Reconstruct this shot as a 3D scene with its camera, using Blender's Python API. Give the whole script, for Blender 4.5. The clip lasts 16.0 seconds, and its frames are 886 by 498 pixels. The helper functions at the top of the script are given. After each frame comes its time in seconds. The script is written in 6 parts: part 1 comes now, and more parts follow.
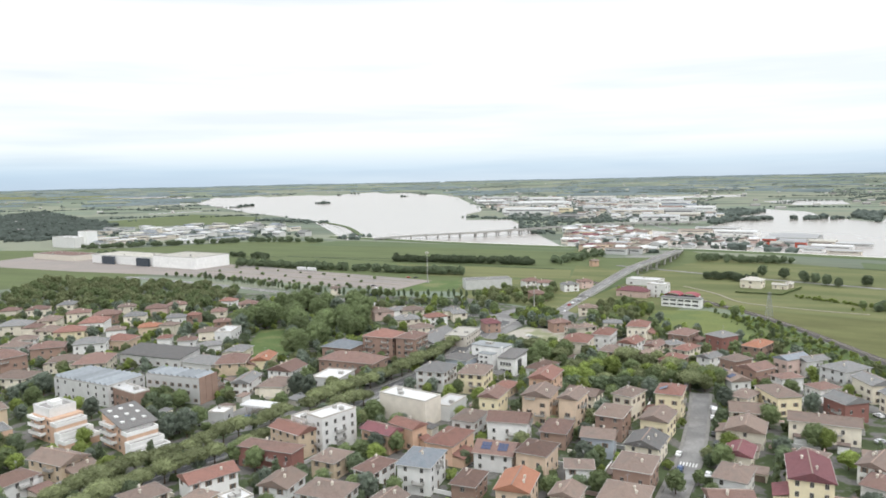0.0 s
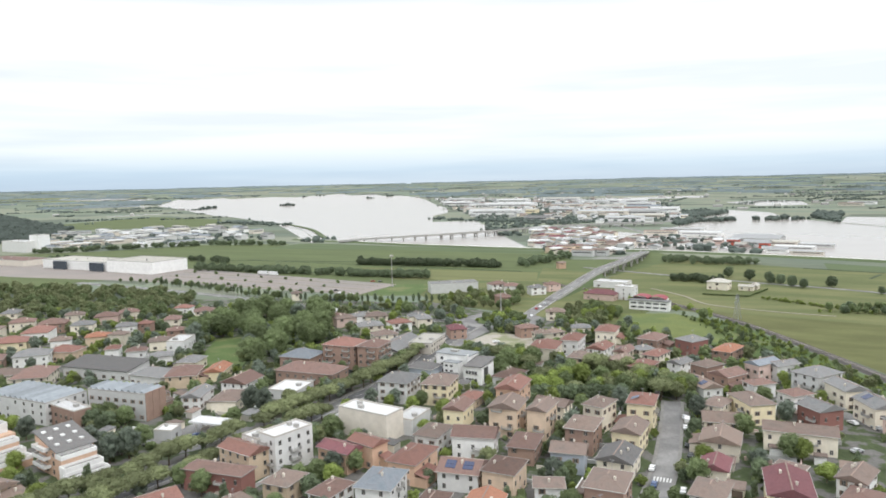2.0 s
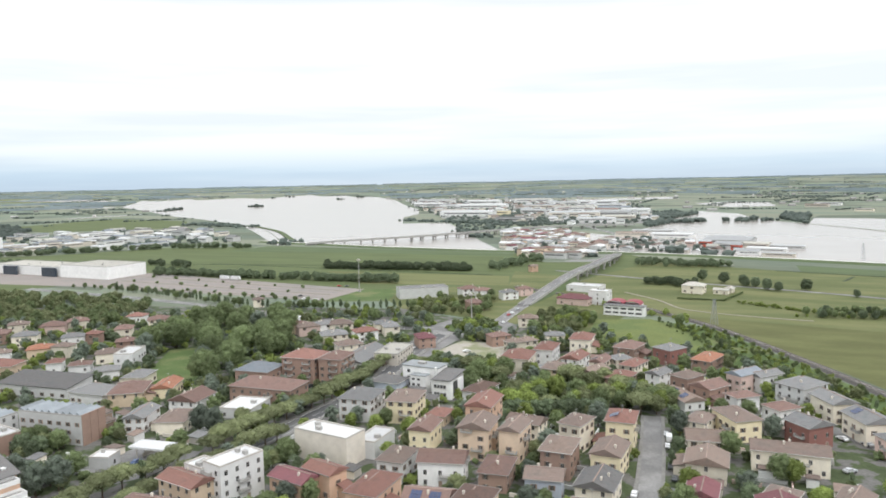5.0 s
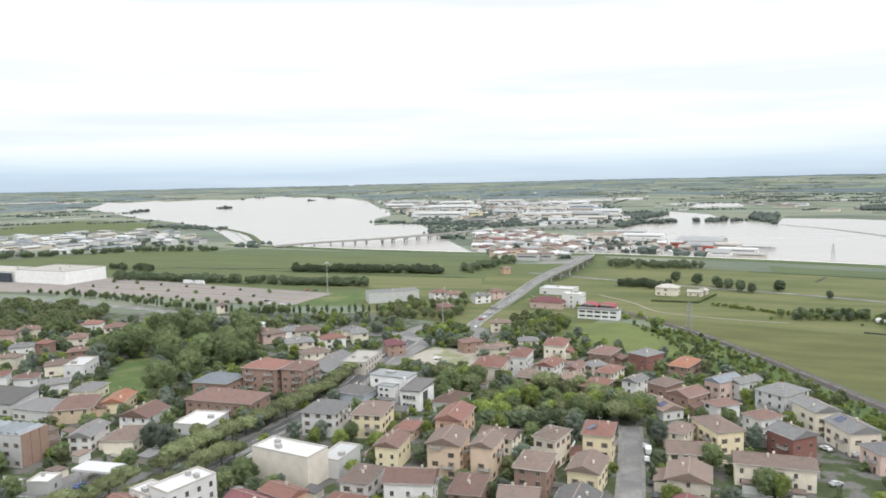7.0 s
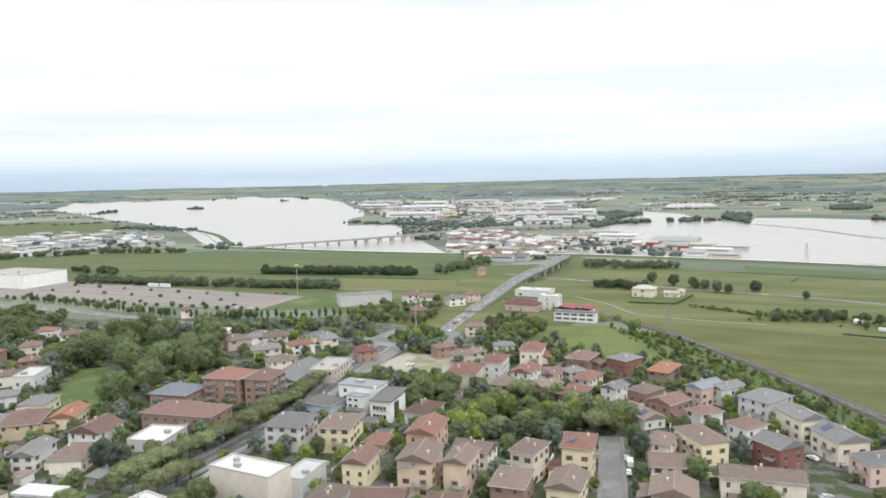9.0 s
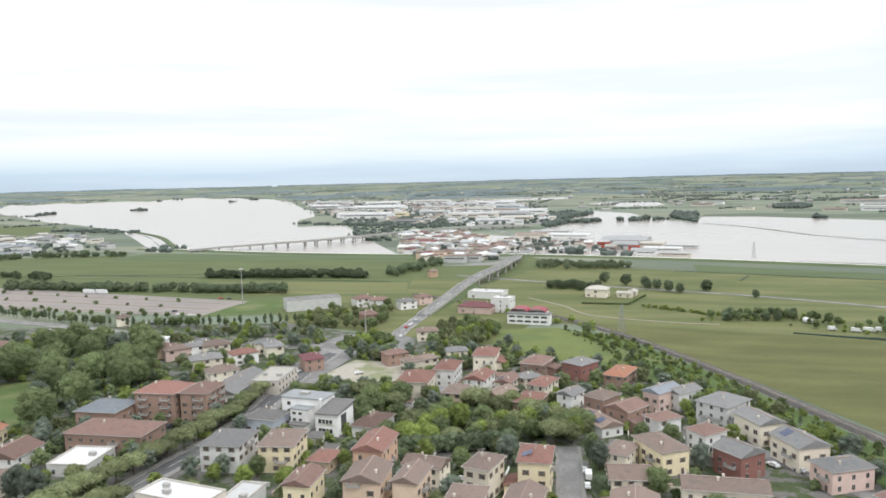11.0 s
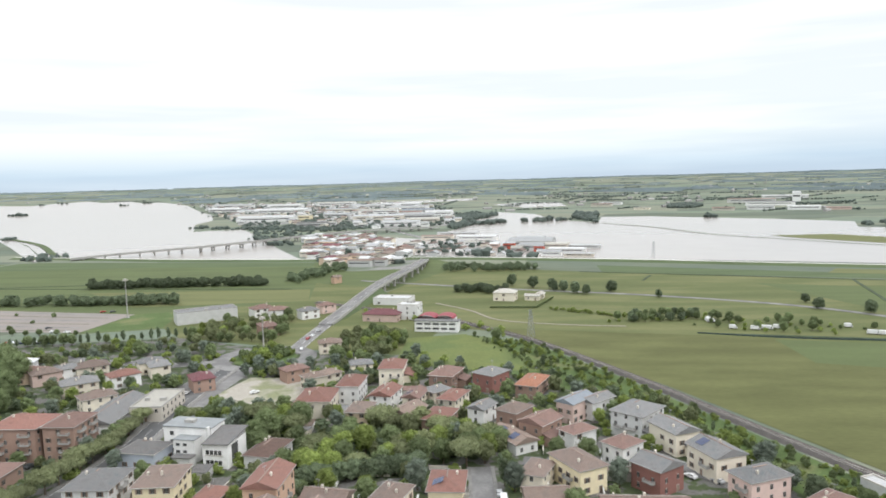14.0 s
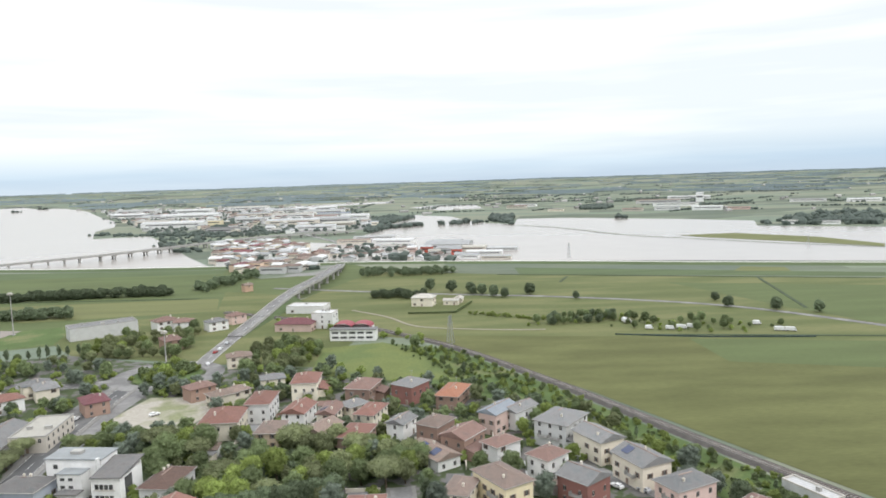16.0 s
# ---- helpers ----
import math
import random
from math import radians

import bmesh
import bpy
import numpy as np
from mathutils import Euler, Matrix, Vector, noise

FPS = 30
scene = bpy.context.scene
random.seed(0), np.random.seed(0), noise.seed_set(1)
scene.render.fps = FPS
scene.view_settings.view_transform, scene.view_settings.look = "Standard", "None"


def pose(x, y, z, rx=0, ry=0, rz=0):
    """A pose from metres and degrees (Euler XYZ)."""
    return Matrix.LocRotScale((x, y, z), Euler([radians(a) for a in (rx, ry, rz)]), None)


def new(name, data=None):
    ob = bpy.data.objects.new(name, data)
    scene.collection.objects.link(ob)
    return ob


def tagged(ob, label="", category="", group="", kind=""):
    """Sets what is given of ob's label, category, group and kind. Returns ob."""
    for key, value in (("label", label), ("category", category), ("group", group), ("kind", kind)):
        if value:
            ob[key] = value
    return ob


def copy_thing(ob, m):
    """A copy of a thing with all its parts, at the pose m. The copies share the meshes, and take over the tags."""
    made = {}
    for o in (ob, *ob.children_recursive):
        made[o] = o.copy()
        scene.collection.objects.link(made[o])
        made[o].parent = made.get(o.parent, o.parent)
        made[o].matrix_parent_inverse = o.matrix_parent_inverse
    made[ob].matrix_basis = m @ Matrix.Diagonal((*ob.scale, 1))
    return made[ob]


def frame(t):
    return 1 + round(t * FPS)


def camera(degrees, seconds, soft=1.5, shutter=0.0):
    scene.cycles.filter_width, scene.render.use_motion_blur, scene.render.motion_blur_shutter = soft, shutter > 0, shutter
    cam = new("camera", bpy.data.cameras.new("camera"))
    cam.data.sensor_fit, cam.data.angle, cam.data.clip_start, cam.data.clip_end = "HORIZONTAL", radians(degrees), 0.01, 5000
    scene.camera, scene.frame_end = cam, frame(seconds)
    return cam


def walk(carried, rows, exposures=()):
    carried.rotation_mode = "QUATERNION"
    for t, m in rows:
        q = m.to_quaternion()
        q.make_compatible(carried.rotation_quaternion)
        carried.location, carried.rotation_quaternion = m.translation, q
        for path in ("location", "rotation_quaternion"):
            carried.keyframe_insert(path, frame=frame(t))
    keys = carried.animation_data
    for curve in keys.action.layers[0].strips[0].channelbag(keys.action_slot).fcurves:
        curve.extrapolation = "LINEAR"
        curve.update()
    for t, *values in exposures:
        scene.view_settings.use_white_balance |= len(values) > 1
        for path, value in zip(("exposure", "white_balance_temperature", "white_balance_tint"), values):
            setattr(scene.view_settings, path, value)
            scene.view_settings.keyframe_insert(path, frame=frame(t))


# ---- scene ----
cam = camera(63.82, 16.0, soft=1.75)
PATH = [
    (0, pose(-0.00, -0.00, 93.00, 84.460, 1.210, 0.000)),
    (0.5, pose(0.45, 3.53, 92.99, 84.464, 1.192, -0.530)),
    (1, pose(0.90, 7.09, 92.98, 84.480, 1.231, -1.307)),
    (1.5, pose(1.43, 10.47, 92.98, 84.505, 1.256, -2.025)),
    (2, pose(2.01, 13.90, 93.00, 84.516, 1.268, -2.667)),
    (2.5, pose(2.52, 17.18, 93.01, 84.532, 1.272, -2.973)),
    (3, pose(3.01, 20.39, 93.05, 84.528, 1.262, -3.341)),
    (3.5, pose(3.52, 23.77, 93.09, 84.531, 1.256, -3.694)),
    (4, pose(4.04, 26.98, 93.15, 84.532, 1.237, -4.042)),
    (6.5, pose(7.46, 44.28, 93.04, 84.582, 1.245, -6.687)),
    (7, pose(8.13, 47.46, 93.01, 84.587, 1.263, -7.170)),
    (7.5, pose(8.94, 50.89, 92.99, 84.587, 1.255, -7.297)),
    (8, pose(9.62, 54.13, 92.92, 84.580, 1.260, -7.973)),
    (10.5, pose(13.97, 70.59, 92.61, 84.483, 1.372, -11.628)),
    (11, pose(14.88, 73.71, 92.60, 84.468, 1.408, -13.023)),
    (11.5, pose(15.75, 76.73, 92.59, 84.463, 1.457, -14.313)),
    (12, pose(16.61, 79.83, 92.61, 84.446, 1.491, -15.697)),
    (12.5, pose(17.66, 82.92, 92.65, 84.428, 1.536, -17.058)),
    (13, pose(18.73, 85.93, 92.70, 84.409, 1.575, -18.423)),
    (13.5, pose(19.89, 89.01, 92.74, 84.403, 1.573, -19.249)),
    (14, pose(21.19, 91.97, 92.78, 84.408, 1.591, -20.597)),
    (14.5, pose(22.37, 94.99, 92.81, 84.378, 1.648, -22.155)),
    (15, pose(23.59, 97.88, 92.80, 84.369, 1.692, -24.060)),
    (15.5, pose(24.98, 100.73, 92.74, 84.357, 1.768, -25.840)),
    (16, pose(26.64, 103.78, 92.68, 84.443, 1.847, -27.303)),
]
walk(cam, PATH)

# ---- sky, sun ----
world = bpy.data.worlds.new("overcast_sky")
scene.world = world
world.use_nodes = True
wn, wl = world.node_tree.nodes, world.node_tree.links
wn.clear()


def wnode(kind, **values):
    n = wn.new(kind)
    for k, v in values.items():
        n.inputs[k].default_value = v
    return n


SUN_ELEV, SUN_AZ = 50, 28
sky = wn.new("ShaderNodeTexSky")
sky.sky_type, sky.sun_disc = "NISHITA", False
sky.sun_elevation, sky.sun_rotation = radians(SUN_ELEV), radians(SUN_AZ)
coord = wn.new("ShaderNodeTexCoord")
sep = wn.new("ShaderNodeSeparateXYZ")
wl.new(coord.outputs["Generated"], sep.inputs[0])
stretch = wn.new("ShaderNodeMapping")
stretch.inputs["Scale"].default_value = (1.6, 1.6, 22.0)
wl.new(coord.outputs["Generated"], stretch.inputs["Vector"])
streaks = wnode("ShaderNodeTexNoise", Scale=1.1, Detail=4.0, Roughness=0.5)
wl.new(stretch.outputs[0], streaks.inputs["Vector"])
# height over the horizon gives the cloud deck's brightness
rise = wn.new("ShaderNodeValToRGB")
for stop, (pos, col) in enumerate([(0.0, (0.58, 0.70, 0.82, 1)), (0.018, (0.57, 0.715, 0.85, 1)), (0.05, (0.84, 0.905, 0.945, 1)), (0.09, (0.92, 0.95, 0.965, 1)),
                                   (0.24, (0.95, 0.962, 0.97, 1)), (0.5, (1.3, 1.33, 1.36, 1)), (1.0, (1.65, 1.69, 1.74, 1))]):
    e = rise.color_ramp.elements[stop] if stop < 2 else rise.color_ramp.elements.new(pos)
    e.position, e.color = pos, col
wl.new(sep.outputs["Z"], rise.inputs[0])
shade = wn.new("ShaderNodeValToRGB")
shade.color_ramp.elements[0].position, shade.color_ramp.elements[0].color = 0.40, (0.85, 0.885, 0.92, 1)
shade.color_ramp.elements[1].position, shade.color_ramp.elements[1].color = 0.58, (1.03, 1.02, 1.01, 1)
wl.new(streaks.outputs["Fac"], shade.inputs[0])
clouds = wn.new("ShaderNodeMix")
clouds.data_type, clouds.blend_type = "RGBA", "MULTIPLY"
clouds.inputs["Factor"].default_value = 1.0
wl.new(rise.outputs[0], clouds.inputs["A"])
wl.new(shade.outputs[0], clouds.inputs["B"])
cover = wn.new("ShaderNodeMix")
cover.data_type = "RGBA"
cover.inputs["Factor"].default_value = 0.93
dim = wn.new("ShaderNodeMix")
dim.data_type, dim.blend_type = "RGBA", "MULTIPLY"
dim.inputs["Factor"].default_value = 1.0
dim.inputs["B"].default_value = (0.12, 0.12, 0.12, 1)
wl.new(sky.outputs[0], dim.inputs["A"])
wl.new(dim.outputs["Result"], cover.inputs["A"])
wl.new(clouds.outputs["Result"], cover.inputs["B"])
back = wnode("ShaderNodeBackground", Strength=1.0)
wl.new(cover.outputs["Result"], back.inputs[0])
scene.view_settings.exposure = 0.2
wout = wn.new("ShaderNodeOutputWorld")
wl.new(back.outputs[0], wout.inputs[0])

sun = new("sun", bpy.data.lights.new("sun", "SUN"))
sun.data.energy, sun.data.angle, sun.data.color = 1.05, radians(20), (1.0, 0.985, 0.965)
sun.matrix_world = pose(0, 0, 400, 90 - SUN_ELEV, 0, SUN_AZ)

# ---- materials ----
MATS = {}


def mat(name, base, rough=0.8, var=0.25, scale=0.4, fine=6.0, bump=0.0, rand=0.0, second=None, mixlo=0.45, mixhi=0.6,
        spec=0.3, metal=0.0, rows=0.0, stretched=None, islands=0.0, cells=0.0):
    """A surface: base colour broken at two scales, an optional second colour in patches, tile rows and relief."""
    if name in MATS:
        return MATS[name]
    m = bpy.data.materials.new(name)
    m.use_nodes = True
    n, l = m.node_tree.nodes, m.node_tree.links
    b = n["Principled BSDF"]
    b.inputs["Roughness"].default_value, b.inputs["Metallic"].default_value = rough, metal
    b.inputs["Specular IOR Level"].default_value = spec
    tc = n.new("ShaderNodeTexCoord")
    place = n.new("ShaderNodeObjectInfo")
    add = n.new("ShaderNodeVectorMath")
    l.new(tc.outputs["Object"], add.inputs[0])
    l.new(place.outputs["Location"], add.inputs[1])
    vec = add.outputs[0]
    if stretched:
        mp = n.new("ShaderNodeMapping")
        mp.vector_type = "TEXTURE"
        mp.inputs["Scale"].default_value = [1 / q for q in stretched]
        mp.inputs["Rotation"].default_value = (0, 0, radians(-27))
        l.new(vec, mp.inputs["Vector"])
        vec = mp.outputs[0]
    big = n.new("ShaderNodeTexNoise")
    big.inputs["Scale"].default_value, big.inputs["Detail"].default_value = scale, 5
    small = n.new("ShaderNodeTexNoise")
    small.inputs["Scale"].default_value, small.inputs["Detail"].default_value = fine, 3
    l.new(vec, big.inputs["Vector"])
    l.new(vec, small.inputs["Vector"])
    cur = None
    first = n.new("ShaderNodeRGB")
    first.outputs[0].default_value = (*base, 1)
    cur = first.outputs[0]
    if second:
        ramp = n.new("ShaderNodeMapRange")
        ramp.inputs["From Min"].default_value, ramp.inputs["From Max"].default_value = mixlo, mixhi
        l.new(big.outputs["Fac"], ramp.inputs["Value"])
        mx = n.new("ShaderNodeMix")
        mx.data_type = "RGBA"
        mx.inputs["B"].default_value = (*second, 1)
        l.new(ramp.outputs[0], mx.inputs["Factor"])
        l.new(cur, mx.inputs["A"])
        cur = mx.outputs["Result"]

    def scale_by(value, lo, hi):
        nonlocal cur
        r = n.new("ShaderNodeMapRange")
        r.inputs["From Min"].default_value, r.inputs["From Max"].default_value = 0.25, 0.75
        r.inputs["To Min"].default_value, r.inputs["To Max"].default_value = lo, hi
        l.new(value, r.inputs["Value"])
        h = n.new("ShaderNodeHueSaturation")
        l.new(r.outputs[0], h.inputs["Value"])
        l.new(cur, h.inputs["Color"])
        cur = h.outputs[0]
        return r

    scale_by(big.outputs["Fac"], 1 - var, 1 + var)
    scale_by(small.outputs["Fac"], 1 - var * 0.7, 1 + var * 0.7)
    if cells:
        vo = n.new("ShaderNodeTexVoronoi")
        vo.inputs["Scale"].default_value = cells
        l.new(vec, vo.inputs["Vector"])
        sp = n.new("ShaderNodeSeparateColor")
        l.new(vo.outputs["Color"], sp.inputs[0])
        scale_by(sp.outputs[0], 0.8, 1.2)
        h = n.new("ShaderNodeMix")
        h.data_type = "RGBA"
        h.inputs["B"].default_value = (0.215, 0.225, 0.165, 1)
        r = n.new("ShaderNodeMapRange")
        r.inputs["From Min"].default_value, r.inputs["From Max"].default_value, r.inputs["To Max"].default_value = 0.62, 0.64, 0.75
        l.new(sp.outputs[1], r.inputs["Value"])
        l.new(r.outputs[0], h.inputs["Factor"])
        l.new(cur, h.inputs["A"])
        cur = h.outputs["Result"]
    if rand:
        oi = n.new("ShaderNodeObjectInfo")
        r = scale_by(oi.outputs["Random"], 1 - rand, 1 + rand)
        r.inputs["From Min"].default_value, r.inputs["From Max"].default_value = 0, 1
    if islands:
        ge = n.new("ShaderNodeNewGeometry")
        r = scale_by(ge.outputs["Random Per Island"], 1 - islands, 1 + islands)
        r.inputs["From Min"].default_value, r.inputs["From Max"].default_value = 0, 1
    height = small.outputs["Fac"]
    if rows:
        wave = n.new("ShaderNodeTexWave")
        wave.inputs["Scale"].default_value, wave.inputs["Distortion"].default_value = rows, 1.5
        l.new(tc.outputs["Object"], wave.inputs["Vector"])
        scale_by(wave.outputs["Fac"], 0.86, 1.1)
        height = wave.outputs["Fac"]
    l.new(cur, b.inputs["Base Color"])
    if bump:
        bp = n.new("ShaderNodeBump")
        bp.inputs["Strength"].default_value, bp.inputs["Distance"].default_value = bump, 0.1
        l.new(height, bp.inputs["Height"])
        l.new(bp.outputs[0], b.inputs["Normal"])
    MATS[name] = m
    return m


ROOF_COLOURS = {"red": (0.262, 0.138, 0.112), "red_brown": (0.222, 0.142, 0.12), "brown": (0.218, 0.165, 0.14), "dark_brown": (0.165, 0.107, 0.088),
                "tan": (0.26, 0.195, 0.162), "orange": (0.33, 0.155, 0.1), "maroon": (0.21, 0.09, 0.098), "grey": (0.225, 0.22, 0.217),
                "slate": (0.24, 0.26, 0.285), "pale_grey": (0.42, 0.42, 0.42), "dark": (0.165, 0.157, 0.152), "white": (0.6, 0.6, 0.6), "beige": (0.45, 0.43, 0.385)}
WALL_COLOURS = {"white": (0.76, 0.755, 0.74), "cream": (0.74, 0.68, 0.57), "yellow": (0.76, 0.67, 0.47), "ochre": (0.61, 0.49, 0.36),
                "orange": (0.6, 0.41, 0.3), "peach": (0.69, 0.54, 0.41), "brick": (0.33, 0.225, 0.18), "brick_red": (0.275, 0.135, 0.115),
                "pink": (0.62, 0.47, 0.42), "beige": (0.62, 0.57, 0.5), "grey_wall": (0.54, 0.54, 0.53), "blue_grey": (0.45, 0.49, 0.55), "signal_red": (0.42, 0.1, 0.07)}


def roof_mat(c):
    tiled = c not in ("white", "beige")
    a = ROOF_COLOURS[c]
    worn = (a[0] * 0.62, a[1] * 0.68, a[2] * 0.7) if tiled else (a[0] * 0.72, a[1] * 0.72, a[2] * 0.7)
    return mat("roof_" + c, a, 0.85, 0.24, 0.42, 3.2, bump=0.5, rand=0.18, rows=1.1 if tiled else 0.35, second=worn, mixlo=0.46, mixhi=0.72)


def wall_mat(c):
    return mat("wall_" + c, WALL_COLOURS[c], 0.9, 0.085, 0.35, 2.5, bump=0.2, rand=0.14)


M_GLASS = mat("window_glass", (0.075, 0.075, 0.075), 0.15, 0.2, 0.5, 2, spec=0.6, rand=0.3)
M_FRAME = mat("window_frame", (0.5, 0.47, 0.43), 0.6, 0.1)
M_SHUT = mat("shutter_paint", (0.24, 0.18, 0.14), 0.7, 0.15, rand=0.4)
M_CONC = mat("concrete", (0.38, 0.37, 0.35), 0.9, 0.15, 0.2, 2, bump=0.2)
M_ASPH = mat("asphalt", (0.19, 0.185, 0.182), 0.9, 0.2, 0.09, 1.2, bump=0.2, second=(0.235, 0.23, 0.222), mixlo=0.45, mixhi=0.62)
# asphalt for the avenue, darkened in colour for the shade of its trees
M_SHADED_ASPH = mat("shaded_asphalt", (0.105, 0.105, 0.107), 0.9, 0.18, 0.08, 1.2, bump=0.2, second=(0.14, 0.138, 0.135), mixlo=0.48, mixhi=0.62)
M_LINE = mat("road_paint", (0.62, 0.62, 0.6), 0.8, 0.2, 0.6)
M_PAVE = mat("parking_paving", (0.285, 0.25, 0.228), 0.9, 0.14, 0.02, 0.6, second=(0.235, 0.212, 0.195))
M_GRAVEL = mat("gravel", (0.40, 0.37, 0.32), 0.95, 0.2, 0.06, 0.8, second=(0.2, 0.21, 0.12))
M_TOWN = mat("garden_ground", (0.068, 0.09, 0.04), 0.95, 0.3, 0.13, 0.9, second=(0.13, 0.125, 0.117), mixlo=0.5, mixhi=0.54)
# crop greens paled and greyed, a little distance haze included in the colour
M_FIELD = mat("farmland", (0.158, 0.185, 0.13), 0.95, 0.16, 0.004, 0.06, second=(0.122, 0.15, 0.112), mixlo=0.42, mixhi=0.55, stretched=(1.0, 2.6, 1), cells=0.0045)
M_OLIVE = mat("hay_meadow", (0.1, 0.106, 0.038), 0.95, 0.16, 0.035, 0.6, second=(0.12, 0.126, 0.048), mixlo=0.38, mixhi=0.74, stretched=(0.5, 1.5, 1))
M_MEADOW = mat("rough_meadow", (0.145, 0.172, 0.056), 0.95, 0.2, 0.04, 0.7, second=(0.1, 0.13, 0.045))
M_GREEN = mat("green_crop", (0.096, 0.121, 0.048), 0.95, 0.16, 0.02, 0.6, stretched=(0.5, 3, 1))
M_DGREEN = mat("levee_grass", (0.088, 0.118, 0.054), 0.95, 0.18, 0.02, 0.6, stretched=(0.5, 3, 1))
M_YGREEN = mat("stubble", (0.139, 0.148, 0.061), 0.95, 0.16, 0.02, 0.5, stretched=(0.5, 3, 1))
M_PASTURE = mat("yellow_green_pasture", (0.108, 0.126, 0.047), 0.95, 0.18, 0.016, 0.4, second=(0.136, 0.141, 0.06), mixlo=0.45, mixhi=0.62, stretched=(0.6, 2.4, 1))
M_LAWN = mat("lawn", (0.089, 0.132, 0.043), 0.95, 0.22, 0.05, 0.8, second=(0.128, 0.140, 0.060), mixlo=0.5, mixhi=0.65)
M_PALE = mat("pale_stubble", (0.24, 0.25, 0.19), 0.95, 0.15, 0.01, 0.1)
M_WATER = mat("flood_water", (0.345, 0.318, 0.288), 0.2, 0.04, 0.003, 0.03, spec=0.5)
M_BARK = mat("bark", (0.12, 0.09, 0.065), 0.95, 0.3, 1.5, 8, bump=0.4)
# "far" and "skyline" leaves have a bluish distance haze mixed into their colour
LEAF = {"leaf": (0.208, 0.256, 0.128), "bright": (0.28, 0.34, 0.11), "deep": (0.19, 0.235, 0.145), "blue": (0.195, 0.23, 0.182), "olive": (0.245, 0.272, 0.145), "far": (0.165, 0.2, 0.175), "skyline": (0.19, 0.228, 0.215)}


def leaf_mat(c):
    name = "foliage_" + c
    if name in MATS:
        return MATS[name]
    m = mat(name, LEAF[c], 0.8, 0.2, 0.16, 1.5, rand=0.28, islands=0.16, spec=0.15)
    n, l = m.node_tree.nodes, m.node_tree.links
    b = n["Principled BSDF"]
    thin = n.new("ShaderNodeBsdfTranslucent")
    l.new(b.inputs["Base Color"].links[0].from_socket, thin.inputs["Color"])
    mx = n.new("ShaderNodeMixShader")
    mx.inputs[0].default_value = 0.45
    l.new(b.outputs[0], mx.inputs[1])
    l.new(thin.outputs[0], mx.inputs[2])
    l.new(mx.outputs[0], n["Material Output"].inputs["Surface"])
    return m


# ---- helpers for building ----
BOWL_IN, BOWL_OUT, EYE_Z = 2600.0, 4700.0, 93.0
MID = (12.0, 52.0)


def ground_z(x, y):
    """Level near the town, rising very slowly in the far distance up to the skyline."""
    d = math.hypot(x - MID[0], y - MID[1])
    if d <= BOWL_IN:
        return 0.0
    a, b = EYE_Z / BOWL_IN, 0.0032
    return EYE_Z - d * (a + (b - a) * (d - BOWL_IN) / (BOWL_OUT - BOWL_IN))


def mesh_of(name, bm, *mats):
    me = bpy.data.meshes.new(name)
    bm.to_mesh(me)
    bm.free()
    for m in mats:
        me.materials.append(m)
    return me


def part(name, bm, material, parent, label=""):
    data = bm if isinstance(bm, bpy.types.Mesh) else mesh_of(name, bm, material)
    ob = new(name, data)
    ob.parent = parent
    if label:
        ob["label"] = label
    return ob


def box(bm, x0, y0, z0, x1, y1, z1, mi=0):
    v = [bm.verts.new(p) for p in ((x0, y0, z0), (x1, y0, z0), (x1, y1, z0), (x0, y1, z0), (x0, y0, z1), (x1, y0, z1), (x1, y1, z1), (x0, y1, z1))]
    for f in ((0, 3, 2, 1), (4, 5, 6, 7), (0, 1, 5, 4), (1, 2, 6, 5), (2, 3, 7, 6), (3, 0, 4, 7)):
        bm.faces.new([v[i] for i in f]).material_index = mi
    return v


def cyl(bm, x, y, z0, z1, r0, r1, n=8):
    a = [bm.verts.new((x + r0 * math.cos(i * 2 * math.pi / n), y + r0 * math.sin(i * 2 * math.pi / n), z0)) for i in range(n)]
    b = [bm.verts.new((x + r1 * math.cos(i * 2 * math.pi / n), y + r1 * math.sin(i * 2 * math.pi / n), z1)) for i in range(n)]
    for i in range(n):
        bm.faces.new((a[i], a[(i + 1) % n], b[(i + 1) % n], b[i]))
    bm.faces.new(b)
    bm.faces.new(a[::-1])


def inside(p, poly):
    x, y = p
    hit = False
    for i in range(len(poly)):
        (x0, y0), (x1, y1) = poly[i], poly[i - 1]
        if (y0 > y) != (y1 > y) and x < (x1 - x0) * (y - y0) / (y1 - y0) + x0:
            hit = not hit
    return hit


def scatter(poly, count, rng, gap=0.0):
    """Seeded places inside an outline, at least gap apart."""
    xs, ys = [p[0] for p in poly], [p[1] for p in poly]
    got = []
    for _ in range(count * 12):
        p = (rng.uniform(min(xs), max(xs)), rng.uniform(min(ys), max(ys)))
        if inside(p, poly) and all(abs(p[0] - q[0]) > gap or abs(p[1] - q[1]) > gap for q in got):
            got.append(p)
            if len(got) == count:
                break
    return got


def sheet(name, outline, material, z=0.1, label="", category="", cuts=0):
    """A flat piece of ground with a thin edge, following the lie of the land."""
    bm = bmesh.new()
    f = bm.faces.new([bm.verts.new((x, y, 0)) for x, y in outline])
    if f.normal.z < 0:
        f.normal_flip()
    if cuts:
        xs, ys = [p[0] for p in outline], [p[1] for p in outline]
        for i in range(1, cuts):
            y = min(ys) + (max(ys) - min(ys)) * i / cuts
            bmesh.ops.bisect_plane(bm, geom=bm.verts[:] + bm.edges[:] + bm.faces[:], plane_co=(0, y, 0), plane_no=(0, 1, 0))
        for i in range(1, cuts):
            x = min(xs) + (max(xs) - min(xs)) * i / cuts
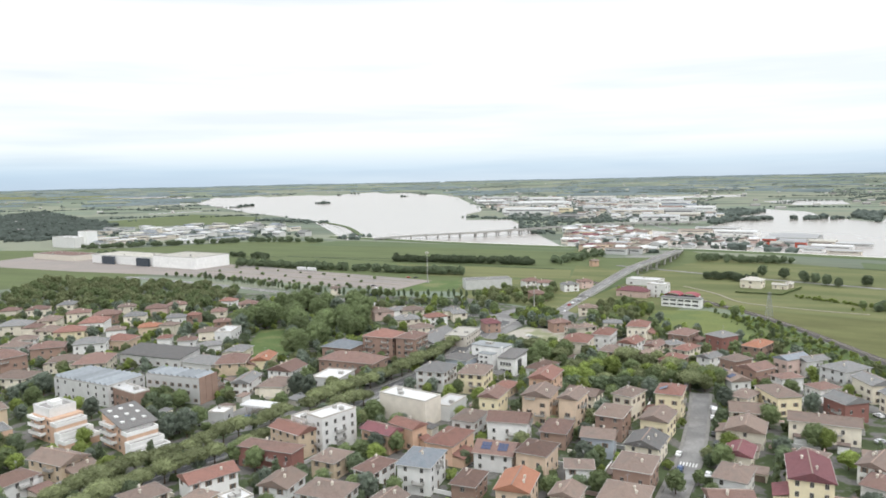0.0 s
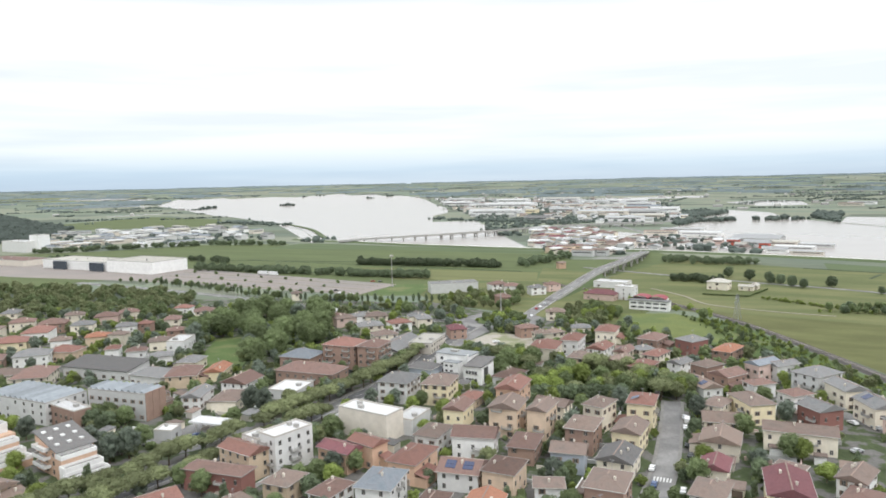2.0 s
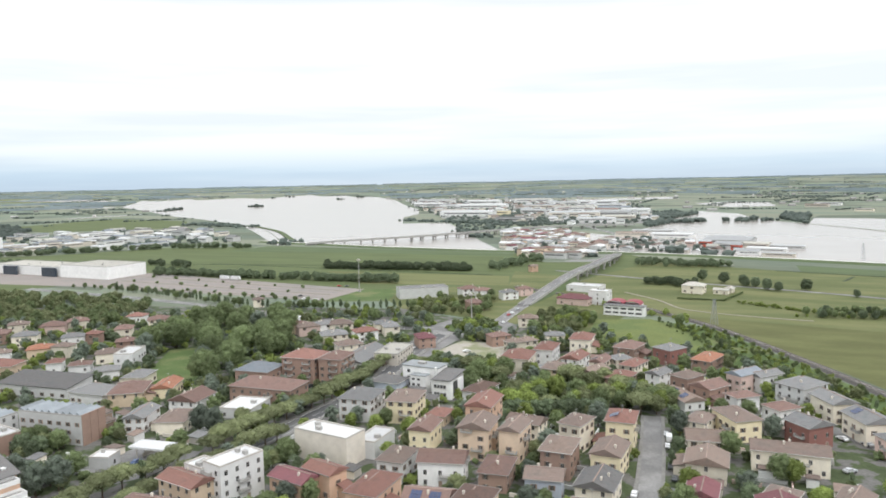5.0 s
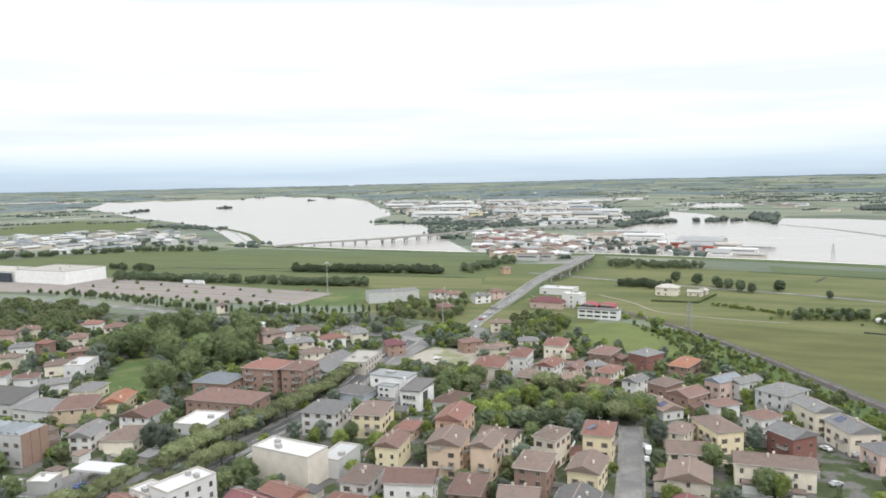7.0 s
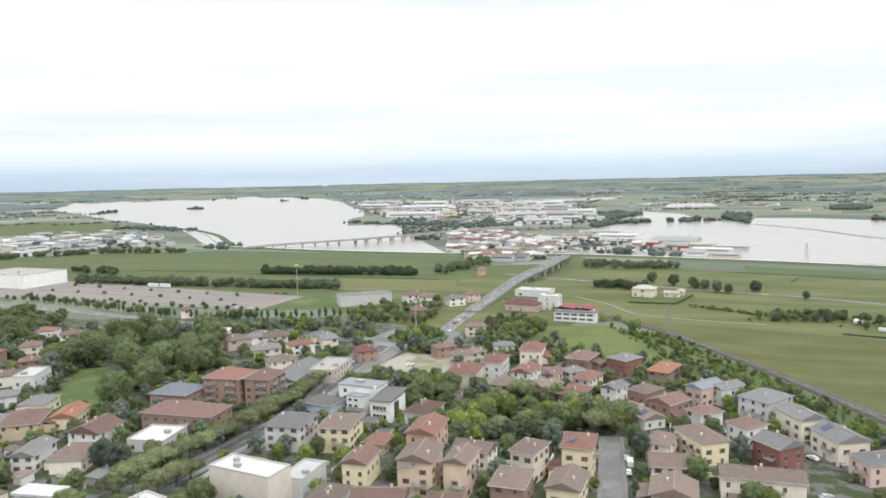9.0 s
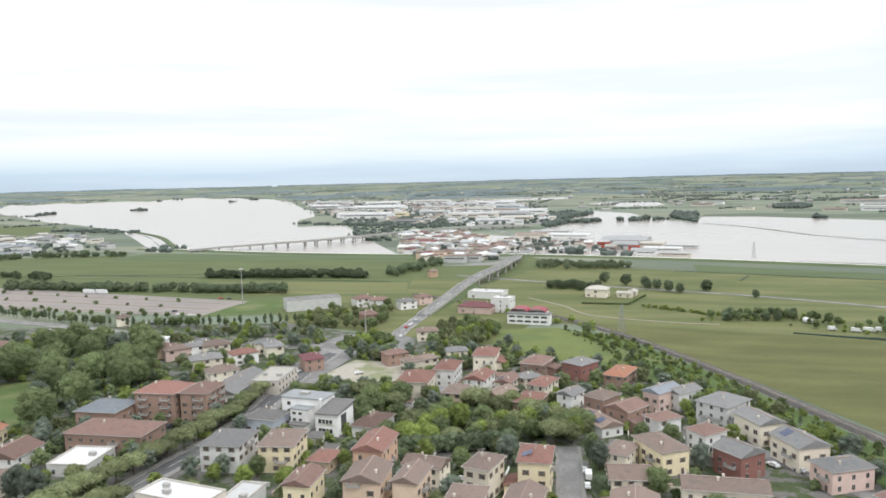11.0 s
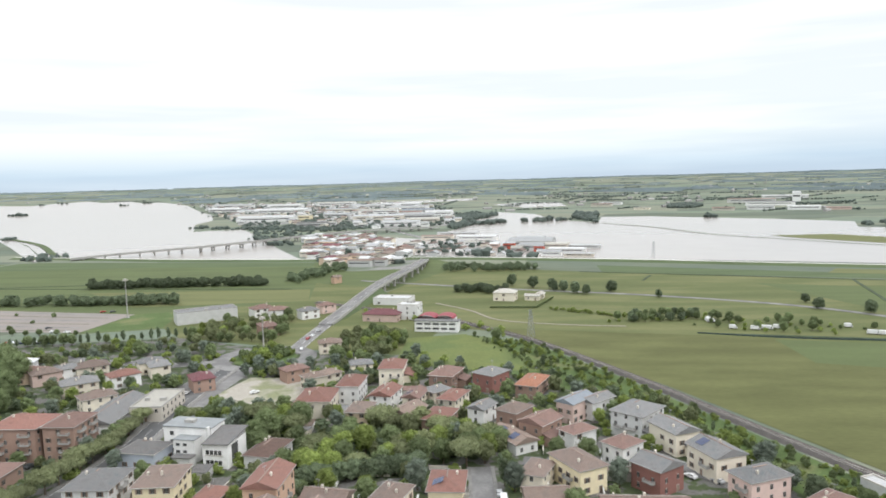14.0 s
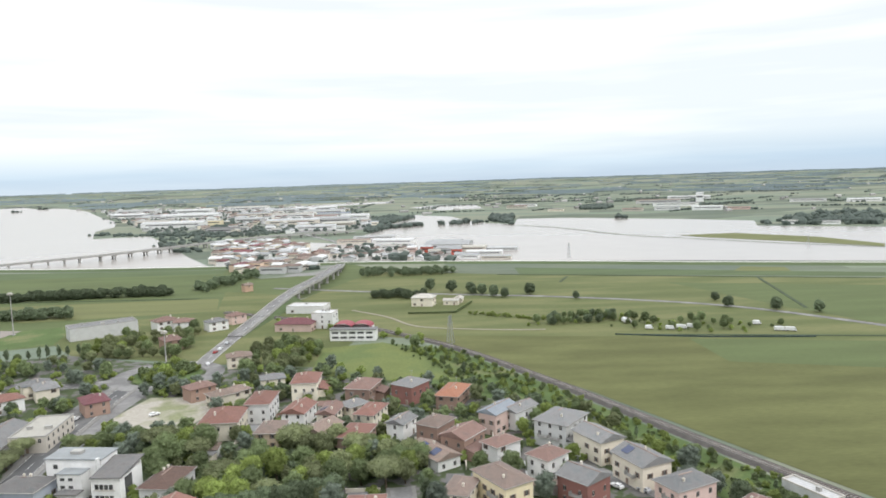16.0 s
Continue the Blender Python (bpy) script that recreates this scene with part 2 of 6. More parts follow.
            bmesh.ops.bisect_plane(bm, geom=bm.verts[:] + bm.edges[:] + bm.faces[:], plane_co=(x, 0, 0), plane_no=(1, 0, 0))
    bmesh.ops.recalc_face_normals(bm, faces=bm.faces[:])
    bm.normal_update()
    if sum(q.normal.z for q in bm.faces) < 0:
        bmesh.ops.reverse_faces(bm, faces=bm.faces[:])
    for v in bm.verts:
        v.co.z = ground_z(v.co.x, v.co.y) + z
    ob = new(name, mesh_of(name, bm, material))
    return tagged(ob, label or name.replace("_", " "), category or name.split("_")[0], kind="structure")


def smooth_line(points, step=6.0):
    """Catmull-Rom through 2D or 3D points."""
    pts = [Vector(p if len(p) == 3 else (*p, 0)) for p in points]
    pts = [pts[0] * 2 - pts[1]] + pts + [pts[-1] * 2 - pts[-2]]
    got = []
    for i in range(1, len(pts) - 2):
        a, b, c, d = pts[i - 1:i + 3]
        n = max(2, int((c - b).length / step))
        for k in range(n):
            t = k / n
            got.append(0.5 * (2 * b + (c - a) * t + (2 * a - 5 * b + 4 * c - d) * t * t + (3 * b - a - 3 * c + d) * t ** 3))
    return got + [pts[-2]]


def ribbon(bm, line, lo, hi, z=0.0, thick=0.0, mi=0):
    """A strip along a line from offset lo to hi (to its right), with thickness downwards."""
    prev = None
    for i, p in enumerate(line):
        d = (line[min(i + 1, len(line) - 1)] - line[max(i - 1, 0)]).normalized()
        r = Vector((d.y, -d.x, 0)).normalized()
        cur = [bm.verts.new((*(p + r * lo).to_2d(), p.z + z)), bm.verts.new((*(p + r * hi).to_2d(), p.z + z))]
        if thick:
            cur += [bm.verts.new((*(p + r * hi).to_2d(), p.z + z - thick)), bm.verts.new((*(p + r * lo).to_2d(), p.z + z - thick))]
        if prev:
            k = len(cur)
            for j in range(k if thick else 1):
                bm.faces.new((prev[j], prev[(j + 1) % k], cur[(j + 1) % k], cur[j])).material_index = mi
        prev = cur


def road(name, points, width, z=0.2, material=None, label="", lines=True, walks=0.0):
    line = smooth_line(points)
    bm = bmesh.new()
    ribbon(bm, line, -width / 2, width / 2, z, 0.15)
    bmesh.ops.recalc_face_normals(bm, faces=bm.faces[:])
    ob = tagged(new(name, mesh_of(name, bm, material or M_ASPH)), label, "road", kind="structure")
    if lines:
        bm = bmesh.new()
        for i in range(0, len(line) - 1, 2):
            ribbon(bm, line[i:i + 2], -0.08, 0.08, z + 0.02)
        part("centre_marking", bm, M_LINE, ob)
        for s in (-1, 1):
            bm = bmesh.new()
            ribbon(bm, line, s * (width / 2 - 0.35) - 0.08, s * (width / 2 - 0.35) + 0.08, z + 0.02)
            part("edge_marking", bm, M_LINE, ob)
    if walks:
        for s in (-1, 1):
            bm = bmesh.new()
            a, b = sorted((s * (width / 2 + 0.01), s * (width / 2 + walks)))
            ribbon(bm, line, a, b, z + 0.14, 0.3)
            bmesh.ops.recalc_face_normals(bm, faces=bm.faces[:])
            part("pavement", bm, mat("paving_slabs", (0.22, 0.212, 0.2), 0.9, 0.15, 0.5, 2), ob)
    return ob


# ---- ground ----
def build_ground():
    bm = bmesh.new()
    radii = [0, 60, 200, 500, 900, 1400, 2000, 2600] + [2600 + 2100 * i / 24 for i in range(1, 25)]
    n = 120
    centre = bm.verts.new((MID[0], MID[1], 0))
    last = None
    for r in radii[1:]:
        ring = []
        for i in range(n):
            x, y = MID[0] + r * math.sin(2 * math.pi * i / n), MID[1] + r * math.cos(2 * math.pi * i / n)
            ring.append(bm.verts.new((x, y, ground_z(x, y))))
        for i in range(n):
            j = (i + 1) % n
            if last:
                bm.faces.new((last[i], ring[i], ring[j], last[j]))
            else:
                bm.faces.new((centre, ring[i], ring[j]))
        last = ring
    bmesh.ops.recalc_face_normals(bm, faces=bm.faces[:])
    bm.normal_update()
    if sum(q.normal.z for q in bm.faces) < 0:
        bmesh.ops.reverse_faces(bm, faces=bm.faces[:])
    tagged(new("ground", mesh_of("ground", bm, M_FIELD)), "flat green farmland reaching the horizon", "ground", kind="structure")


build_ground()


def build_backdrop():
    """The rim of woods and hills at the skyline, its haze painted in as blue-grey."""
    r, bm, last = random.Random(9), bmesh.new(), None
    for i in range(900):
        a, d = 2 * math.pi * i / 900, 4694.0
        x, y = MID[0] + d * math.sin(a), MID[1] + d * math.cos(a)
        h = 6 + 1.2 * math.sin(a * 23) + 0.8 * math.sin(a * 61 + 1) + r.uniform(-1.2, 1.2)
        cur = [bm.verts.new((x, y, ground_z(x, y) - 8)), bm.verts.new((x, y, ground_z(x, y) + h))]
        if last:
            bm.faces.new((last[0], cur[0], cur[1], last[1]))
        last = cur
    # aerial haze put straight into the base colour
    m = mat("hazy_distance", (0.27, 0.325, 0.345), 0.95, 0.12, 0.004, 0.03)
    tagged(new("backdrop", mesh_of("backdrop", bm, m)), "woods and hills along the skyline, painted in blue-grey haze", "backdrop", kind="structure")


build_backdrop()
TOWN = [(-260, 120), (-520, 532), (-399, 640), (-188, 606), (18, 553), (80, 480), (130, 448), (186, 400), (203, 340), (203, 100), (100, 40), (-100, 40)]
sheet("town_ground", TOWN, M_TOWN, 0.05, "gardens, yards and paving between the houses", "ground")
LAKE = [(-150, 1173), (17, 1038), (160, 946), (155, 1118), (155, 1299), (153, 1518), (151, 1624), (98, 1628), (51, 1630), (62, 1905), (109, 2072), (129, 2396), (99, 2839), (69, 3321),
        (-8, 3614), (-60, 3690), (-110, 3640), (-190, 3850), (-300, 3800), (-370, 3949), (-504, 3846), (-590, 3700), (-717, 3770), (-900, 3640), (-960, 3740), (-1073, 3600), (-1170, 3658),
        (-1133, 3409), (-1100, 3165), (-877, 2814), (-634, 2306), (-493, 2068), (-367, 1820), (-292, 1696), (-218, 1465)]
sheet("flood_lake_west", LAKE, M_WATER, 0.3, "pale brown floodwater covering the fields", "water", cuts=14)
FLOOD = [(275, 942), (323, 893), (348, 853), (457, 766), (585, 654), (734, 510), (860, 380), (1200, 400), (1190, 640), (1113, 754), (1067, 839), (1028, 913), (1125, 998), (1088, 1147), (986, 1380),
         (901, 1443), (793, 1288), (785, 1384), (805, 1518), (860, 1676), (837, 1861), (698, 1609), (617, 1532), (575, 1401), (495, 1305), (381, 1145), (350, 1206), (311, 1117)]
sheet("flood_lake_east", FLOOD, M_WATER, 0.3, "pale floodwater standing over the eastern fields", "water", cuts=4)
sheet("canal", [(-303, 1661), (-241, 1444), (-190, 1253), (-156, 1132), (-146, 1150), (-169, 1245), (-207, 1415), (-283, 1672)], M_WATER, 0.34, "narrow flooded canal beside a levee", "water")
sheet("flooded_field", [(1010, 2029), (1156, 2024), (1300, 2330), (1225, 2450), (1053, 2351)], M_WATER, 0.3, "distant flooded field", "water", cuts=3)
sheet("flooded_field", [(755, 2827), (1187, 2781), (1229, 2938), (762, 2960)], M_WATER, 0.3, "long distant flooded field", "water", cuts=3)
sheet("flooded_strip", [(-1760, 3640), (-1324, 3600), (-1300, 3728), (-1800, 3806)], M_WATER, 0.3, "distant strip of floodwater", "water", cuts=6)
sheet("flooded_strip", [(-1450, 3050), (-1137, 3100), (-1110, 3190), (-1420, 3150)], M_WATER, 0.3, "distant strip of floodwater between fields", "water", cuts=6)
sheet("flooded_strip", [(-972, 2330), (-815, 2560), (-818, 2610), (-985, 2390)], M_WATER, 0.3, "thin strip of standing water in a field", "water", cuts=3)
sheet("grass_islet", [(811, 874), (891, 842), (909, 718), (878, 613), (848, 595), (833, 704), (809, 820)], M_YGREEN, 0.5, "grassy bank standing out of the floodwater", "islet")
sheet("park_lawn", [(-113, 366), (-84, 380), (-90, 453), (-118, 446)], M_LAWN, 0.12, "bright green park lawn", "lawn")
sheet("parking_lot", [(-250, 827), (-12, 656), (-43, 602), (-280, 736)], M_PAVE, 0.14, "large empty pinkish paved parking lot", "parking lot")
sheet("roadside_lawn", [(-12, 656), (22, 652), (8, 593), (-41, 602)], M_LAWN, 0.13, "mown bright green lawn beside the parking lot", "lawn")
sheet("field_base", [(-420, 1000), (-144, 1125), (185, 910), (310, 800), (190, 672), (30, 585), (-45, 598), (-200, 800)], M_GREEN, 0.03, "green fields below the levee", "field")
sheet("levee_field", [(-300, 960), (-144, 1120), (180, 905), (139, 748), (-64, 829), (-215, 799)], M_GREEN, 0.1, "green field under the levee", "field")
sheet("west_field", [(-300, 960), (-215, 799), (-290, 760), (-420, 650), (-900, 800), (-1000, 1150), (-600, 1060), (-460, 1080), (-330, 1150), (-180, 1130)], M_GREEN, 0.08, "green fields round the shopping centre", "field")
sheet("centre_paving", [(-250, 830), (-280, 733), (-420, 790), (-600, 880), (-560, 985), (-420, 900), (-330, 870)], M_PAVE, 0.15, "paved ground round the shopping centre", "paving")
sheet("stubble_field", [(-15, 690), (115, 650), (127, 712), (-55, 793)], M_YGREEN, 0.14, "yellowish green strip of field", "field")
sheet("east_pasture", [(206, 470), (176, 506), (150, 570), (165, 640), (215, 700), (300, 790), (383, 690), (625, 455), (700, 300), (700, 60), (222, 60), (218, 344)], M_PASTURE, 0.07,
      "yellow-green pasture between the railway and the levee", "field")
sheet("roadside_meadow", [(18, 553), (80, 490), (130, 448), (176, 506), (152, 568), (166, 638), (190, 680), (139, 748), (115, 650), (22, 652), (8, 593)], M_PASTURE, 0.06,
      "grassy meadow on both sides of the overpass ramp", "field")
sheet("hay_field", [(176, 506), (325, 395), (338, 372), (420, 300), (420, 60), (222, 60), (218, 344), (206, 470)], M_OLIVE, 0.12, "wide olive green hay meadow beside the railway", "field")
sheet("small_meadow", [(122, 437), (145, 487), (179, 481), (190, 421), (185, 386), (149, 407)], M_MEADOW, 0.12, "grassy meadow behind the houses", "field")
sheet("railway_gardens", [(178, 480), (204, 445), (208, 360), (208, 60), (184, 60), (184, 235), (183, 330), (172, 372), (160, 400)], M_LAWN, 0.09, "overgrown green gardens along the railway", "garden")
JUNCTION = [(-3, 366), (10, 358), (26, 398), (33, 416), (46, 440), (54, 456), (36, 470), (20, 444), (8, 412)]
sheet("junction", JUNCTION, M_ASPH, 0.15, "wide grey asphalt junction of the avenue", "road")
FORECOURT = [(-98, 272), (-84, 292), (-60, 283), (-68, 266), (-82, 258)]
sheet("forecourt", FORECOURT, M_ASPH, 0.12, "grey asphalt forecourt of the petrol station", "forecourt")
sheet("gravel_lot", [(31, 415), (38, 400), (57, 388), (76, 408), (72, 428), (50, 440)], M_GRAVEL, 0.13, "bare pale gravel lot", "lot")

sheet("overpass_verge", [(112, 722), (190, 676), (310, 790), (300, 880), (180, 915), (130, 760)], M_GREEN, 0.05, "grassy verge under the overpass", "field")
sheet("dark_crop", [(325, 389), (403, 327), (440, 250), (380, 270), (304, 343)], M_GREEN, 0.16, "darker green crop beside the hay meadow", "field")
sheet("mustard_strip", [(563, 562), (599, 530), (619, 551), (593, 580)], M_YGREEN, 0.16, "yellow-green strip of field", "field")
sheet("dark_strip", [(400, 673), (628, 462), (650, 475), (424, 720)], M_DGREEN, 0.14, "dark green strip of crop below the levee", "field")
sheet("east_crop", [(467, 549), (447, 416), (442, 300), (600, 300), (582, 434)], M_GREEN, 0.15, "green crop beyond the country road", "field")
sheet("levee_foot", [(-170, 1130), (-140, 1120), (170, 918), (160, 880), (-20, 985), (-215, 1060)], M_DGREEN, 0.16, "dark green crop at the foot of the levee", "field")

# ---- roads, railway, levee, bridges ----
road("side_street", [(30, 130), (51, 173), (65, 199), (82, 232), (100, 275), (108, 296)], 6.4, label="worn grey residential street with parked cars", walks=1.2, lines=False)
road("back_street", [(166, 275), (172, 247), (176, 225), (180, 150)], 6.0, label="narrow grey street along the railway houses", lines=False)
road("avenue", [(-130, 160), (-116, 184), (-99, 212), (-84, 233), (-63, 261), (-44, 287), (-29, 310), (-13, 335), (1, 363), (16, 405), (31, 440), (42, 464)], 8.0,
     material=M_SHADED_ASPH, label="tree-lined asphalt avenue, tree shade painted into its grey", walks=2.0)
road("roundabout_road", [(61 + 23 * math.cos(a * math.pi / 12), 476 + 23 * math.sin(a * math.pi / 12)) for a in range(25)], 9.0, 0.24, label="asphalt roundabout ring", lines=False)
road("west_road", [(40, 478), (10, 486), (-60, 540), (-190, 640), (-330, 730)], 9.0, label="asphalt road past the parking lot")
road("field_road", [(180, 740), (223, 688), (287, 614), (355, 543), (418, 450), (440, 348), (445, 250)], 5.5, label="pale narrow country road through the fields", lines=False)
road("north_road", [(290, 872), (330, 960), (380, 1100), (400, 1400)], 9.0, label="asphalt road into the flooded town")


def build_levee():
    line = smooth_line([(-190, 1215), (-60, 1108), (12, 1048), (165, 945), (300, 880), (449, 757), (573, 632), (745, 462), (860, 330)], 20)
    bm = bmesh.new()
    last = None
    for i, p in enumerate(line):
        d = (line[min(i + 1, len(line) - 1)] - line[max(i - 1, 0)]).normalized()
        r = Vector((d.y, -d.x, 0))
        cur = [bm.verts.new((*(p + r * o).to_2d(), z)) for o, z in ((-7, 0.0), (-3.4, 1.8), (2.6, 1.8), (12, 0.0))]
        if last:
            for j in range(3):
                bm.faces.new((last[j], last[j + 1], cur[j + 1], cur[j]))
        last = cur
    bmesh.ops.recalc_face_normals(bm, faces=bm.faces[:])
    ob = tagged(new("levee", mesh_of("levee", bm, M_DGREEN)), "long grassy river levee with a pale track on top", "levee", kind="structure")
    bm = bmesh.new()
    ribbon(bm, line, -3.2, 2.4, 1.86)
    part("track", bm, mat("pale_track", (0.6, 0.58, 0.54), 0.9, 0.12), ob, "pale gravel track")


build_levee()
road("canal_bank", [(-292, 1690), (-203, 1470), (-152, 1260), (-132, 1180)], 10.0, 1.2, M_DGREEN, "curved grassy bank between canal and floodwater", lines=False)


def build_railway():
    line = smooth_line([(120, 640), (150, 590), (178, 548), (196, 495), (208, 440), (213, 360), (213, 280), (214, 200), (214, 40)], 8)
    bm = bmesh.new()
    last = None
    for i, p in enumerate(line):
        d = (line[min(i + 1, len(line) - 1)] - line[max(i - 1, 0)]).normalized()
        r = Vector((d.y, -d.x, 0))
        cur = [bm.verts.new((*(p + r * o).to_2d(), z)) for o, z in ((-3.8, 0.0), (-2.2, 0.7), (2.2, 0.7), (3.8, 0.0))]
        if last:
            for j in range(3):
                bm.faces.new((last[j], last[j + 1], cur[j + 1], cur[j]))
        last = cur
    bmesh.ops.recalc_face_normals(bm, faces=bm.faces[:])
    ballast = mat("ballast", (0.088, 0.08, 0.074), 0.95, 0.25, 0.3, 3)
    ob = tagged(new("railway", mesh_of("railway", bm, ballast)), "single railway track on brown ballast", "railway", kind="structure")
    steel = mat("rail_steel", (0.25, 0.2, 0.17), 0.5, 0.2, metal=0.6)
    for s in (-0.72, 0.72):
        bm = bmesh.new()
        ribbon(bm, line, s - 0.06, s + 0.06, 0.95, 0.2)
        part("rail", bm, steel, ob)
    bm = bmesh.new()
    for i in range(len(line) - 1):
        for k in range(8):
            p = line[i].lerp(line[i + 1], k / 8)
            box(bm, p.x - 1.3, p.y - 0.13, 0.66, p.x + 1.3, p.y + 0.13, 0.8)
    tagged(part("sleepers", bm, M_CONC, ob), kind="stuff")


build_railway()


def bridge(name, points, width, label, span, pier_from=0.0, rail=True):
    line = smooth_line(points, 8)
    ob = tagged(new(name), label, "bridge", kind="structure")
    bm = bmesh.new()
    ribbon(bm, line, -width / 2, width / 2, 0.0, 1.3)
    bmesh.ops.recalc_face_normals(bm, faces=bm.faces[:])
    part("deck", bm, M_CONC, ob)
    bm = bmesh.new()
    ribbon(bm, line, -width / 2 + 0.6, width / 2 - 0.6, 0.06)
    part("carriageway", bm, M_ASPH, ob)
    bm = bmesh.new()
    for i in range(0, len(line) - 1, 2):
        ribbon(bm, line[i:i + 2], -0.1, 0.1, 0.08)
    part("centre_marking", bm, M_LINE, ob)
    for s in (-1, 1):
        bm = bmesh.new()
        ribbon(bm, line, s * (width / 2 - 0.25) - 0.15, s * (width / 2 - 0.25) + 0.15, 0.95, 0.9)
        bmesh.ops.recalc_face_normals(bm, faces=bm.faces[:])
        part("parapet", bm, M_CONC, ob)
    run, nextp = 0.0, 0.0
    for a, b in zip(line, line[1:]):
        run += (b - a).length
        if run >= nextp and b.z > 3.0:
            nextp = run + span
            d = (b - a).normalized()
            ang = math.atan2(d.y, d.x)
            bm = bmesh.new()
            box(bm, -1.3, -width * 0.45, b.z - 2.6, 1.3, width * 0.45, b.z - 1.25)
            for s in (-0.3, 0.3):
                cyl(bm, 0, s * width, -0.2, b.z - 2.5, 1.1, 1.1, 10)
            pr = part("pier", bm, M_CONC, ob)
            pr.matrix_basis = pose(b.x, b.y, 0, 0, 0, math.degrees(ang))
    return ob, line


bridge("viaduct", [(-112, 1132, 2.2), (-60, 1132, 5.0), (40, 1142, 7.5), (95, 1172, 7.5), (145, 1206, 7.5), (230, 1262, 7.5), (330, 1310, 7.0), (480, 1345, 4.0)], 11,
       "long grey concrete viaduct across the floodwater", 17)
OVER, OVER_LINE = bridge("overpass", [(108, 548, 0.6), (132, 590, 2.6), (160, 639, 5.2), (185, 678, 7.2), (211, 714, 8.2), (232, 748, 8.4), (250, 780, 8.0), (272, 828, 4.5), (290, 875, 1.0)], 9.5,
       "grey concrete road overpass with parapets", 22)


def build_embankment():
    line = [p for p in OVER_LINE if p.z < 6.4 and p.y < 700]
    bm = bmesh.new()
    last = None
    for i, p in enumerate(line):
        d = (line[min(i + 1, len(line) - 1)] - line[max(i - 1, 0)]).normalized()
        r = Vector((d.y, -d.x, 0)).normalized()
        h = max(0.1, p.z - 1.0)
        cur = [bm.verts.new((*(p + r * o).to_2d(), z)) for o, z in ((-5.6 - 1.3 * h, 0.0), (-5.6, h), (5.6, h), (5.6 + 1.3 * h, 0.0))]
        if last:
            for j in range(3):
                bm.faces.new((last[j], last[j + 1], cur[j + 1], cur[j]))
        last = cur
    bm.faces.new(last)
    bmesh.ops.recalc_face_normals(bm, faces=bm.faces[:])
    tagged(new("embankment", mesh_of("embankment", bm, M_DGREEN)), "grassy embankment carrying the road up to the overpass", "embankment", kind="structure")


build_embankment()
road("ramp_road", [(80, 490), (88, 508), (108, 549)], 9.0, 0.26, label="asphalt approach to the overpass")

M_DITCH = mat("ditch_grass", (0.055, 0.075, 0.042), 0.95, 0.25, 0.1, 1.0)
for a, b in (((383, 687), (616, 458)), ((548, 525), (454, 410)), ((398, 607), (424, 631)), ((-201, 905), (112, 722)), ((300, 420), (420, 330)), ((-300, 930), (-60, 850)), ((330, 860), (640, 560))):
    road("ditch", [a, b], 2.6, 0.32, M_DITCH, "dark overgrown drainage ditch between fields", lines=False)
M_PATH = mat("field_track", (0.26, 0.24, 0.18), 0.95, 0.15)
road("field_track", [(200, 590), (211, 550), (213, 514), (227, 493), (254, 469), (275, 455)], 2.5, 0.3, M_PATH, "pale dirt track across the meadow", lines=False)
for k in range(7):
    bm = bmesh.new()
    box(bm, -0.25, -1.6, 0, 0.25, 1.6, 0.01)
    stripe = part("crossing_stripe", bm, M_LINE, bpy.data.objects["side_street"])
    stripe.matrix_basis = pose(77.5 + 2.9 * math.cos(radians(-26)) * (k - 3) / 3, 221 + 2.9 * math.sin(radians(-26)) * (k - 3) / 3, 0.225, 0, 0, -26)

# ---- houses ----
FOOT = []


def window_mesh(shutters):
    """Frame, recessed panes and, on some houses, open shutters, in one piece."""
    xs = [-0.5, -0.44, -0.035, 0.035, 0.44, 0.5]
    if shutters:
        xs = [-1.0] + xs + [1.0]
    zs = [-0.8, -0.7, 0.7, 0.78]
    bm = bmesh.new()
    grid = [[bm.verts.new((x, -0.07, z)) for x in xs] for z in zs]
    panes, leaves = [], []
    for j in range(len(zs) - 1):
        for i in range(len(xs) - 1):
            f = bm.faces.new((grid[j][i], grid[j][i + 1], grid[j + 1][i + 1], grid[j + 1][i]))
            mid = (xs[i] + xs[i + 1]) / 2
            if j == 1 and 0.1 < abs(mid) < 0.5:
                panes.append(f)
                f.material_index = 1
            elif abs(mid) > 0.65:
                leaves.append(f)
                f.material_index = 2
    rim = [e for e in bm.edges if e.is_boundary]
    for v in [q for q in bmesh.ops.extrude_edge_only(bm, edges=rim)["geom"] if isinstance(q, bmesh.types.BMVert)]:
        v.co.y = 0.06
    bmesh.ops.inset_individual(bm, faces=panes, thickness=0.02, depth=-0.05)
    for v in {v for f in leaves for v in f.verts if abs(v.co.x) > 0.9}:
        v.co.y -= 0.05
    bmesh.ops.recalc_face_normals(bm, faces=bm.faces[:])
    return mesh_of("window", bm, M_FRAME, M_GLASS, M_SHUT)


def door_mesh():
    bm = bmesh.new()
    box(bm, -0.6, -0.1, 0, 0.6, 0.05, 2.2, 0)
    box(bm, -0.5, -0.13, 0.08, 0.5, -0.09, 2.08, 1)
    return mesh_of("door", bm, M_FRAME, M_SHUT)


def chimney_mesh():
    bm = bmesh.new()
    box(bm, -0.28, -0.28, -1.2, 0.28, 0.28, 0.7)
    box(bm, -0.38, -0.38, 0.7, 0.38, 0.38, 0.8)
    box(bm, -0.22, -0.22, 0.8, 0.22, 0.22, 1.0)
    return mesh_of("chimney", bm, wall_mat("beige"))


def balcony_mesh():
    bm = bmesh.new()
    box(bm, -1.9, -1.3, -0.1, 1.9, 0.05, 0.08)
    for i in range(13):
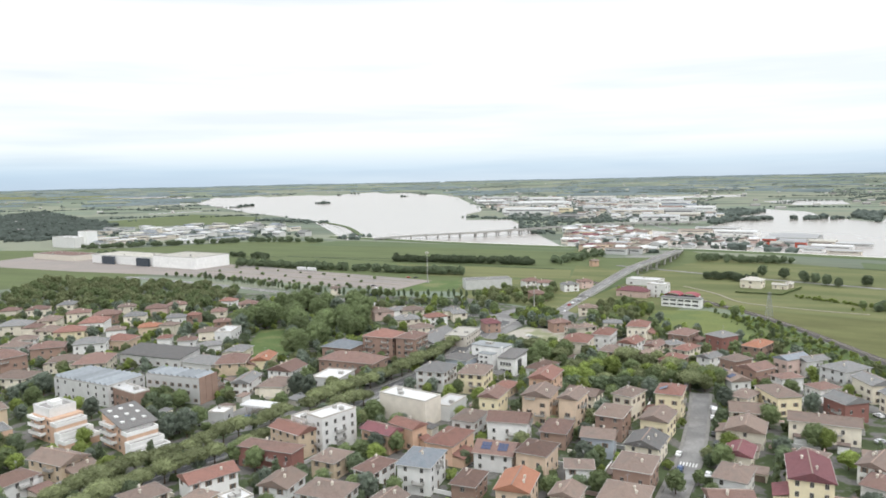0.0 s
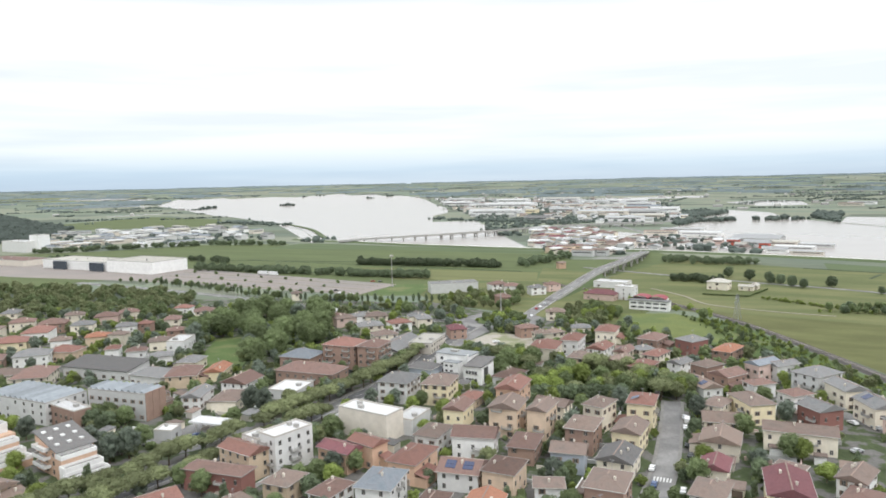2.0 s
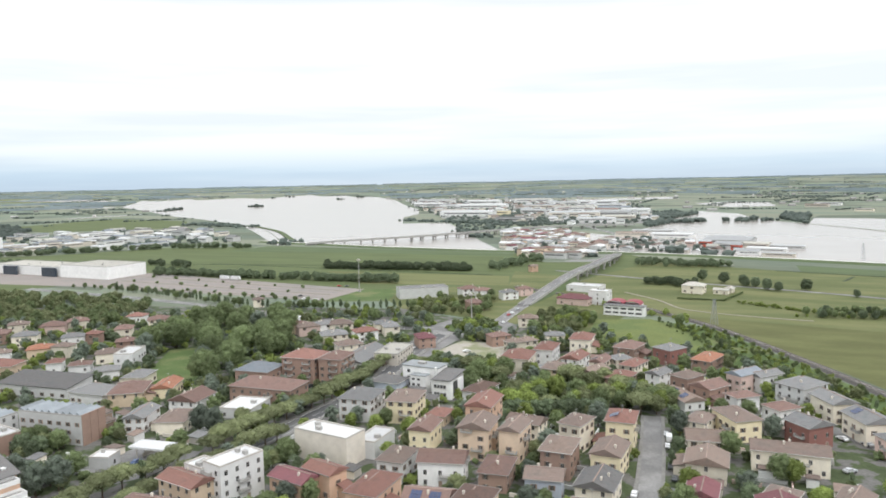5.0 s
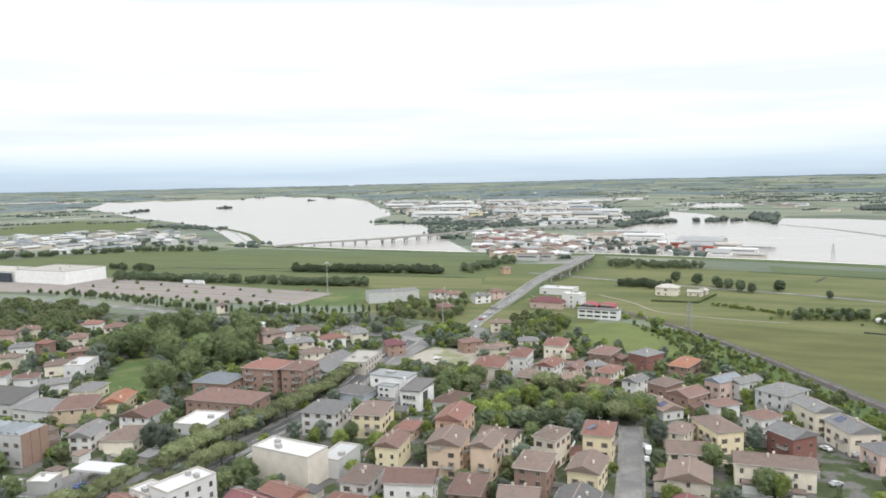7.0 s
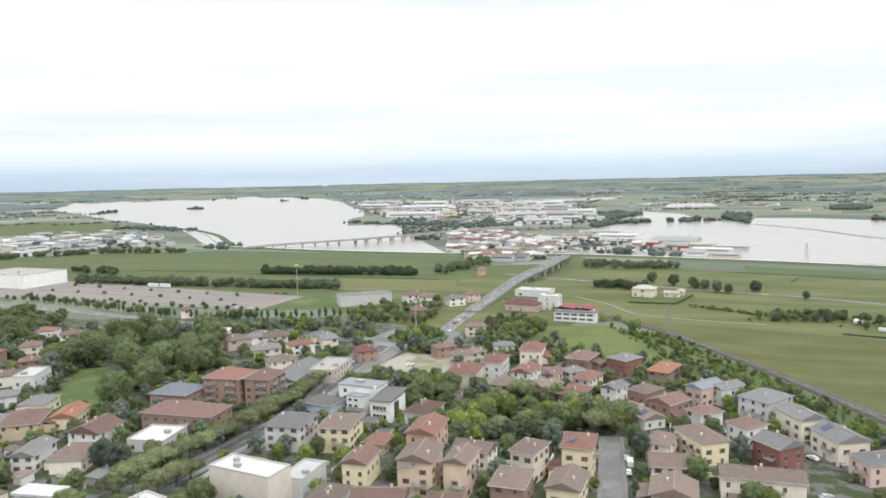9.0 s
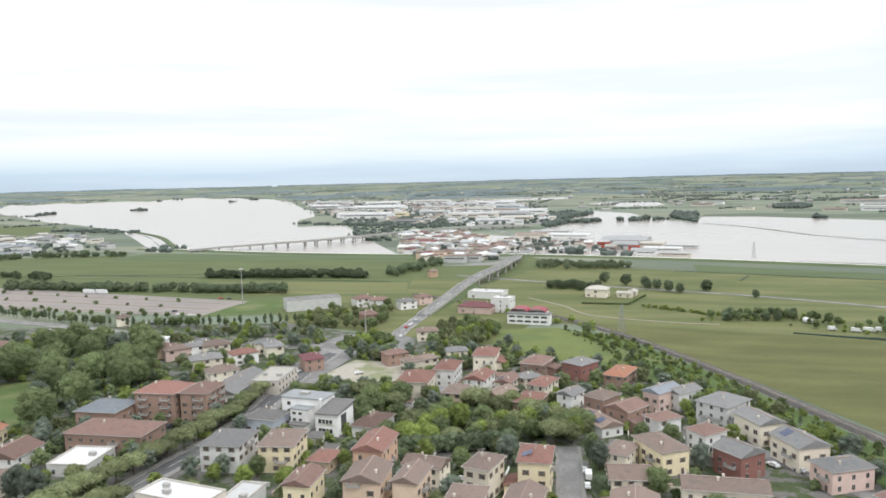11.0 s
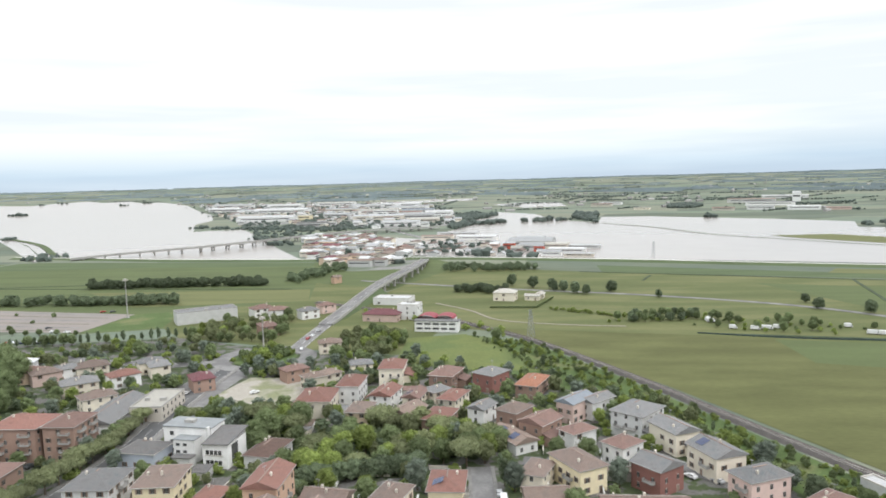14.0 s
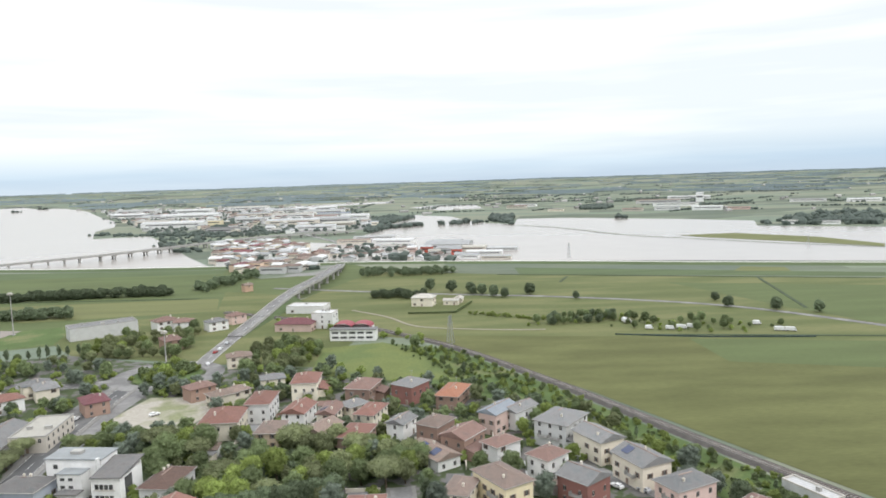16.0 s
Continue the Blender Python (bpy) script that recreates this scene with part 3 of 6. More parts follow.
        x = -1.85 + i * 3.7 / 12
        box(bm, x - 0.03, -1.28, 0.08, x + 0.03, -1.23, 1.0)
    box(bm, -1.9, -1.3, 0.98, 1.9, -1.2, 1.06)
    for s in (-1.9, 1.84):
        box(bm, s, -1.3, 0.08, s + 0.06, 0.05, 1.05)
    return mesh_of("balcony", bm, M_CONC)


def solar_mesh():
    bm = bmesh.new()
    box(bm, -0.51, -0.83, 0, 0.51, 0.83, 0.07)
    return mesh_of("solar_panel", bm, mat("solar_cell", (0.03, 0.045, 0.11), 0.2, 0.1, spec=0.7))


def antenna_mesh():
    bm = bmesh.new()
    cyl(bm, 0, 0, -0.6, 2.6, 0.045, 0.035, 6)
    box(bm, -0.03, -0.75, 2.25, 0.03, 0.75, 2.31)
    for i in range(6):
        y = -0.7 + i * 0.28
        box(bm, -0.42 + i * 0.04, y - 0.02, 2.26, 0.42 - i * 0.04, y + 0.02, 2.30)
    box(bm, -0.5, -0.03, 1.7, 0.5, 0.03, 1.75)
    return mesh_of("tv_antenna", bm, mat("aluminium", (0.4, 0.4, 0.41), 0.45, 0.1, metal=0.6))


ME_ANT = antenna_mesh()
ME_WIN, ME_WINS, ME_DOOR, ME_CHIM, ME_BALC, ME_SOLAR = window_mesh(False), window_mesh(True), door_mesh(), chimney_mesh(), balcony_mesh(), solar_mesh()
WORDS = {"red_brown": "red-brown tiled", "brown": "brown tiled", "dark_brown": "dark brown tiled", "red": "red tiled", "tan": "tan tiled", "orange": "bright orange tiled",
         "maroon": "maroon", "grey": "grey", "pale_grey": "pale grey", "slate": "slate grey", "dark": "dark grey", "white": "white", "beige": "beige"}
WALLW = {"signal_red": "bright red", "brick_red": "red brick", "grey_wall": "grey", "blue_grey": "blue-grey", "brick": "brown brick"}


def add_roof(root, w, d, eave, kind, colour, o=0.6):
    """Roof of a kind over a w by d body. Returns (ridge height, ridge along x)."""
    m = roof_mat(colour)
    bm = bmesh.new()
    X, Y = w / 2 + o, d / 2 + o
    if kind in ("flat", "glass"):
        box(bm, -w / 2 + 0.25, -d / 2 + 0.25, eave - 0.3, w / 2 - 0.25, d / 2 - 0.25, eave - 0.05)
        part("roof", bm, m, root)
        for a in ((-w / 2 - .05, -d / 2 - .05, w / 2 + .05, -d / 2 + .25), (-w / 2 - .05, d / 2 - .25, w / 2 + .05, d / 2 + .05),
                  (-w / 2 - .05, -d / 2 + .25, -w / 2 + .25, d / 2 - .25), (w / 2 - .25, -d / 2 + .25, w / 2 + .05, d / 2 - .25)):
            bm = bmesh.new()
            box(bm, a[0], a[1], eave - 0.02, a[2], a[3], eave + 0.45)
            part("parapet", bm, M_FRAME if colour == "white" else M_CONC, root)
        if kind == "glass":
            n = int(w / 3.2)
            for i in range(n):
                x = -w / 2 + (i + 0.5) * w / n
                bm = bmesh.new()
                vs = [bm.verts.new(p) for p in ((x - 1.2, -d / 2 + 0.5, eave), (x + 1.2, -d / 2 + 0.5, eave), (x - 1.0, -d / 2 + 0.5, eave + 1.3),
                                                (x - 1.2, d / 2 - 0.5, eave), (x + 1.2, d / 2 - 0.5, eave), (x - 1.0, d / 2 - 0.5, eave + 1.3))]
                for q in ((0, 1, 2), (3, 5, 4), (0, 2, 5, 3), (1, 4, 5, 2), (0, 3, 4, 1)):
                    bm.faces.new([vs[k] for k in q])
                part("skylight", bm, mat("skylight_glass", (0.24, 0.265, 0.285), 0.35, 0.15, spec=0.5, rand=0.2), root)
        return 0.4, True
    if kind == "canopy":
        box(bm, -w / 2, -d / 2, eave - 0.7, w / 2, d / 2, eave)
        part("roof", bm, m, root)
        return 0.0, True
    along = w >= d
    th = 0.22
    if kind == "shed":
        h = d * 0.16
        vs = [bm.verts.new(p) for p in ((-X, -Y, eave - 0.05), (X, -Y, eave - 0.05), (X, Y, eave + h), (-X, Y, eave + h))]
        top = [bm.verts.new(v.co + Vector((0, 0, th))) for v in vs]
        bm.faces.new(vs[::-1]); bm.faces.new(top)
        for i in range(4):
            j = (i + 1) % 4
            bm.faces.new((vs[i], vs[j], top[j], top[i]))
        part("roof", bm, m, root)
        if colour == "grey" and eave > 8:
            for i in range(4):
                for j in range(2):
                    bm = bmesh.new()
                    cx, cy = -w * 0.36 + i * w * 0.24, -d * 0.25 + j * d * 0.42
                    cz = eave + h * (cy + Y) / (2 * Y) + th
                    box(bm, cx - 0.7, cy - 0.9, cz - 0.3, cx + 0.7, cy + 0.9, cz + 0.35)
                    part("skylight", bm, wall_mat("white"), root)
        return h, True
    half = (Y if along else X)
    h = half * 0.38
    lo = eave - 0.38 * o
    if kind == "hip":
        run = max(0.3, (X - Y) if along else (Y - X))
        ra, rb = ((-run, 0), (run, 0)) if along else ((0, -run), (0, run))
    else:
        ra, rb = ((-X, 0), (X, 0)) if along else ((0, -Y), (0, Y))
    base = [bm.verts.new((x, y, lo)) for x, y in ((-X, -Y), (X, -Y), (X, Y), (-X, Y))]
    rim = [bm.verts.new((x, y, lo + th)) for x, y in ((-X, -Y), (X, -Y), (X, Y), (-X, Y))]
    a, b = bm.verts.new((*ra, lo + th + h)), bm.verts.new((*rb, lo + th + h))
    bm.faces.new(base[::-1])
    for i in range(4):
        j = (i + 1) % 4
        bm.faces.new((base[i], base[j], rim[j], rim[i]))
    if along:
        quads = ((rim[0], rim[1], b, a), (rim[2], rim[3], a, b), (rim[1], rim[2], b), (rim[3], rim[0], a))
    else:
        quads = ((rim[1], rim[2], b, a), (rim[3], rim[0], a, b), (rim[0], rim[1], a), (rim[2], rim[3], b))
    for q in quads:
        bm.faces.new(q)
    part("roof", bm, m, root)
    # ridge cap
    bm = bmesh.new()
    z = lo + th + h
    if along:
        box(bm, ra[0], -0.18, z - 0.08, rb[0], 0.18, z + 0.08)
    else:
        box(bm, -0.18, ra[1], z - 0.08, 0.18, rb[1], z + 0.08)
    part("ridge_cap", bm, mat("ridge_tiles", (0.3, 0.225, 0.19), 0.85, 0.2, 0.6, 3, rand=0.2), root)
    if eave < 14 and root.matrix_basis.translation.y < 420:
        bm = bmesh.new()
        e = 0.1
        for a in ((-X - e, -Y - e, X + e, -Y - 0.005), (-X - e, Y + 0.005, X + e, Y + e), (-X - e, -Y, -X - 0.005, Y), (X + 0.005, -Y, X + e, Y)):
            if kind == "gable" and ((a[2] - a[0] > a[3] - a[1]) != along):
                continue
            box(bm, a[0], a[1], lo + 0.02, a[2], a[3], lo + th + 0.03)
        part("gutter", bm, mat("gutter_metal", (0.4, 0.38, 0.36), 0.6, 0.15, 0.5, 3, rand=0.35), root)
    return h, along


def house(x, y, ang, w, d, eave, kind, rc, wc, balconies=0, solar=0, windows=1, turn=0, far=False):
    rng = random.Random(int(x * 7 + y * 13))
    if turn and w > d:
        w, d, ang = d, w, ang + 90
    FOOT.append((x, y, radians(ang), w / 2, d / 2))
    root = new("pavilion" if kind == "canopy" else "house")
    root.matrix_basis = pose(x, y, ground_z(x, y), 0, 0, ang)
    storeys = max(1, round(eave / 3.1))
    size = "low" if storeys == 1 else "two-storey" if storeys == 2 else "%s-storey" % {3: "three", 4: "four"}.get(storeys, "five")
    wall_word = WALLW.get(wc, wc)
    shape = {"flat": "flat %s roof" % WORDS[rc].replace(" tiled", ""), "glass": "glazed sawtooth roof", "shed": "sloping %s roof" % WORDS[rc], "canopy": "flat white canopy"}.get(
        kind, "%s %s roof" % (WORDS[rc], "hipped" if kind == "hip" else "gabled"))
    tagged(root, "white petrol station canopy on posts" if kind == "canopy" else "%s %s house with a %s" % (size, wall_word, shape), "building" if kind in ("flat", "glass", "canopy") else "house",
           group="houses of the town")
    o = 0.6
    if kind == "canopy":
        add_roof(root, w, d, eave, kind, rc)
        for sx in (-0.35, 0.35):
            for sy in (-0.3, 0.3):
                bm = bmesh.new()
                cyl(bm, sx * w, sy * d, 0, eave - 0.6, 0.25, 0.25)
                part("post", bm, M_FRAME, root)
        return root
    wm = wall_mat(wc)
    bm = bmesh.new()
    box(bm, -w / 2, -d / 2, -0.3, w / 2, d / 2, eave - 0.06 if kind in ("flat", "glass") else eave - 0.3)
    part("wall", bm, wm, root)
    h, along = add_roof(root, w, d, eave, kind, rc, o)
    if kind == "gable":
        th = 0.38
        for s in (-1, 1):
            bm = bmesh.new()
            hw = (d if along else w) / 2
            e = (w if along else d) / 2
            pts = [(-hw, eave - 0.3), (hw, eave - 0.3), (0, eave - 0.3 + hw * th + 0.1)]
            lay = []
            for off in (e - 0.3, e):
                lay.append([bm.verts.new((s * off, q, z) if along else (q, s * off, z)) for q, z in pts])
            bm.faces.new(lay[0]); bm.faces.new(lay[1][::-1])
            for i in range(3):
                j = (i + 1) % 3
                bm.faces.new((lay[0][i], lay[0][j], lay[1][j], lay[1][i]))
            bmesh.ops.recalc_face_normals(bm, faces=bm.faces[:])
            part("gable_wall", bm, wm, root)
    if kind == "shed":
        bm = bmesh.new()
        vs = [bm.verts.new(p) for p in ((-w / 2, -d / 2, eave - 0.32), (w / 2, -d / 2, eave - 0.32), (w / 2, d / 2, eave - 0.32), (-w / 2, d / 2, eave - 0.32),
                                        (w / 2, d / 2, eave + d * 0.15 - 0.1), (-w / 2, d / 2, eave + d * 0.15 - 0.1))]
        for q in ((2, 3, 5, 4), (1, 2, 4), (3, 0, 5)):
            bm.faces.new([vs[i] for i in q])
        part("gable_wall", bm, wm, root)
    if kind in ("hip", "gable") and y < 420 and w > 9 and rng.random() < 0.5:
        side, ww, wd, wh = rng.choice((-1, 1)), rng.uniform(2.8, 4.2), d * rng.uniform(0.45, 0.75), min(eave - 2.2, 3.2)
        x0, x1 = sorted((side * w / 2, side * (w / 2 + ww)))
        y0 = rng.choice((-d / 2 + 0.05, d / 2 - wd - 0.05))
        bm = bmesh.new()
        box(bm, x0, y0, -0.3, x1, y0 + wd, wh)
        part("side_wing", bm, wm, root)
        bm = bmesh.new()
        lo_z, hi_z = wh + 0.02, wh + 1.1
        za, zb = (hi_z, lo_z) if side > 0 else (lo_z, hi_z)
        ex = 0.4
        xa, xb = (x0, x1 + ex) if side > 0 else (x0 - ex, x1)
        q = [bm.verts.new(p) for p in ((xa, y0 - ex, za), (xb, y0 - ex, zb), (xb, y0 + wd + ex, zb), (xa, y0 + wd + ex, za))]
        t = [bm.verts.new(v.co + Vector((0, 0, 0.18))) for v in q]
        bm.faces.new(q[::-1]); bm.faces.new(t)
        for i in range(4):
            bm.faces.new((q[i], q[(i + 1) % 4], t[(i + 1) % 4], t[i]))
        part("wing_roof", bm, roof_mat(rc), root)
    # windows row by row on all four walls
    if windows:
        sides = [(w, -d / 2, 0, 1), (w, d / 2, 180, 1), (d, w / 2, 90, 0), (d, -w / 2, 270, 0)]
        doorside, shut = rng.choice((0, 2)), rng.random() < 0.5
        for si, (length, off, turn_deg, isx) in enumerate(sides):
            if math.sin(radians(ang + turn_deg - 90)) > (0.35 if y < 420 else -0.4):
                continue
            n = max(1, min(7, int(length / 3.6))) if y < 420 else max(1, min(3, int(length / 4.5)))
            for fl in range(storeys):
                zz = 1.65 + fl * 3.05
                if zz + 0.9 > eave - 0.35:
                    continue
                for k in range(n):
                    if rng.random() < 0.16:
                        continue
                    u = (k + 0.5) / n * length - length / 2
                    isdoor = fl == 0 and si == doorside and k == n // 2
                    px, py = {0: (u, off), 180: (-u, off), 90: (off, u), 270: (off, -u)}[turn_deg]
                    wb = part("door" if isdoor else "window", ME_DOOR if isdoor else ME_WINS if shut else ME_WIN, None, root)
                    wb.matrix_basis = pose(px, py, 0.0 if isdoor else zz, 0, 0, turn_deg)
        for k in range(balconies):
            fl = 1 + k % max(1, storeys - 1) if storeys > 1 else 0
            if 0.6 + fl * 3.05 + 1.2 > eave:
                continue
            b = part("balcony", ME_BALC, None, root)
            if k % 2 == 0:
                b.matrix_basis = pose((-0.2 if k % 4 else 0.15) * w, -d / 2, 0.62 + fl * 3.05)
            else:
                b.matrix_basis = pose(w / 2, 0, 0.62 + fl * 3.05, 0, 0, 90)
    if kind in ("hip", "gable"):
        for k in range(rng.choice((1, 1, 2))):
            c = part("chimney", ME_CHIM, None, root)
            u, v = rng.uniform(-0.3, 0.3), rng.choice((-1, 1)) * rng.uniform(0.1, 0.3)
            if not along:
                u, v = v, u
            edge = abs(v) * d / (d / 2) if along else abs(u) * w / (w / 2)
            c.matrix_basis = pose(u * w, v * d, eave + h * (1 - edge) + 0.1)
        if y < 380 and rng.random() < 0.6:
            u = rng.uniform(-0.25, 0.25)
            part("tv_antenna", ME_ANT, None, root).matrix_basis = pose(u * w if along else 0.3, 0.3 if along else u * d, eave + h + 0.1, 0, 0, rng.uniform(0, 360))
        for k in range(solar):
            for i in range(6):
                u, v = (i % 3 - 1) * 1.08, (i // 3 - 0.5) * 1.74
                s = part("solar_panel", ME_SOLAR, None, root)
                tilt = math.degrees(math.atan(0.38))
                if along:
                    m = pose((-0.22 + 0.44 * k) * w, -d * 0.24, eave + h * 0.5 + 0.22, tilt)
                else:
                    m = pose(-w * 0.24, (-0.22 + 0.44 * k) * d, eave + h * 0.5 + 0.22, 0, -tilt)
                s.matrix_basis = m @ pose(u, v, 0)
    elif kind in ("flat",):
        for k in range(rng.choice((1, 2, 3))):
            bm = bmesh.new()
            s = rng.uniform(0.5, 1.2)
            box(bm, -s, -s * 0.7, 0, s, s * 0.7, 1.1)
            box(bm, -s - 0.1, -s * 0.7 - 0.1, 1.1, s + 0.1, s * 0.7 + 0.1, 1.2)
            u = part("roof_unit", bm, M_CONC, root)
            u.matrix_basis = pose(rng.uniform(-0.3, 0.3) * w, rng.uniform(-0.3, 0.3) * d, eave - 0.06)
    return root


def rimmed_box(root, x0, y0, z0, x1, y1, z1, wall, floor, rim=0.9):
    """A storey with a terrace on top, closed by a parapet."""
    bm = bmesh.new()
    box(bm, x0, y0, z0, x1, y1, z1)
    part("storey", bm, wall, root)
    bm = bmesh.new()
    box(bm, x0 + 0.2, y0 + 0.2, z1 + 0.004, x1 - 0.2, y1 - 0.2, z1 + 0.06)
    part("terrace", bm, floor, root)
    for a in ((x0 - .06, y0 - .06, x1 + .06, y0 + .19), (x0 - .06, y1 - .19, x1 + .06, y1 + .06), (x0 - .06, y0 + .19, x0 + .19, y1 - .19), (x1 - .19, y0 + .19, x1 + .06, y1 - .19)):
        bm = bmesh.new()
        box(bm, a[0], a[1], z1 - 0.5, a[2], a[3], z1 + rim)
        part("parapet", bm, wall_mat("white"), root)


def terraced_flats(x, y, ang, mirror):
    """Orange flats stepping down in white terraces, under a raked grey roof or a white roof terrace."""
    root = tagged(new("apartment_building"), "orange and white terraced flats with " + ("a raked grey skylit roof" if mirror else "white roof terraces"), "building", "terraced flats")
    root.matrix_basis = pose(x, y, 0, 0, 0, ang)
    FOOT.append((x, y, radians(ang), 14, 9))
    orange, white, grey = wall_mat("orange"), wall_mat("white"), mat("terrace_tiles", (0.3, 0.29, 0.28), 0.9, 0.15, 0.4, 3)
    bm = bmesh.new()
    box(bm, -9, -6, -0.3, 6, 6, 9.0)
    part("wall", bm, orange, root)
    if mirror:
        bm = bmesh.new()
        low, high = 8.6, 12.6
        q = [bm.verts.new(p) for p in ((-9.8, -6.6, high), (7, -6.6, low), (7, 6.8, low), (-9.8, 6.8, high))]
        t = [bm.verts.new(v.co + Vector((0, 0, 0.3))) for v in q]
        bm.faces.new(q[::-1])
        bm.faces.new(t)
        for k in range(4):
            bm.faces.new((q[k], q[(k + 1) % 4], t[(k + 1) % 4], t[k]))
        part("roof", bm, roof_mat("dark"), root)
        bm = bmesh.new()
        for yy in (-6.0, 5.7):
            v = [bm.verts.new(p) for p in ((-9, yy, 8.98), (6, yy, 8.98), (-9, yy, high + 0.02), (-9, yy + 0.3, 8.98), (6, yy + 0.3, 8.98), (-9, yy + 0.3, high + 0.02))]
            for f in ((0, 1, 2), (3, 5, 4), (0, 2, 5, 3), (1, 4, 5, 2)):
                bm.faces.new([v[k] for k in f])
        box(bm, -9, -5.7, 8.98, -8.7, 5.7, high)
        part("gable_wall", bm, orange, root)
        for i in range(3):
            for j in range(3):
                bm = bmesh.new()
                cx, cy = -6.8 + i * 4.6, -4.2 + j * 4.0
                cz = high - (cx + 9.8) / 16.8 * (high - low) + 0.3
                box(bm, cx - 0.75, cy - 0.6, cz - 0.35, cx + 0.75, cy + 0.6, cz + 0.32)
                part("skylight", bm, white, root)
    else:
        rimmed_box(root, -8.5, -5, 9.0, 3, 5, 11.6, white, grey)
        bm = bmesh.new()
        box(bm, -5, -1.5, 11.66, -1, 2, 13.4)
        part("stair_head", bm, white, root)
    # terraces stepping down at one end and along the front
    for k, (a, b, h) in enumerate(((6.01, 10, 7.4), (10.01, 14, 4.6), (14.01, 18, 2.9))):
        rimmed_box(root, a, -6.5 - 0.8 * k, -0.3, b, 5, h, white if k == 1 else orange, grey)
    for fl in range(3):
        bm = bmesh.new()
        box(bm, -7, -8.2, 2.9 * fl + 2.6, 1.5, -6.01, 2.9 * fl + 2.85)
        box(bm, -7, -8.2, 2.9 * fl + 2.85, 1.5, -8.0, 2.9 * fl + 3.75)
        for e in (-7, 1.3):
            box(bm, e, -8.0, 2.9 * fl + 2.85, e + 0.2, -6.01, 2.9 * fl + 3.7)
        part("balcony", bm, white, root, "white walled balcony")
    for fl in range(3):
        for u in (-8, -4.6, -1.2, 3.4):
            part("window", ME_WIN, None, root).matrix_basis = pose(u, -6, 1.65 + fl * 2.9)
        for u in (-3.5, 1, 4):
            part("window", ME_WIN, None, root).matrix_basis = pose(-9, u, 1.65 + fl * 2.9, 0, 0, 270)


terraced_flats(-146, 260, 326, False)
terraced_flats(-114.5, 249.5, 320, True)
house(-163.3, 249.9, 47, 7.0, 11.2, 7.0, "flat", "grey", "orange")
house(-127.1, 224, 335, 15.7, 9.8, 6.0, "gable", "tan", "ochre", balconies=1)
house(-119.5, 221.6, 332, 7.0, 8.4, 3.5, "gable", "tan", "ochre")
house(-133.2, 207, 62, 13.2, 9.0, 6.0, "hip", "dark_brown", "white", balconies=1)
house(-180.6, 275.4, 44, 7.0, 10.7, 7.0, "hip", "brown", "ochre")
school = house(-116.7, 305.5, 338, 29.2, 11.2, 11.0, "glass", "grey", "grey_wall")
bm = bmesh.new()
for k in range(3):
    box(bm, 14.61, -5.6 + k * 3.8, -0.2, 15.0, -2.0 + k * 3.8, 11.6)
part("end_wall", bm, wall_mat("brick"), school, "brown brick end wall in three bays")
house(-155.2, 310.5, 332, 36.3, 18.8, 9.0, "glass", "grey", "grey_wall")
house(-134.4, 294, 323, 19.0, 7.0, 8.0, "flat", "white", "brick")
house(-73.1, 208.5, 310, 9.0, 14.8, 6.0, "gable", "red", "white")
house(-87.2, 195.3, 320, 8.7, 10.8, 6.0, "hip", "brown", "cream")
house(-71.5, 194.4, 337, 7.0, 8.0, 5.0, "hip", "tan", "ochre")
house(-58.8, 227.7, 338, 20.9, 7.0, 7.0, "hip", "red_brown", "brick_red", balconies=1)
house(-53.6, 239, 322, 14.7, 8.1, 9.0, "gable", "red", "ochre")
house(-40.9, 243.6, 318, 8.4, 15.3, 13.0, "flat", "white", "white", balconies=4)
house(-50.2, 244.8, 320, 8.0, 7.0, 11.0, "flat", "white", "white")
house(-14.7, 271.5, 324, 22.6, 10.0, 10.0, "flat", "white", "beige", windows=0)
house(0.7, 275.2, 331, 7.7, 14.3, 6.0, "flat", "white", "grey_wall", windows=0)
house(-14.1, 243.6, 318, 11.1, 7.1, 8.0, "gable", "red", "orange")
house(-23, 241.5, 322, 12.8, 7.7, 7.0, "gable", "maroon", "orange", balconies=1)
house(-37.5, 220.5, 333, 8.6, 10.1, 6.0, "hip", "brown", "ochre")
house(-22.9, 212.4, 327, 7.4, 11.4, 6.0, "hip", "red_brown", "white", balconies=1)
house(-8.3, 210.2, 341, 10.3, 14.2, 9.0, "hip", "slate", "white", balconies=2)
house(-49.3, 202.5, 341, 9.4, 10.2, 6.0, "gable", "tan", "white")
house(-34.8, 195.8, 338, 13.8, 10.8, 6.0, "hip", "brown", "white")
house(-17.4, 190.6, 331, 7.9, 9.3, 5.0, "gable", "brown", "cream")
house(0.7, 232.9, 332, 9.5, 16.1, 7.0, "hip", "red", "orange")
house(-60.8, 194.4, 317, 7.6, 7.0, 5.0, "flat", "white", "white")
house(15.8, 224.1, 340, 12.5, 11.4, 6.0, "gable", "red_brown", "white", solar=2)
house(28.1, 218.6, 332, 9.7, 11.9, 8.0, "hip", "dark_brown", "peach")
house(19.4, 196, 341, 9.3, 13.4, 7.0, "gable", "orange", "peach")
house(5.9, 201.4, 337, 7.0, 11.3, 6.0, "hip", "dark_brown", "brick")
house(22, 247.6, 345, 14.0, 10.6, 8.0, "gable", "red_brown", "white", balconies=2)
house(8, 253.9, 334, 8.5, 12.7, 7.0, "hip", "brown", "white", balconies=1)
house(38.4, 243.4, 338, 8.6, 13.9, 6.0, "hip", "red_brown", "brick")
house(35.9, 268.1, 336, 10.5, 13.1, 11.0, "gable", "brown", "peach", balconies=3)
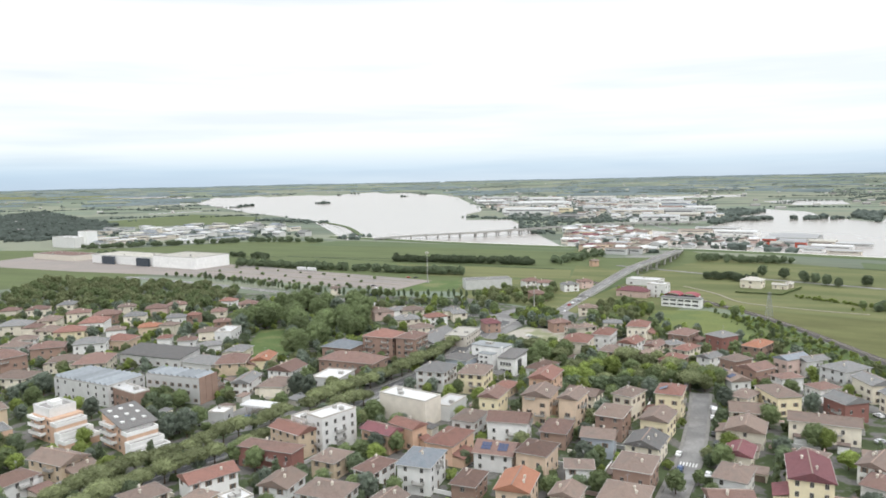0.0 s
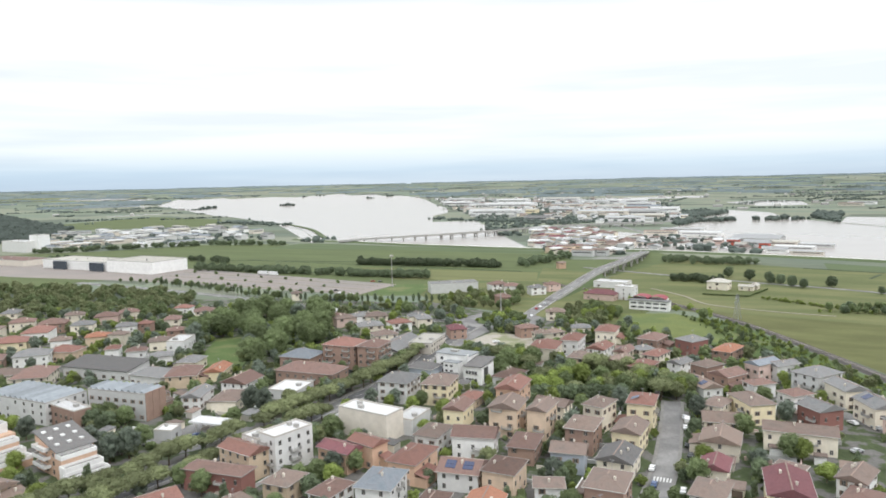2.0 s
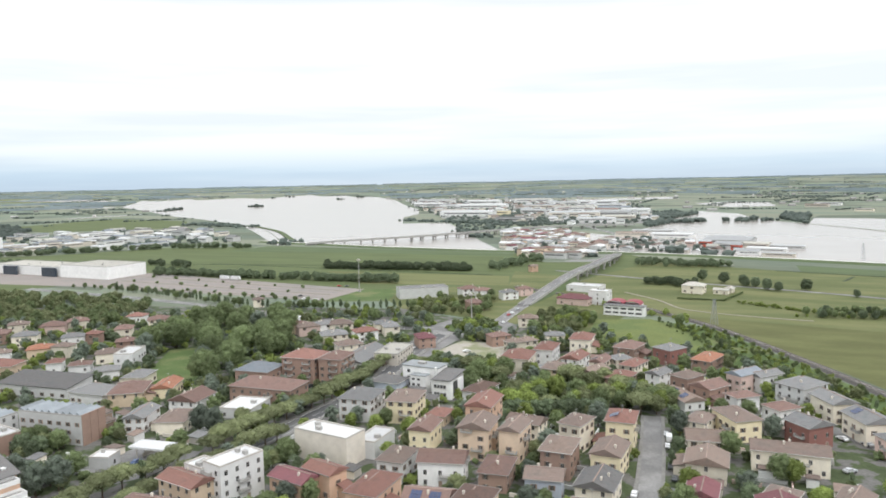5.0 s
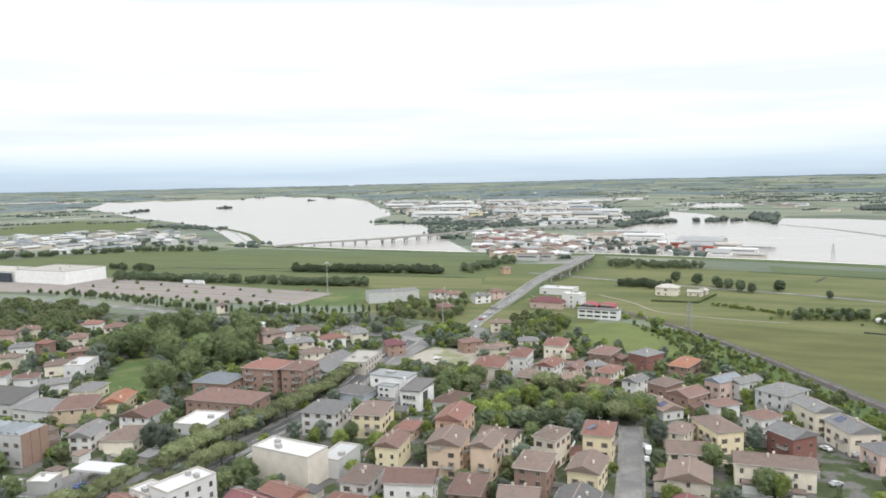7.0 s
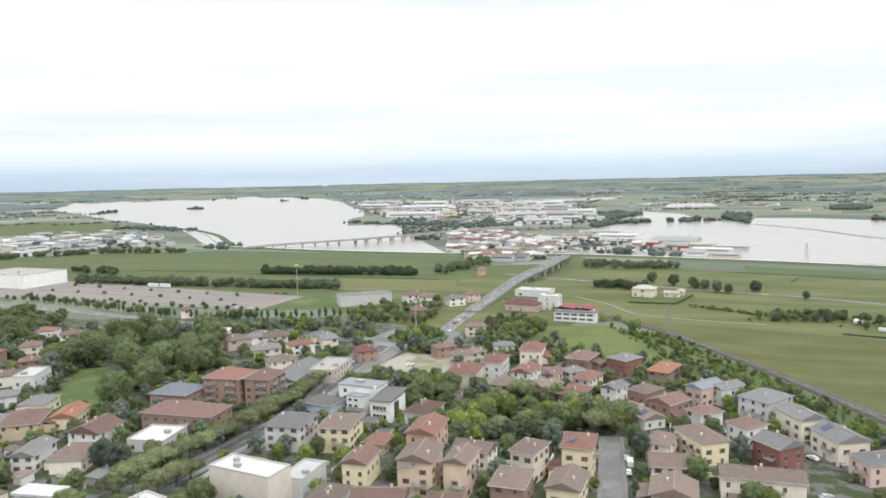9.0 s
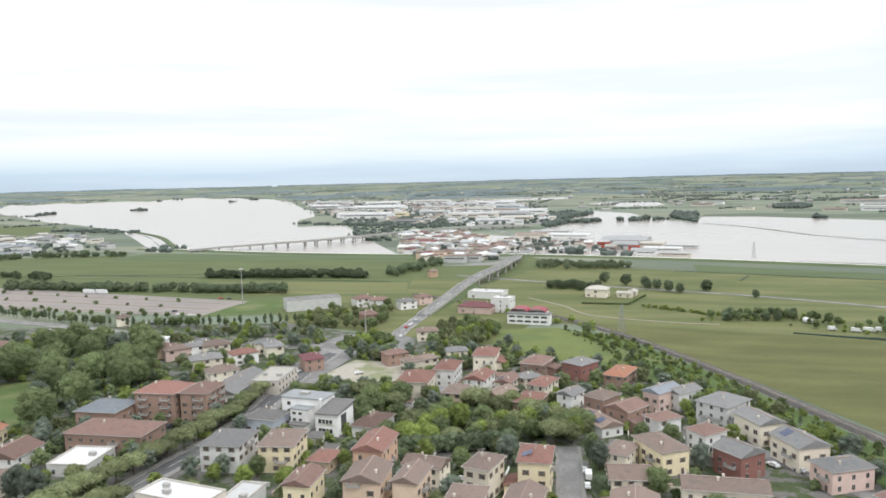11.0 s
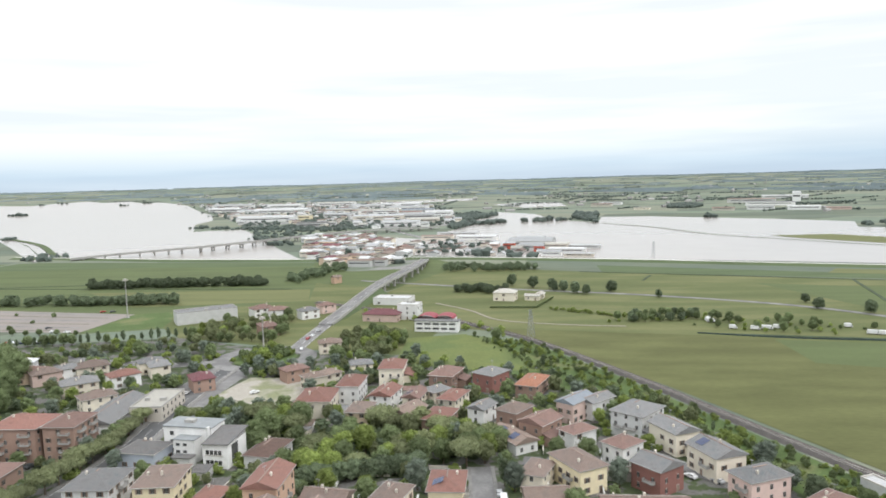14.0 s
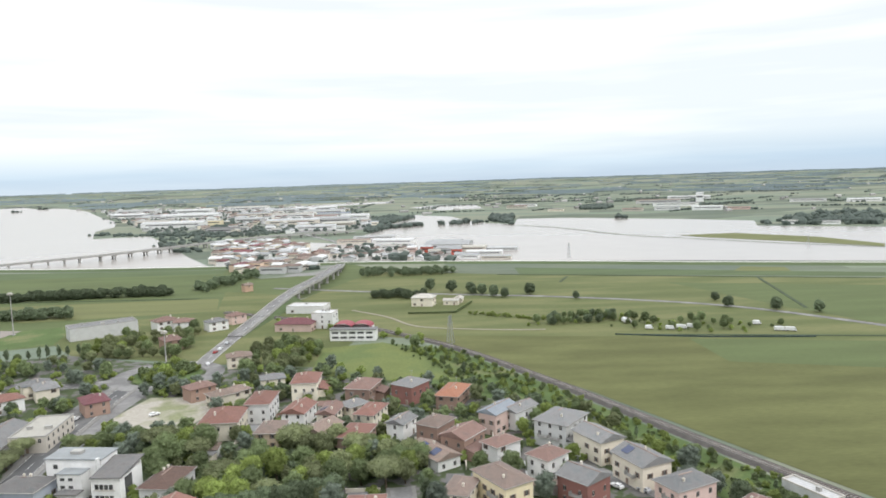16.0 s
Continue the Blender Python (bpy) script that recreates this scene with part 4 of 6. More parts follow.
house(40.6, 286, 334, 9.2, 15.5, 13.0, "gable", "red", "orange", balconies=2)
house(47.8, 263.8, 330, 7.0, 12.6, 11.0, "gable", "brown", "peach", balconies=2)
house(18.3, 277.2, 336, 7.8, 12.0, 8.0, "gable", "red_brown", "yellow")
house(12.7, 309.1, 341, 11.5, 15.5, 9.0, "hip", "brown", "yellow", balconies=1)
house(-4.7, 314.4, 337, 13.3, 15.1, 9.0, "hip", "grey", "white", balconies=2)
house(59.7, 249.8, 332, 9.4, 13.7, 9.0, "hip", "tan", "brick")
house(70.4, 268.8, 319, 7.7, 11.7, 10.0, "hip", "brown", "cream", balconies=1)
house(50.7, 232.6, 340, 10.5, 8.9, 7.0, "gable", "brown", "blue_grey")
house(39.7, 209.7, 351, 8.2, 7.0, 6.0, "hip", "brown", "white")
house(55.9, 205.4, 333, 10.6, 13.7, 8.0, "hip", "brown", "brick")
house(65.6, 228.4, 330, 10.7, 13.0, 6.0, "gable", "dark", "cream")
house(86, 267.5, 334, 9.2, 13.4, 11.0, "hip", "red", "yellow", balconies=2, solar=1)
house(75.1, 247, 329, 9.1, 13.5, 8.0, "gable", "brown", "yellow")
house(33.3, 193.3, 334, 7.6, 8.7, 5.0, "gable", "tan", "cream")
house(48.8, 189.4, 334, 12.1, 12.5, 6.0, "hip", "tan", "brick")
house(118.2, 276, 314, 7.0, 12.0, 6.0, "hip", "brown", "cream")
house(111.5, 258.3, 341, 11.8, 10.7, 6.0, "gable", "tan", "cream")
house(103.6, 239.8, 332, 11.8, 12.3, 6.0, "gable", "tan", "cream")
house(93.3, 220.7, 330, 8.0, 10.5, 5.0, "gable", "maroon", "cream")
house(83.6, 201.3, 326, 8.8, 12.5, 6.0, "hip", "brown", "white")
house(75.9, 185.3, 354, 11.2, 9.2, 6.0, "gable", "red_brown", "white")
house(102.8, 195.9, 337, 11.0, 18.0, 9.0, "gable", "maroon", "yellow", turn=1)
house(109.3, 209.1, 314, 7.5, 13.6, 7.0, "hip", "brown", "cream")
house(131.2, 241.3, 334, 22.1, 9.3, 7.0, "gable", "brown", "cream", balconies=2)
house(129.1, 206.9, 314, 7.5, 12.7, 6.0, "gable", "brown", "white")
house(123, 194.7, 314, 7.9, 11.2, 5.0, "hip", "red_brown", "white")
house(-75.6, 279.3, 339, 14.5, 7.1, 5.0, "canopy", "white", "white")
house(-90.2, 275.1, 348, 7.0, 7.0, 4.0, "flat", "white", "grey_wall")
def stack_balconies(root, w, d, storeys, spots):
    """Balconies on every upper floor at places (side, offset along it)."""
    for fl in range(1, storeys):
        for side, u in spots:
            b = part("balcony", ME_BALC, None, root)
            b.matrix_basis = pose(u * w, -d / 2, 0.62 + fl * 3.05) if side == "front" else pose(w / 2, u * d, 0.62 + fl * 3.05, 0, 0, 90)


house(-46, 343, 336, 30, 15, 7.0, "hip", "red_brown", "brick", balconies=1)
stack_balconies(house(-33, 371, 336, 17, 15, 12.5, "hip", "red", "brick"), 17, 15, 4, (("front", -0.28), ("front", 0.28), ("end", 0.0)))
stack_balconies(house(-18, 366, 336, 11, 15, 12.5, "hip", "red_brown", "brick"), 11, 15, 4, (("front", 0.2), ("end", -0.25), ("end", 0.25)))
house(-54, 368, 336, 17, 15, 8.0, "hip", "slate", "brick")
house(-53, 325.1, 340, 14.1, 15.9, 4.0, "flat", "white", "grey_wall")
house(-75.9, 331.8, 339, 12.7, 13.7, 6.0, "gable", "red_brown", "white")
house(-76, 310.1, 353, 10.6, 15.1, 5.0, "hip", "brown", "cream")
house(-90.3, 313.5, 353, 7.8, 14.6, 6.0, "gable", "grey", "white")
house(-106.9, 349.3, 5, 13.8, 18.0, 6.0, "hip", "red_brown", "ochre")
house(-93.3, 357, 357, 8.7, 15.2, 5.0, "gable", "orange", "yellow")
house(-111.8, 376.8, 351, 10.0, 12.9, 5.0, "hip", "grey", "cream")
house(-129, 414.5, 357, 9.7, 18.0, 8.0, "flat", "white", "white")
house(-151.9, 369.8, 338, 40.3, 15.0, 5.0, "shed", "dark", "grey_wall")
house(-121.7, 352.9, 335, 18.6, 14.0, 5.0, "hip", "grey", "white")
house(-218.1, 343.3, 51, 14.9, 18.0, 12.0, "hip", "red_brown", "brick", balconies=3)
house(129.8, 272.4, 275, 15.8, 9.7, 8.0, "hip", "brown", "yellow", balconies=1)
house(151.8, 281, 286, 8.3, 10.2, 7.0, "hip", "red_brown", "white")
house(149.7, 260.6, 284, 10.6, 10.5, 8.0, "gable", "grey", "brick_red", balconies=1)
house(172.7, 262.1, 267, 14.0, 10.7, 8.0, "gable", "grey", "cream", solar=1, balconies=1)
house(174.1, 283.7, 270, 14.1, 9.6, 8.0, "gable", "grey", "cream")
house(172.5, 244.4, 269, 9.1, 14.1, 7.0, "hip", "grey", "pink", balconies=1)
house(177.5, 226.6, 284, 7.0, 16.5, 5.0, "hip", "red_brown", "white")
house(172.3, 301.6, 295, 12.3, 15.9, 9.0, "hip", "grey", "grey_wall", balconies=3)
house(146.4, 299.8, 282, 7.4, 10.5, 6.0, "hip", "red_brown", "white")
house(160, 323.9, 296, 7.4, 14.6, 8.0, "gable", "slate", "pink")
house(169.1, 323.5, 290, 7.0, 13.2, 7.0, "gable", "grey", "white")
house(138.2, 311.3, 297, 9.7, 12.4, 7.0, "gable", "red_brown", "brick")
house(134.2, 323.9, 300, 8.7, 11.4, 8.0, "hip", "brown", "brick")
house(125.9, 308.4, 278, 16.5, 8.8, 4.0, "gable", "tan", "white", solar=2)
house(126.7, 336.9, 307, 7.0, 10.1, 6.0, "gable", "grey", "white")
house(108.6, 334.7, 321, 9.4, 14.3, 6.0, "hip", "red", "brick")
house(121.8, 354.6, 315, 7.6, 14.8, 6.0, "hip", "red", "cream")
house(99.4, 345.2, 309, 8.9, 13.1, 6.0, "gable", "tan", "cream")
house(98.3, 371.5, 323, 9.1, 14.0, 6.0, "gable", "red", "white")
house(87.4, 385.9, 333, 9.3, 16.7, 8.0, "hip", "red", "white")
house(70.5, 375.2, 336, 13.7, 18.0, 7.0, "hip", "red", "cream")
house(83.5, 355.1, 330, 8.4, 12.8, 6.0, "hip", "brown", "ochre")
house(111.2, 404.4, 335, 10.8, 16.3, 8.0, "hip", "red", "cream", balconies=1)
house(130.4, 385.2, 319, 10.7, 15.6, 7.0, "hip", "red_brown", "brick")
house(108.4, 363, 323, 7.0, 12.8, 6.0, "gable", "red_brown", "cream", solar=1)
house(147, 373.2, 298, 10.7, 12.4, 8.0, "hip", "grey", "brick_red")
house(160, 359.1, 314, 9.1, 18.0, 6.0, "hip", "orange", "brick")
def white_offices(x, y, ang):
    """Modern white offices: a tall slab with a grey roof, a lower stair block and a wing under a raked dark roof."""
    root = tagged(new("office_building"), "modern white office building with grey and dark raked roofs", "building")
    root.matrix_basis = pose(x, y, 0, 0, 0, ang)
    FOOT.append((x + 2.6, y - 5.2, radians(ang), 14.5, 9))
    white, grey = wall_mat("white"), mat("roof_membrane", (0.27, 0.285, 0.29), 0.8, 0.15, 0.3, 2)

    def piece(name, m, *b, label=""):
        bm = bmesh.new()
        box(bm, *b)
        return part(name, bm, m, root, label)

    piece("slab_wall", white, -9, -4.5, -0.3, 9, 4.5, 11)
    piece("slab_roof", grey, -9.4, -4.9, 11.003, 9.4, 4.9, 11.35)
    piece("fin_wall", white, 8.2, -6.2, -0.3, 8.9, -4.91, 11.9)
    piece("stair_block", white, -2.6, -9, -0.3, 5.2, -4.51, 8.2)
    piece("stair_roof", grey, -2.8, -9.2, 8.203, 5.4, -4.52, 8.45)
    piece("porch", white, -1, -12.5, -0.3, 5.5, -9.01, 3.4)
    piece("porch_roof", roof_mat("dark"), -1.4, -13, 3.403, 5.9, -9.25, 3.7)
    # the wing stands forward on one side
    piece("wing_wall", white, 9.42, -11, -0.3, 18.6, 1.4, 8.0)
    bm = bmesh.new()
    q = [bm.verts.new(c) for c in ((9.45, -11.8, 8.02), (19.4, -11.8, 8.4), (19.4, 2.2, 10.2), (9.45, 2.2, 9.8))]
    t = [bm.verts.new(v.co + Vector((0, 0, 0.3))) for v in q]
    bm.faces.new(q[::-1])
    bm.faces.new(t)
    for k in range(4):
        bm.faces.new((q[k], q[(k + 1) % 4], t[(k + 1) % 4], t[k]))
    part("wing_roof", bm, roof_mat("dark"), root, "raked dark grey roof")
    piece("wing_gable", white, 9.46, 1.0, 7.9, 18.5, 1.35, 9.7)
    piece("recess", M_GLASS, 18.61, -8.5, 1.0, 18.7, -4.5, 7.4, label="tall dark glazed recess")
    for z0 in (1.2, 4.6):
        for k in range(4):
            piece("window", M_GLASS, 10.6 + k * 1.5, -11.08, z0, 11.8 + k * 1.5, -10.95, z0 + 1.5)
    piece("window_sill", M_FRAME, 10.3, -11.35, 4.35, 17.0, -11.001, 4.5)
    for fl in range(3):
        for k in range(2):
            piece("window", M_GLASS, -1.6 + k * 2.6, -9.08, 1.4 + fl * 2.4, -0.2 + k * 2.6, -8.95, 2.3 + fl * 2.4)
        piece("window", M_GLASS, -6.6, -4.58, 2.0 + fl * 3.0, -5.2, -4.45, 3.4 + fl * 3.0)
    piece("plant_box", M_CONC, -3, -1.2, 11.353, 0.5, 1.2, 12.3)


white_offices(22.6, 348, 327)
house(6.7, 346.0, 328, 13.0, 11.0, 5.6, "hip", "dark", "blue_grey")
house(45.5, 331.0, 325, 9.5, 16.0, 4.6, "hip", "dark_brown", "white")
house(25.7, 302.3, 330, 7.3, 9.8, 4.0, "hip", "red", "ochre")
house(9.4, 402.7, 339, 12.9, 24.7, 6.0, "flat", "beige", "beige")
house(-7, 399, 338, 14, 34, 4.6, "gable", "grey", "white")
house(55.8, 283, 325, 12.4, 8.4, 6.0, "gable", "brown", "cream")
house(-295.3, 509.4, 16, 14.3, 11.5, 6.5, "hip", "red_brown", "cream")
house(-265.3, 469.9, 100, 15.7, 12.6, 6.0, "hip", "brown", "cream")
house(-277.5, 452.2, 12, 18.5, 14.9, 6.5, "hip", "grey", "cream")
house(-246.2, 409.3, 20, 12.2, 9.9, 6.0, "hip", "brown", "white")
house(-244.6, 434.8, 352, 15.9, 12.8, 6.0, "hip", "brown", "cream")
house(-230.1, 430, 16, 17.0, 13.8, 6.5, "hip", "red", "yellow")
house(-228.4, 456.3, 100, 18.4, 14.8, 7.0, "hip", "red", "white")
house(-233.6, 484.7, 12, 16.2, 13.1, 6.5, "hip", "red_brown", "brick")
house(-255.5, 489.3, 20, 14.4, 11.6, 7.0, "hip", "red_brown", "cream")
house(-189.2, 406.9, 352, 16.2, 13.1, 5.5, "hip", "red", "peach")
house(-199.6, 393.3, 16, 16.5, 13.2, 7.0, "hip", "grey", "white")
house(-179.3, 355.6, 100, 20.4, 15.3, 6.0, "hip", "red_brown", "cream")
house(-194.4, 356.9, 12, 15.5, 11.6, 6.0, "hip", "brown", "cream")
house(-218.6, 384, 20, 16.0, 12.9, 7.0, "hip", "red_brown", "brick")
house(-240.9, 390.1, 352, 13.4, 10.8, 6.5, "hip", "brown", "white")
house(-186.8, 442.8, 16, 12.9, 10.4, 5.5, "hip", "orange", "ochre")
house(-163.7, 407.5, 100, 8.7, 7.1, 5.5, "hip", "red", "white")
house(-209.7, 510.9, 12, 14.7, 11.9, 5.5, "hip", "red_brown", "pink")
house(-199.9, 524.2, 20, 13.0, 10.5, 5.5, "hip", "red_brown", "cream")
house(-170.3, 473.5, 352, 8.8, 7.1, 6.5, "hip", "red", "brick")
house(-143.7, 424.6, 16, 12.0, 9.7, 5.5, "hip", "brown", "cream")
house(-156.9, 486.7, 100, 11.8, 9.5, 6.5, "hip", "red_brown", "cream")
house(-145.7, 394, 12, 9.8, 7.9, 7.0, "hip", "red_brown", "white")
house(-130.7, 387, 20, 11.0, 8.9, 5.5, "hip", "grey", "white")
house(-162.4, 527, 352, 11.5, 9.3, 7.0, "hip", "red", "white")
house(-144.9, 517.4, 16, 13.7, 11.1, 6.0, "hip", "red_brown", "cream")
house(-125.8, 543.3, 100, 10.3, 8.3, 6.5, "hip", "grey", "white")
house(-209.4, 473.7, 12, 13.2, 10.7, 7.0, "hip", "grey", "cream")
house(-232.8, 513.6, 20, 11.8, 9.5, 6.5, "hip", "brown", "cream")
house(-202.3, 327.5, 352, 17.0, 12.7, 6.0, "hip", "brown", "cream")
house(-178.4, 464.4, 16, 11.6, 9.3, 7.0, "hip", "grey", "white")
house(-284.6, 529.6, 100, 13.9, 11.2, 6.5, "hip", "grey", "cream")
house(-317.4, 512, 12, 12.6, 10.1, 5.5, "hip", "red_brown", "cream")
house(-204.6, 434.2, 20, 10.6, 8.5, 5.5, "hip", "brown", "white")
house(-174.1, 441.5, 352, 9.9, 8.0, 6.5, "hip", "brown", "cream")
house(-143.2, 451, 16, 11.0, 8.9, 6.0, "hip", "red_brown", "brick")
house(-260.7, 443.3, 100, 11.9, 9.6, 6.5, "hip", "red_brown", "cream")
house(-24.9, 447.6, 12, 15.0, 11.3, 6.0, "hip", "grey", "cream")
house(-6.9, 453.3, 20, 13.2, 9.9, 6.0, "hip", "red", "white")
house(-49.8, 480.7, 352, 12.7, 9.5, 6.0, "hip", "red_brown", "peach")
house(-34.2, 478.9, 16, 11.9, 8.9, 6.0, "hip", "grey", "white")
house(27.4, 430.9, 100, 12.6, 9.5, 6.0, "hip", "maroon", "brick")
house(4.3, 474.4, 12, 11.7, 8.8, 6.0, "hip", "grey", "cream")
house(-15, 419.9, 20, 13.5, 10.1, 6.0, "hip", "brown", "cream")
house(84.2, 592.6, 352, 13.0, 9.7, 6.0, "hip", "red_brown", "white")
house(73.8, 604.5, 16, 15.0, 11.2, 6.0, "hip", "red_brown", "white")
house(70.1, 539.4, 100, 13.4, 10.1, 6.0, "hip", "red_brown", "brick")
house(102.4, 580, 12, 12.8, 9.6, 6.0, "hip", "grey", "white")
house(117.8, 594.4, 20, 11.4, 8.5, 6.0, "hip", "red_brown", "pink")
house(95.9, 474.4, 352, 12.0, 9.0, 6.0, "hip", "tan", "cream")
house(69, 426.5, 16, 11.4, 8.5, 6.0, "hip", "red_brown", "brick")
house(8.4, 465.5, 100, 12.4, 9.3, 6.0, "hip", "grey", "cream")
house(-22.9, 479, 12, 14.6, 10.9, 6.0, "hip", "brown", "cream")
house(-42.7, 474.5, 20, 12.8, 9.6, 6.0, "hip", "brown", "pink")
house(-56.5, 503.2, 352, 10.6, 8.0, 6.0, "hip", "white", "white")
house(-100.5, 526.7, 16, 13.4, 10.0, 6.0, "hip", "tan", "cream")
house(-91.2, 585, 100, 9.0, 8.0, 6.0, "hip", "brown", "cream")
house(75.2, 409.1, 12, 9.8, 8.0, 6.0, "hip", "tan", "cream")
house(82.5, 411.7, 20, 9.0, 8.0, 6.0, "hip", "tan", "cream")
house(100.4, 422.1, 352, 10.3, 8.0, 6.0, "hip", "grey", "cream")
house(118.7, 365.4, 16, 9.0, 8.0, 6.0, "hip", "grey", "cream")

# ---- garages and garden walls between the houses ----
def garage(x, y, ang, w, d, rc, wc):
    FOOT.append((x, y, radians(ang), w / 2, d / 2))
    root = tagged(new("garage"), "low %s garage with a %s roof between houses" % (WALLW.get(wc, wc), WORDS[rc].replace(" tiled", "")), "garage", "garages of the gardens")
    root.matrix_basis = pose(x, y, 0, 0, 0, ang)
    bm = bmesh.new()
    box(bm, -w / 2, -d / 2, -0.2, w / 2, d / 2, 2.5)
    part("wall", bm, wall_mat(wc), root)
    bm = bmesh.new()
    v = box(bm, -w / 2 - 0.3, -d / 2 - 0.3, 2.502, w / 2 + 0.3, d / 2 + 0.3, 2.7)
    for k in (2, 3, 6, 7):
        v[k].co.z += 0.5
    part("roof", bm, roof_mat(rc), root)
    bm = bmesh.new()
    box(bm, -w / 2 + 0.4, -d / 2 - 0.05, 0, w / 2 - 0.4, -d / 2 + 0.1, 2.1)
    part("garage_door", bm, M_SHUT if rc == "brown" else M_FRAME, root)


def garden_wall(x, y, ang, length, wc):
    bm = bmesh.new()
    box(bm, -length / 2, -0.14, -0.2, length / 2, 0.14, 1.25)
    box(bm, -length / 2 - 0.05, -0.2, 1.252, length / 2 + 0.05, 0.2, 1.34)
    ob = tagged(new("garden_wall", mesh_of("garden_wall", bm, wall_mat(wc))), "low %s garden wall with a flat coping" % WALLW.get(wc, wc), "wall", "garden walls")
    ob.matrix_basis = pose(x, y, 0, 0, 0, ang)


def clear(x, y, r):
    for a, b, g, hw, hd in FOOT:
        if abs(x - a) < 60 and abs(y - b) < 60:
            u, v = (x - a) * math.cos(g) + (y - b) * math.sin(g), -(x - a) * math.sin(g) + (y - b) * math.cos(g)
            if abs(u) < hw + r and abs(v) < hd + r:
                return False
    return True


NEAR_LANES = [smooth_line(q) for q in ([(30, 130), (82, 232), (108, 296)], [(-130, 160), (-63, 261), (1, 363), (42, 464)], [(166, 275), (180, 150)])]
rng = random.Random(77)
YARDS = [p for p in scatter([(-150, 200), (-60, 180), (60, 170), (140, 190), (160, 300), (150, 350), (90, 400), (-20, 330), (-130, 340)], 900, rng) if all((q.x - p[0]) ** 2 + (q.y - p[1]) ** 2 > 90 for line in NEAR_LANES for q in line)]
built = 0
for p in YARDS:
    if built < 44 and clear(*p, 3.4) and not (88 < p[1] - 0.4 * p[0] - 170 < 130):
        garage(*p, rng.choice((330, 335, 60, 150)), rng.uniform(3.2, 7), rng.uniform(4, 5.5), rng.choice(("grey", "brown", "dark", "red_brown", "tan")), rng.choice(("white", "beige", "grey_wall", "cream")))
        built += 1
    elif clear(*p, 1.2) and rng.random() < 0.3:
        garden_wall(*p, rng.choice((332, 62)), rng.uniform(5, 11), rng.choice(("white", "grey_wall", "beige", "pink")))

# ---- far buildings ----
def shed_building(x, y, ang, w, d, h, rc, wc, group):
    FOOT.append((x, y, radians(ang), w / 2, d / 2))
    root = tagged(new("warehouse" if w > 24 else "far_house"), "distant %s building with a %s roof" % (WALLW.get(wc, wc), WORDS[rc]), "building", group)
    k = 1 - ground_z(x, y) / EYE_Z
    w, d, h = w * k, d * k, h * k
    root.matrix_basis = pose(x, y, ground_z(x, y), 0, 0, ang)
    bm = bmesh.new()
    box(bm, -w / 2, -d / 2, -0.5, w / 2, d / 2, h)
    part("wall", bm, wall_mat(wc), root)
    bm = bmesh.new()
    o, r = 0.4, 0.08 * d if w > 24 else 0.2 * d
    vs = [bm.verts.new(p) for p in ((-w / 2 - o, -d / 2 - o, h - 0.02), (w / 2 + o, -d / 2 - o, h - 0.02), (w / 2 + o, d / 2 + o, h - 0.02), (-w / 2 - o, d / 2 + o, h - 0.02),
                                    (-w / 2 - o, 0, h + r), (w / 2 + o, 0, h + r))]
    for q in ((0, 3, 2, 1), (0, 1, 5, 4), (2, 3, 4, 5), (1, 2, 5), (3, 0, 4)):
        bm.faces.new([vs[i] for i in q])
    part("roof", bm, roof_mat(rc), root)
    bm = bmesh.new()
    box(bm, -w * 0.42, -d / 2 - 0.06, h * 0.55, w * 0.42, -d / 2 + 0.1, h * 0.72)
    part("window_band", bm, M_GLASS, root)
    return root


rng = random.Random(5)
INDUSTRY_W = [(-560, 1090), (-330, 1160), (-240, 1240), (-345, 1560), (-470, 1636), (-720, 1518)]
for p in scatter(INDUSTRY_W, 70, rng, 19):
    shed_building(*p, rng.choice((-40, 50)), rng.uniform(18, 45), rng.uniform(12, 20), rng.uniform(5, 9), rng.choice(("white", "grey", "grey", "slate", "slate", "beige")),
                  rng.choice(("white", "grey_wall", "grey_wall", "beige")), "sheds of the western industrial estate")
TOWN_N = [(165, 1700), (248, 1500), (420, 1440), (540, 1420), (660, 1640), (740, 1900), (900, 2500), (800, 2850), (420, 3150), (120, 3250), (140, 2500), (150, 2080)]
M_FAR_PAVING = mat("town_paving", (0.25, 0.245, 0.235), 0.9, 0.2, 0.012, 0.08, second=(0.13, 0.155, 0.11), mixlo=0.46, mixhi=0.54)
sheet("far_town_ground", TOWN_N, M_FAR_PAVING, 0.12, "paved yards and greens of the far town", "ground", cuts=6)
sheet("middle_town_ground", [(165, 985), (185, 815), (255, 800), (300, 900), (275, 942), (311, 1117), (345, 1210), (300, 1300), (215, 1300)], M_FAR_PAVING, 0.15, "paved yards beyond the overpass", "ground")
# long pale warehouses: place, length, depth, height, roof, wall
for x, y, w, d, h, rc, wc in ((232, 1900, 145, 40, 12, "white", "white"), (322, 1900, 40, 30, 12, "beige", "yellow"), (333, 2350, 170, 50, 13, "white", "white"), (250, 2420, 90, 40, 12, "pale_grey", "white"),
                              (287, 1580, 62, 26, 10, "dark", "grey_wall"), (205, 2090, 90, 34, 10, "beige", "beige"), (470, 1720, 120, 44, 12, "pale_grey", "beige"), (560, 1700, 80, 40, 12, "pale_grey", "grey_wall"),
                              (560, 2050, 110, 40, 12, "beige", "white"), (655, 1980, 90, 40, 11, "slate", "grey_wall"), (650, 1800, 70, 36, 12, "white", "white"), (700, 2200, 120, 40, 12, "pale_grey", "white"),
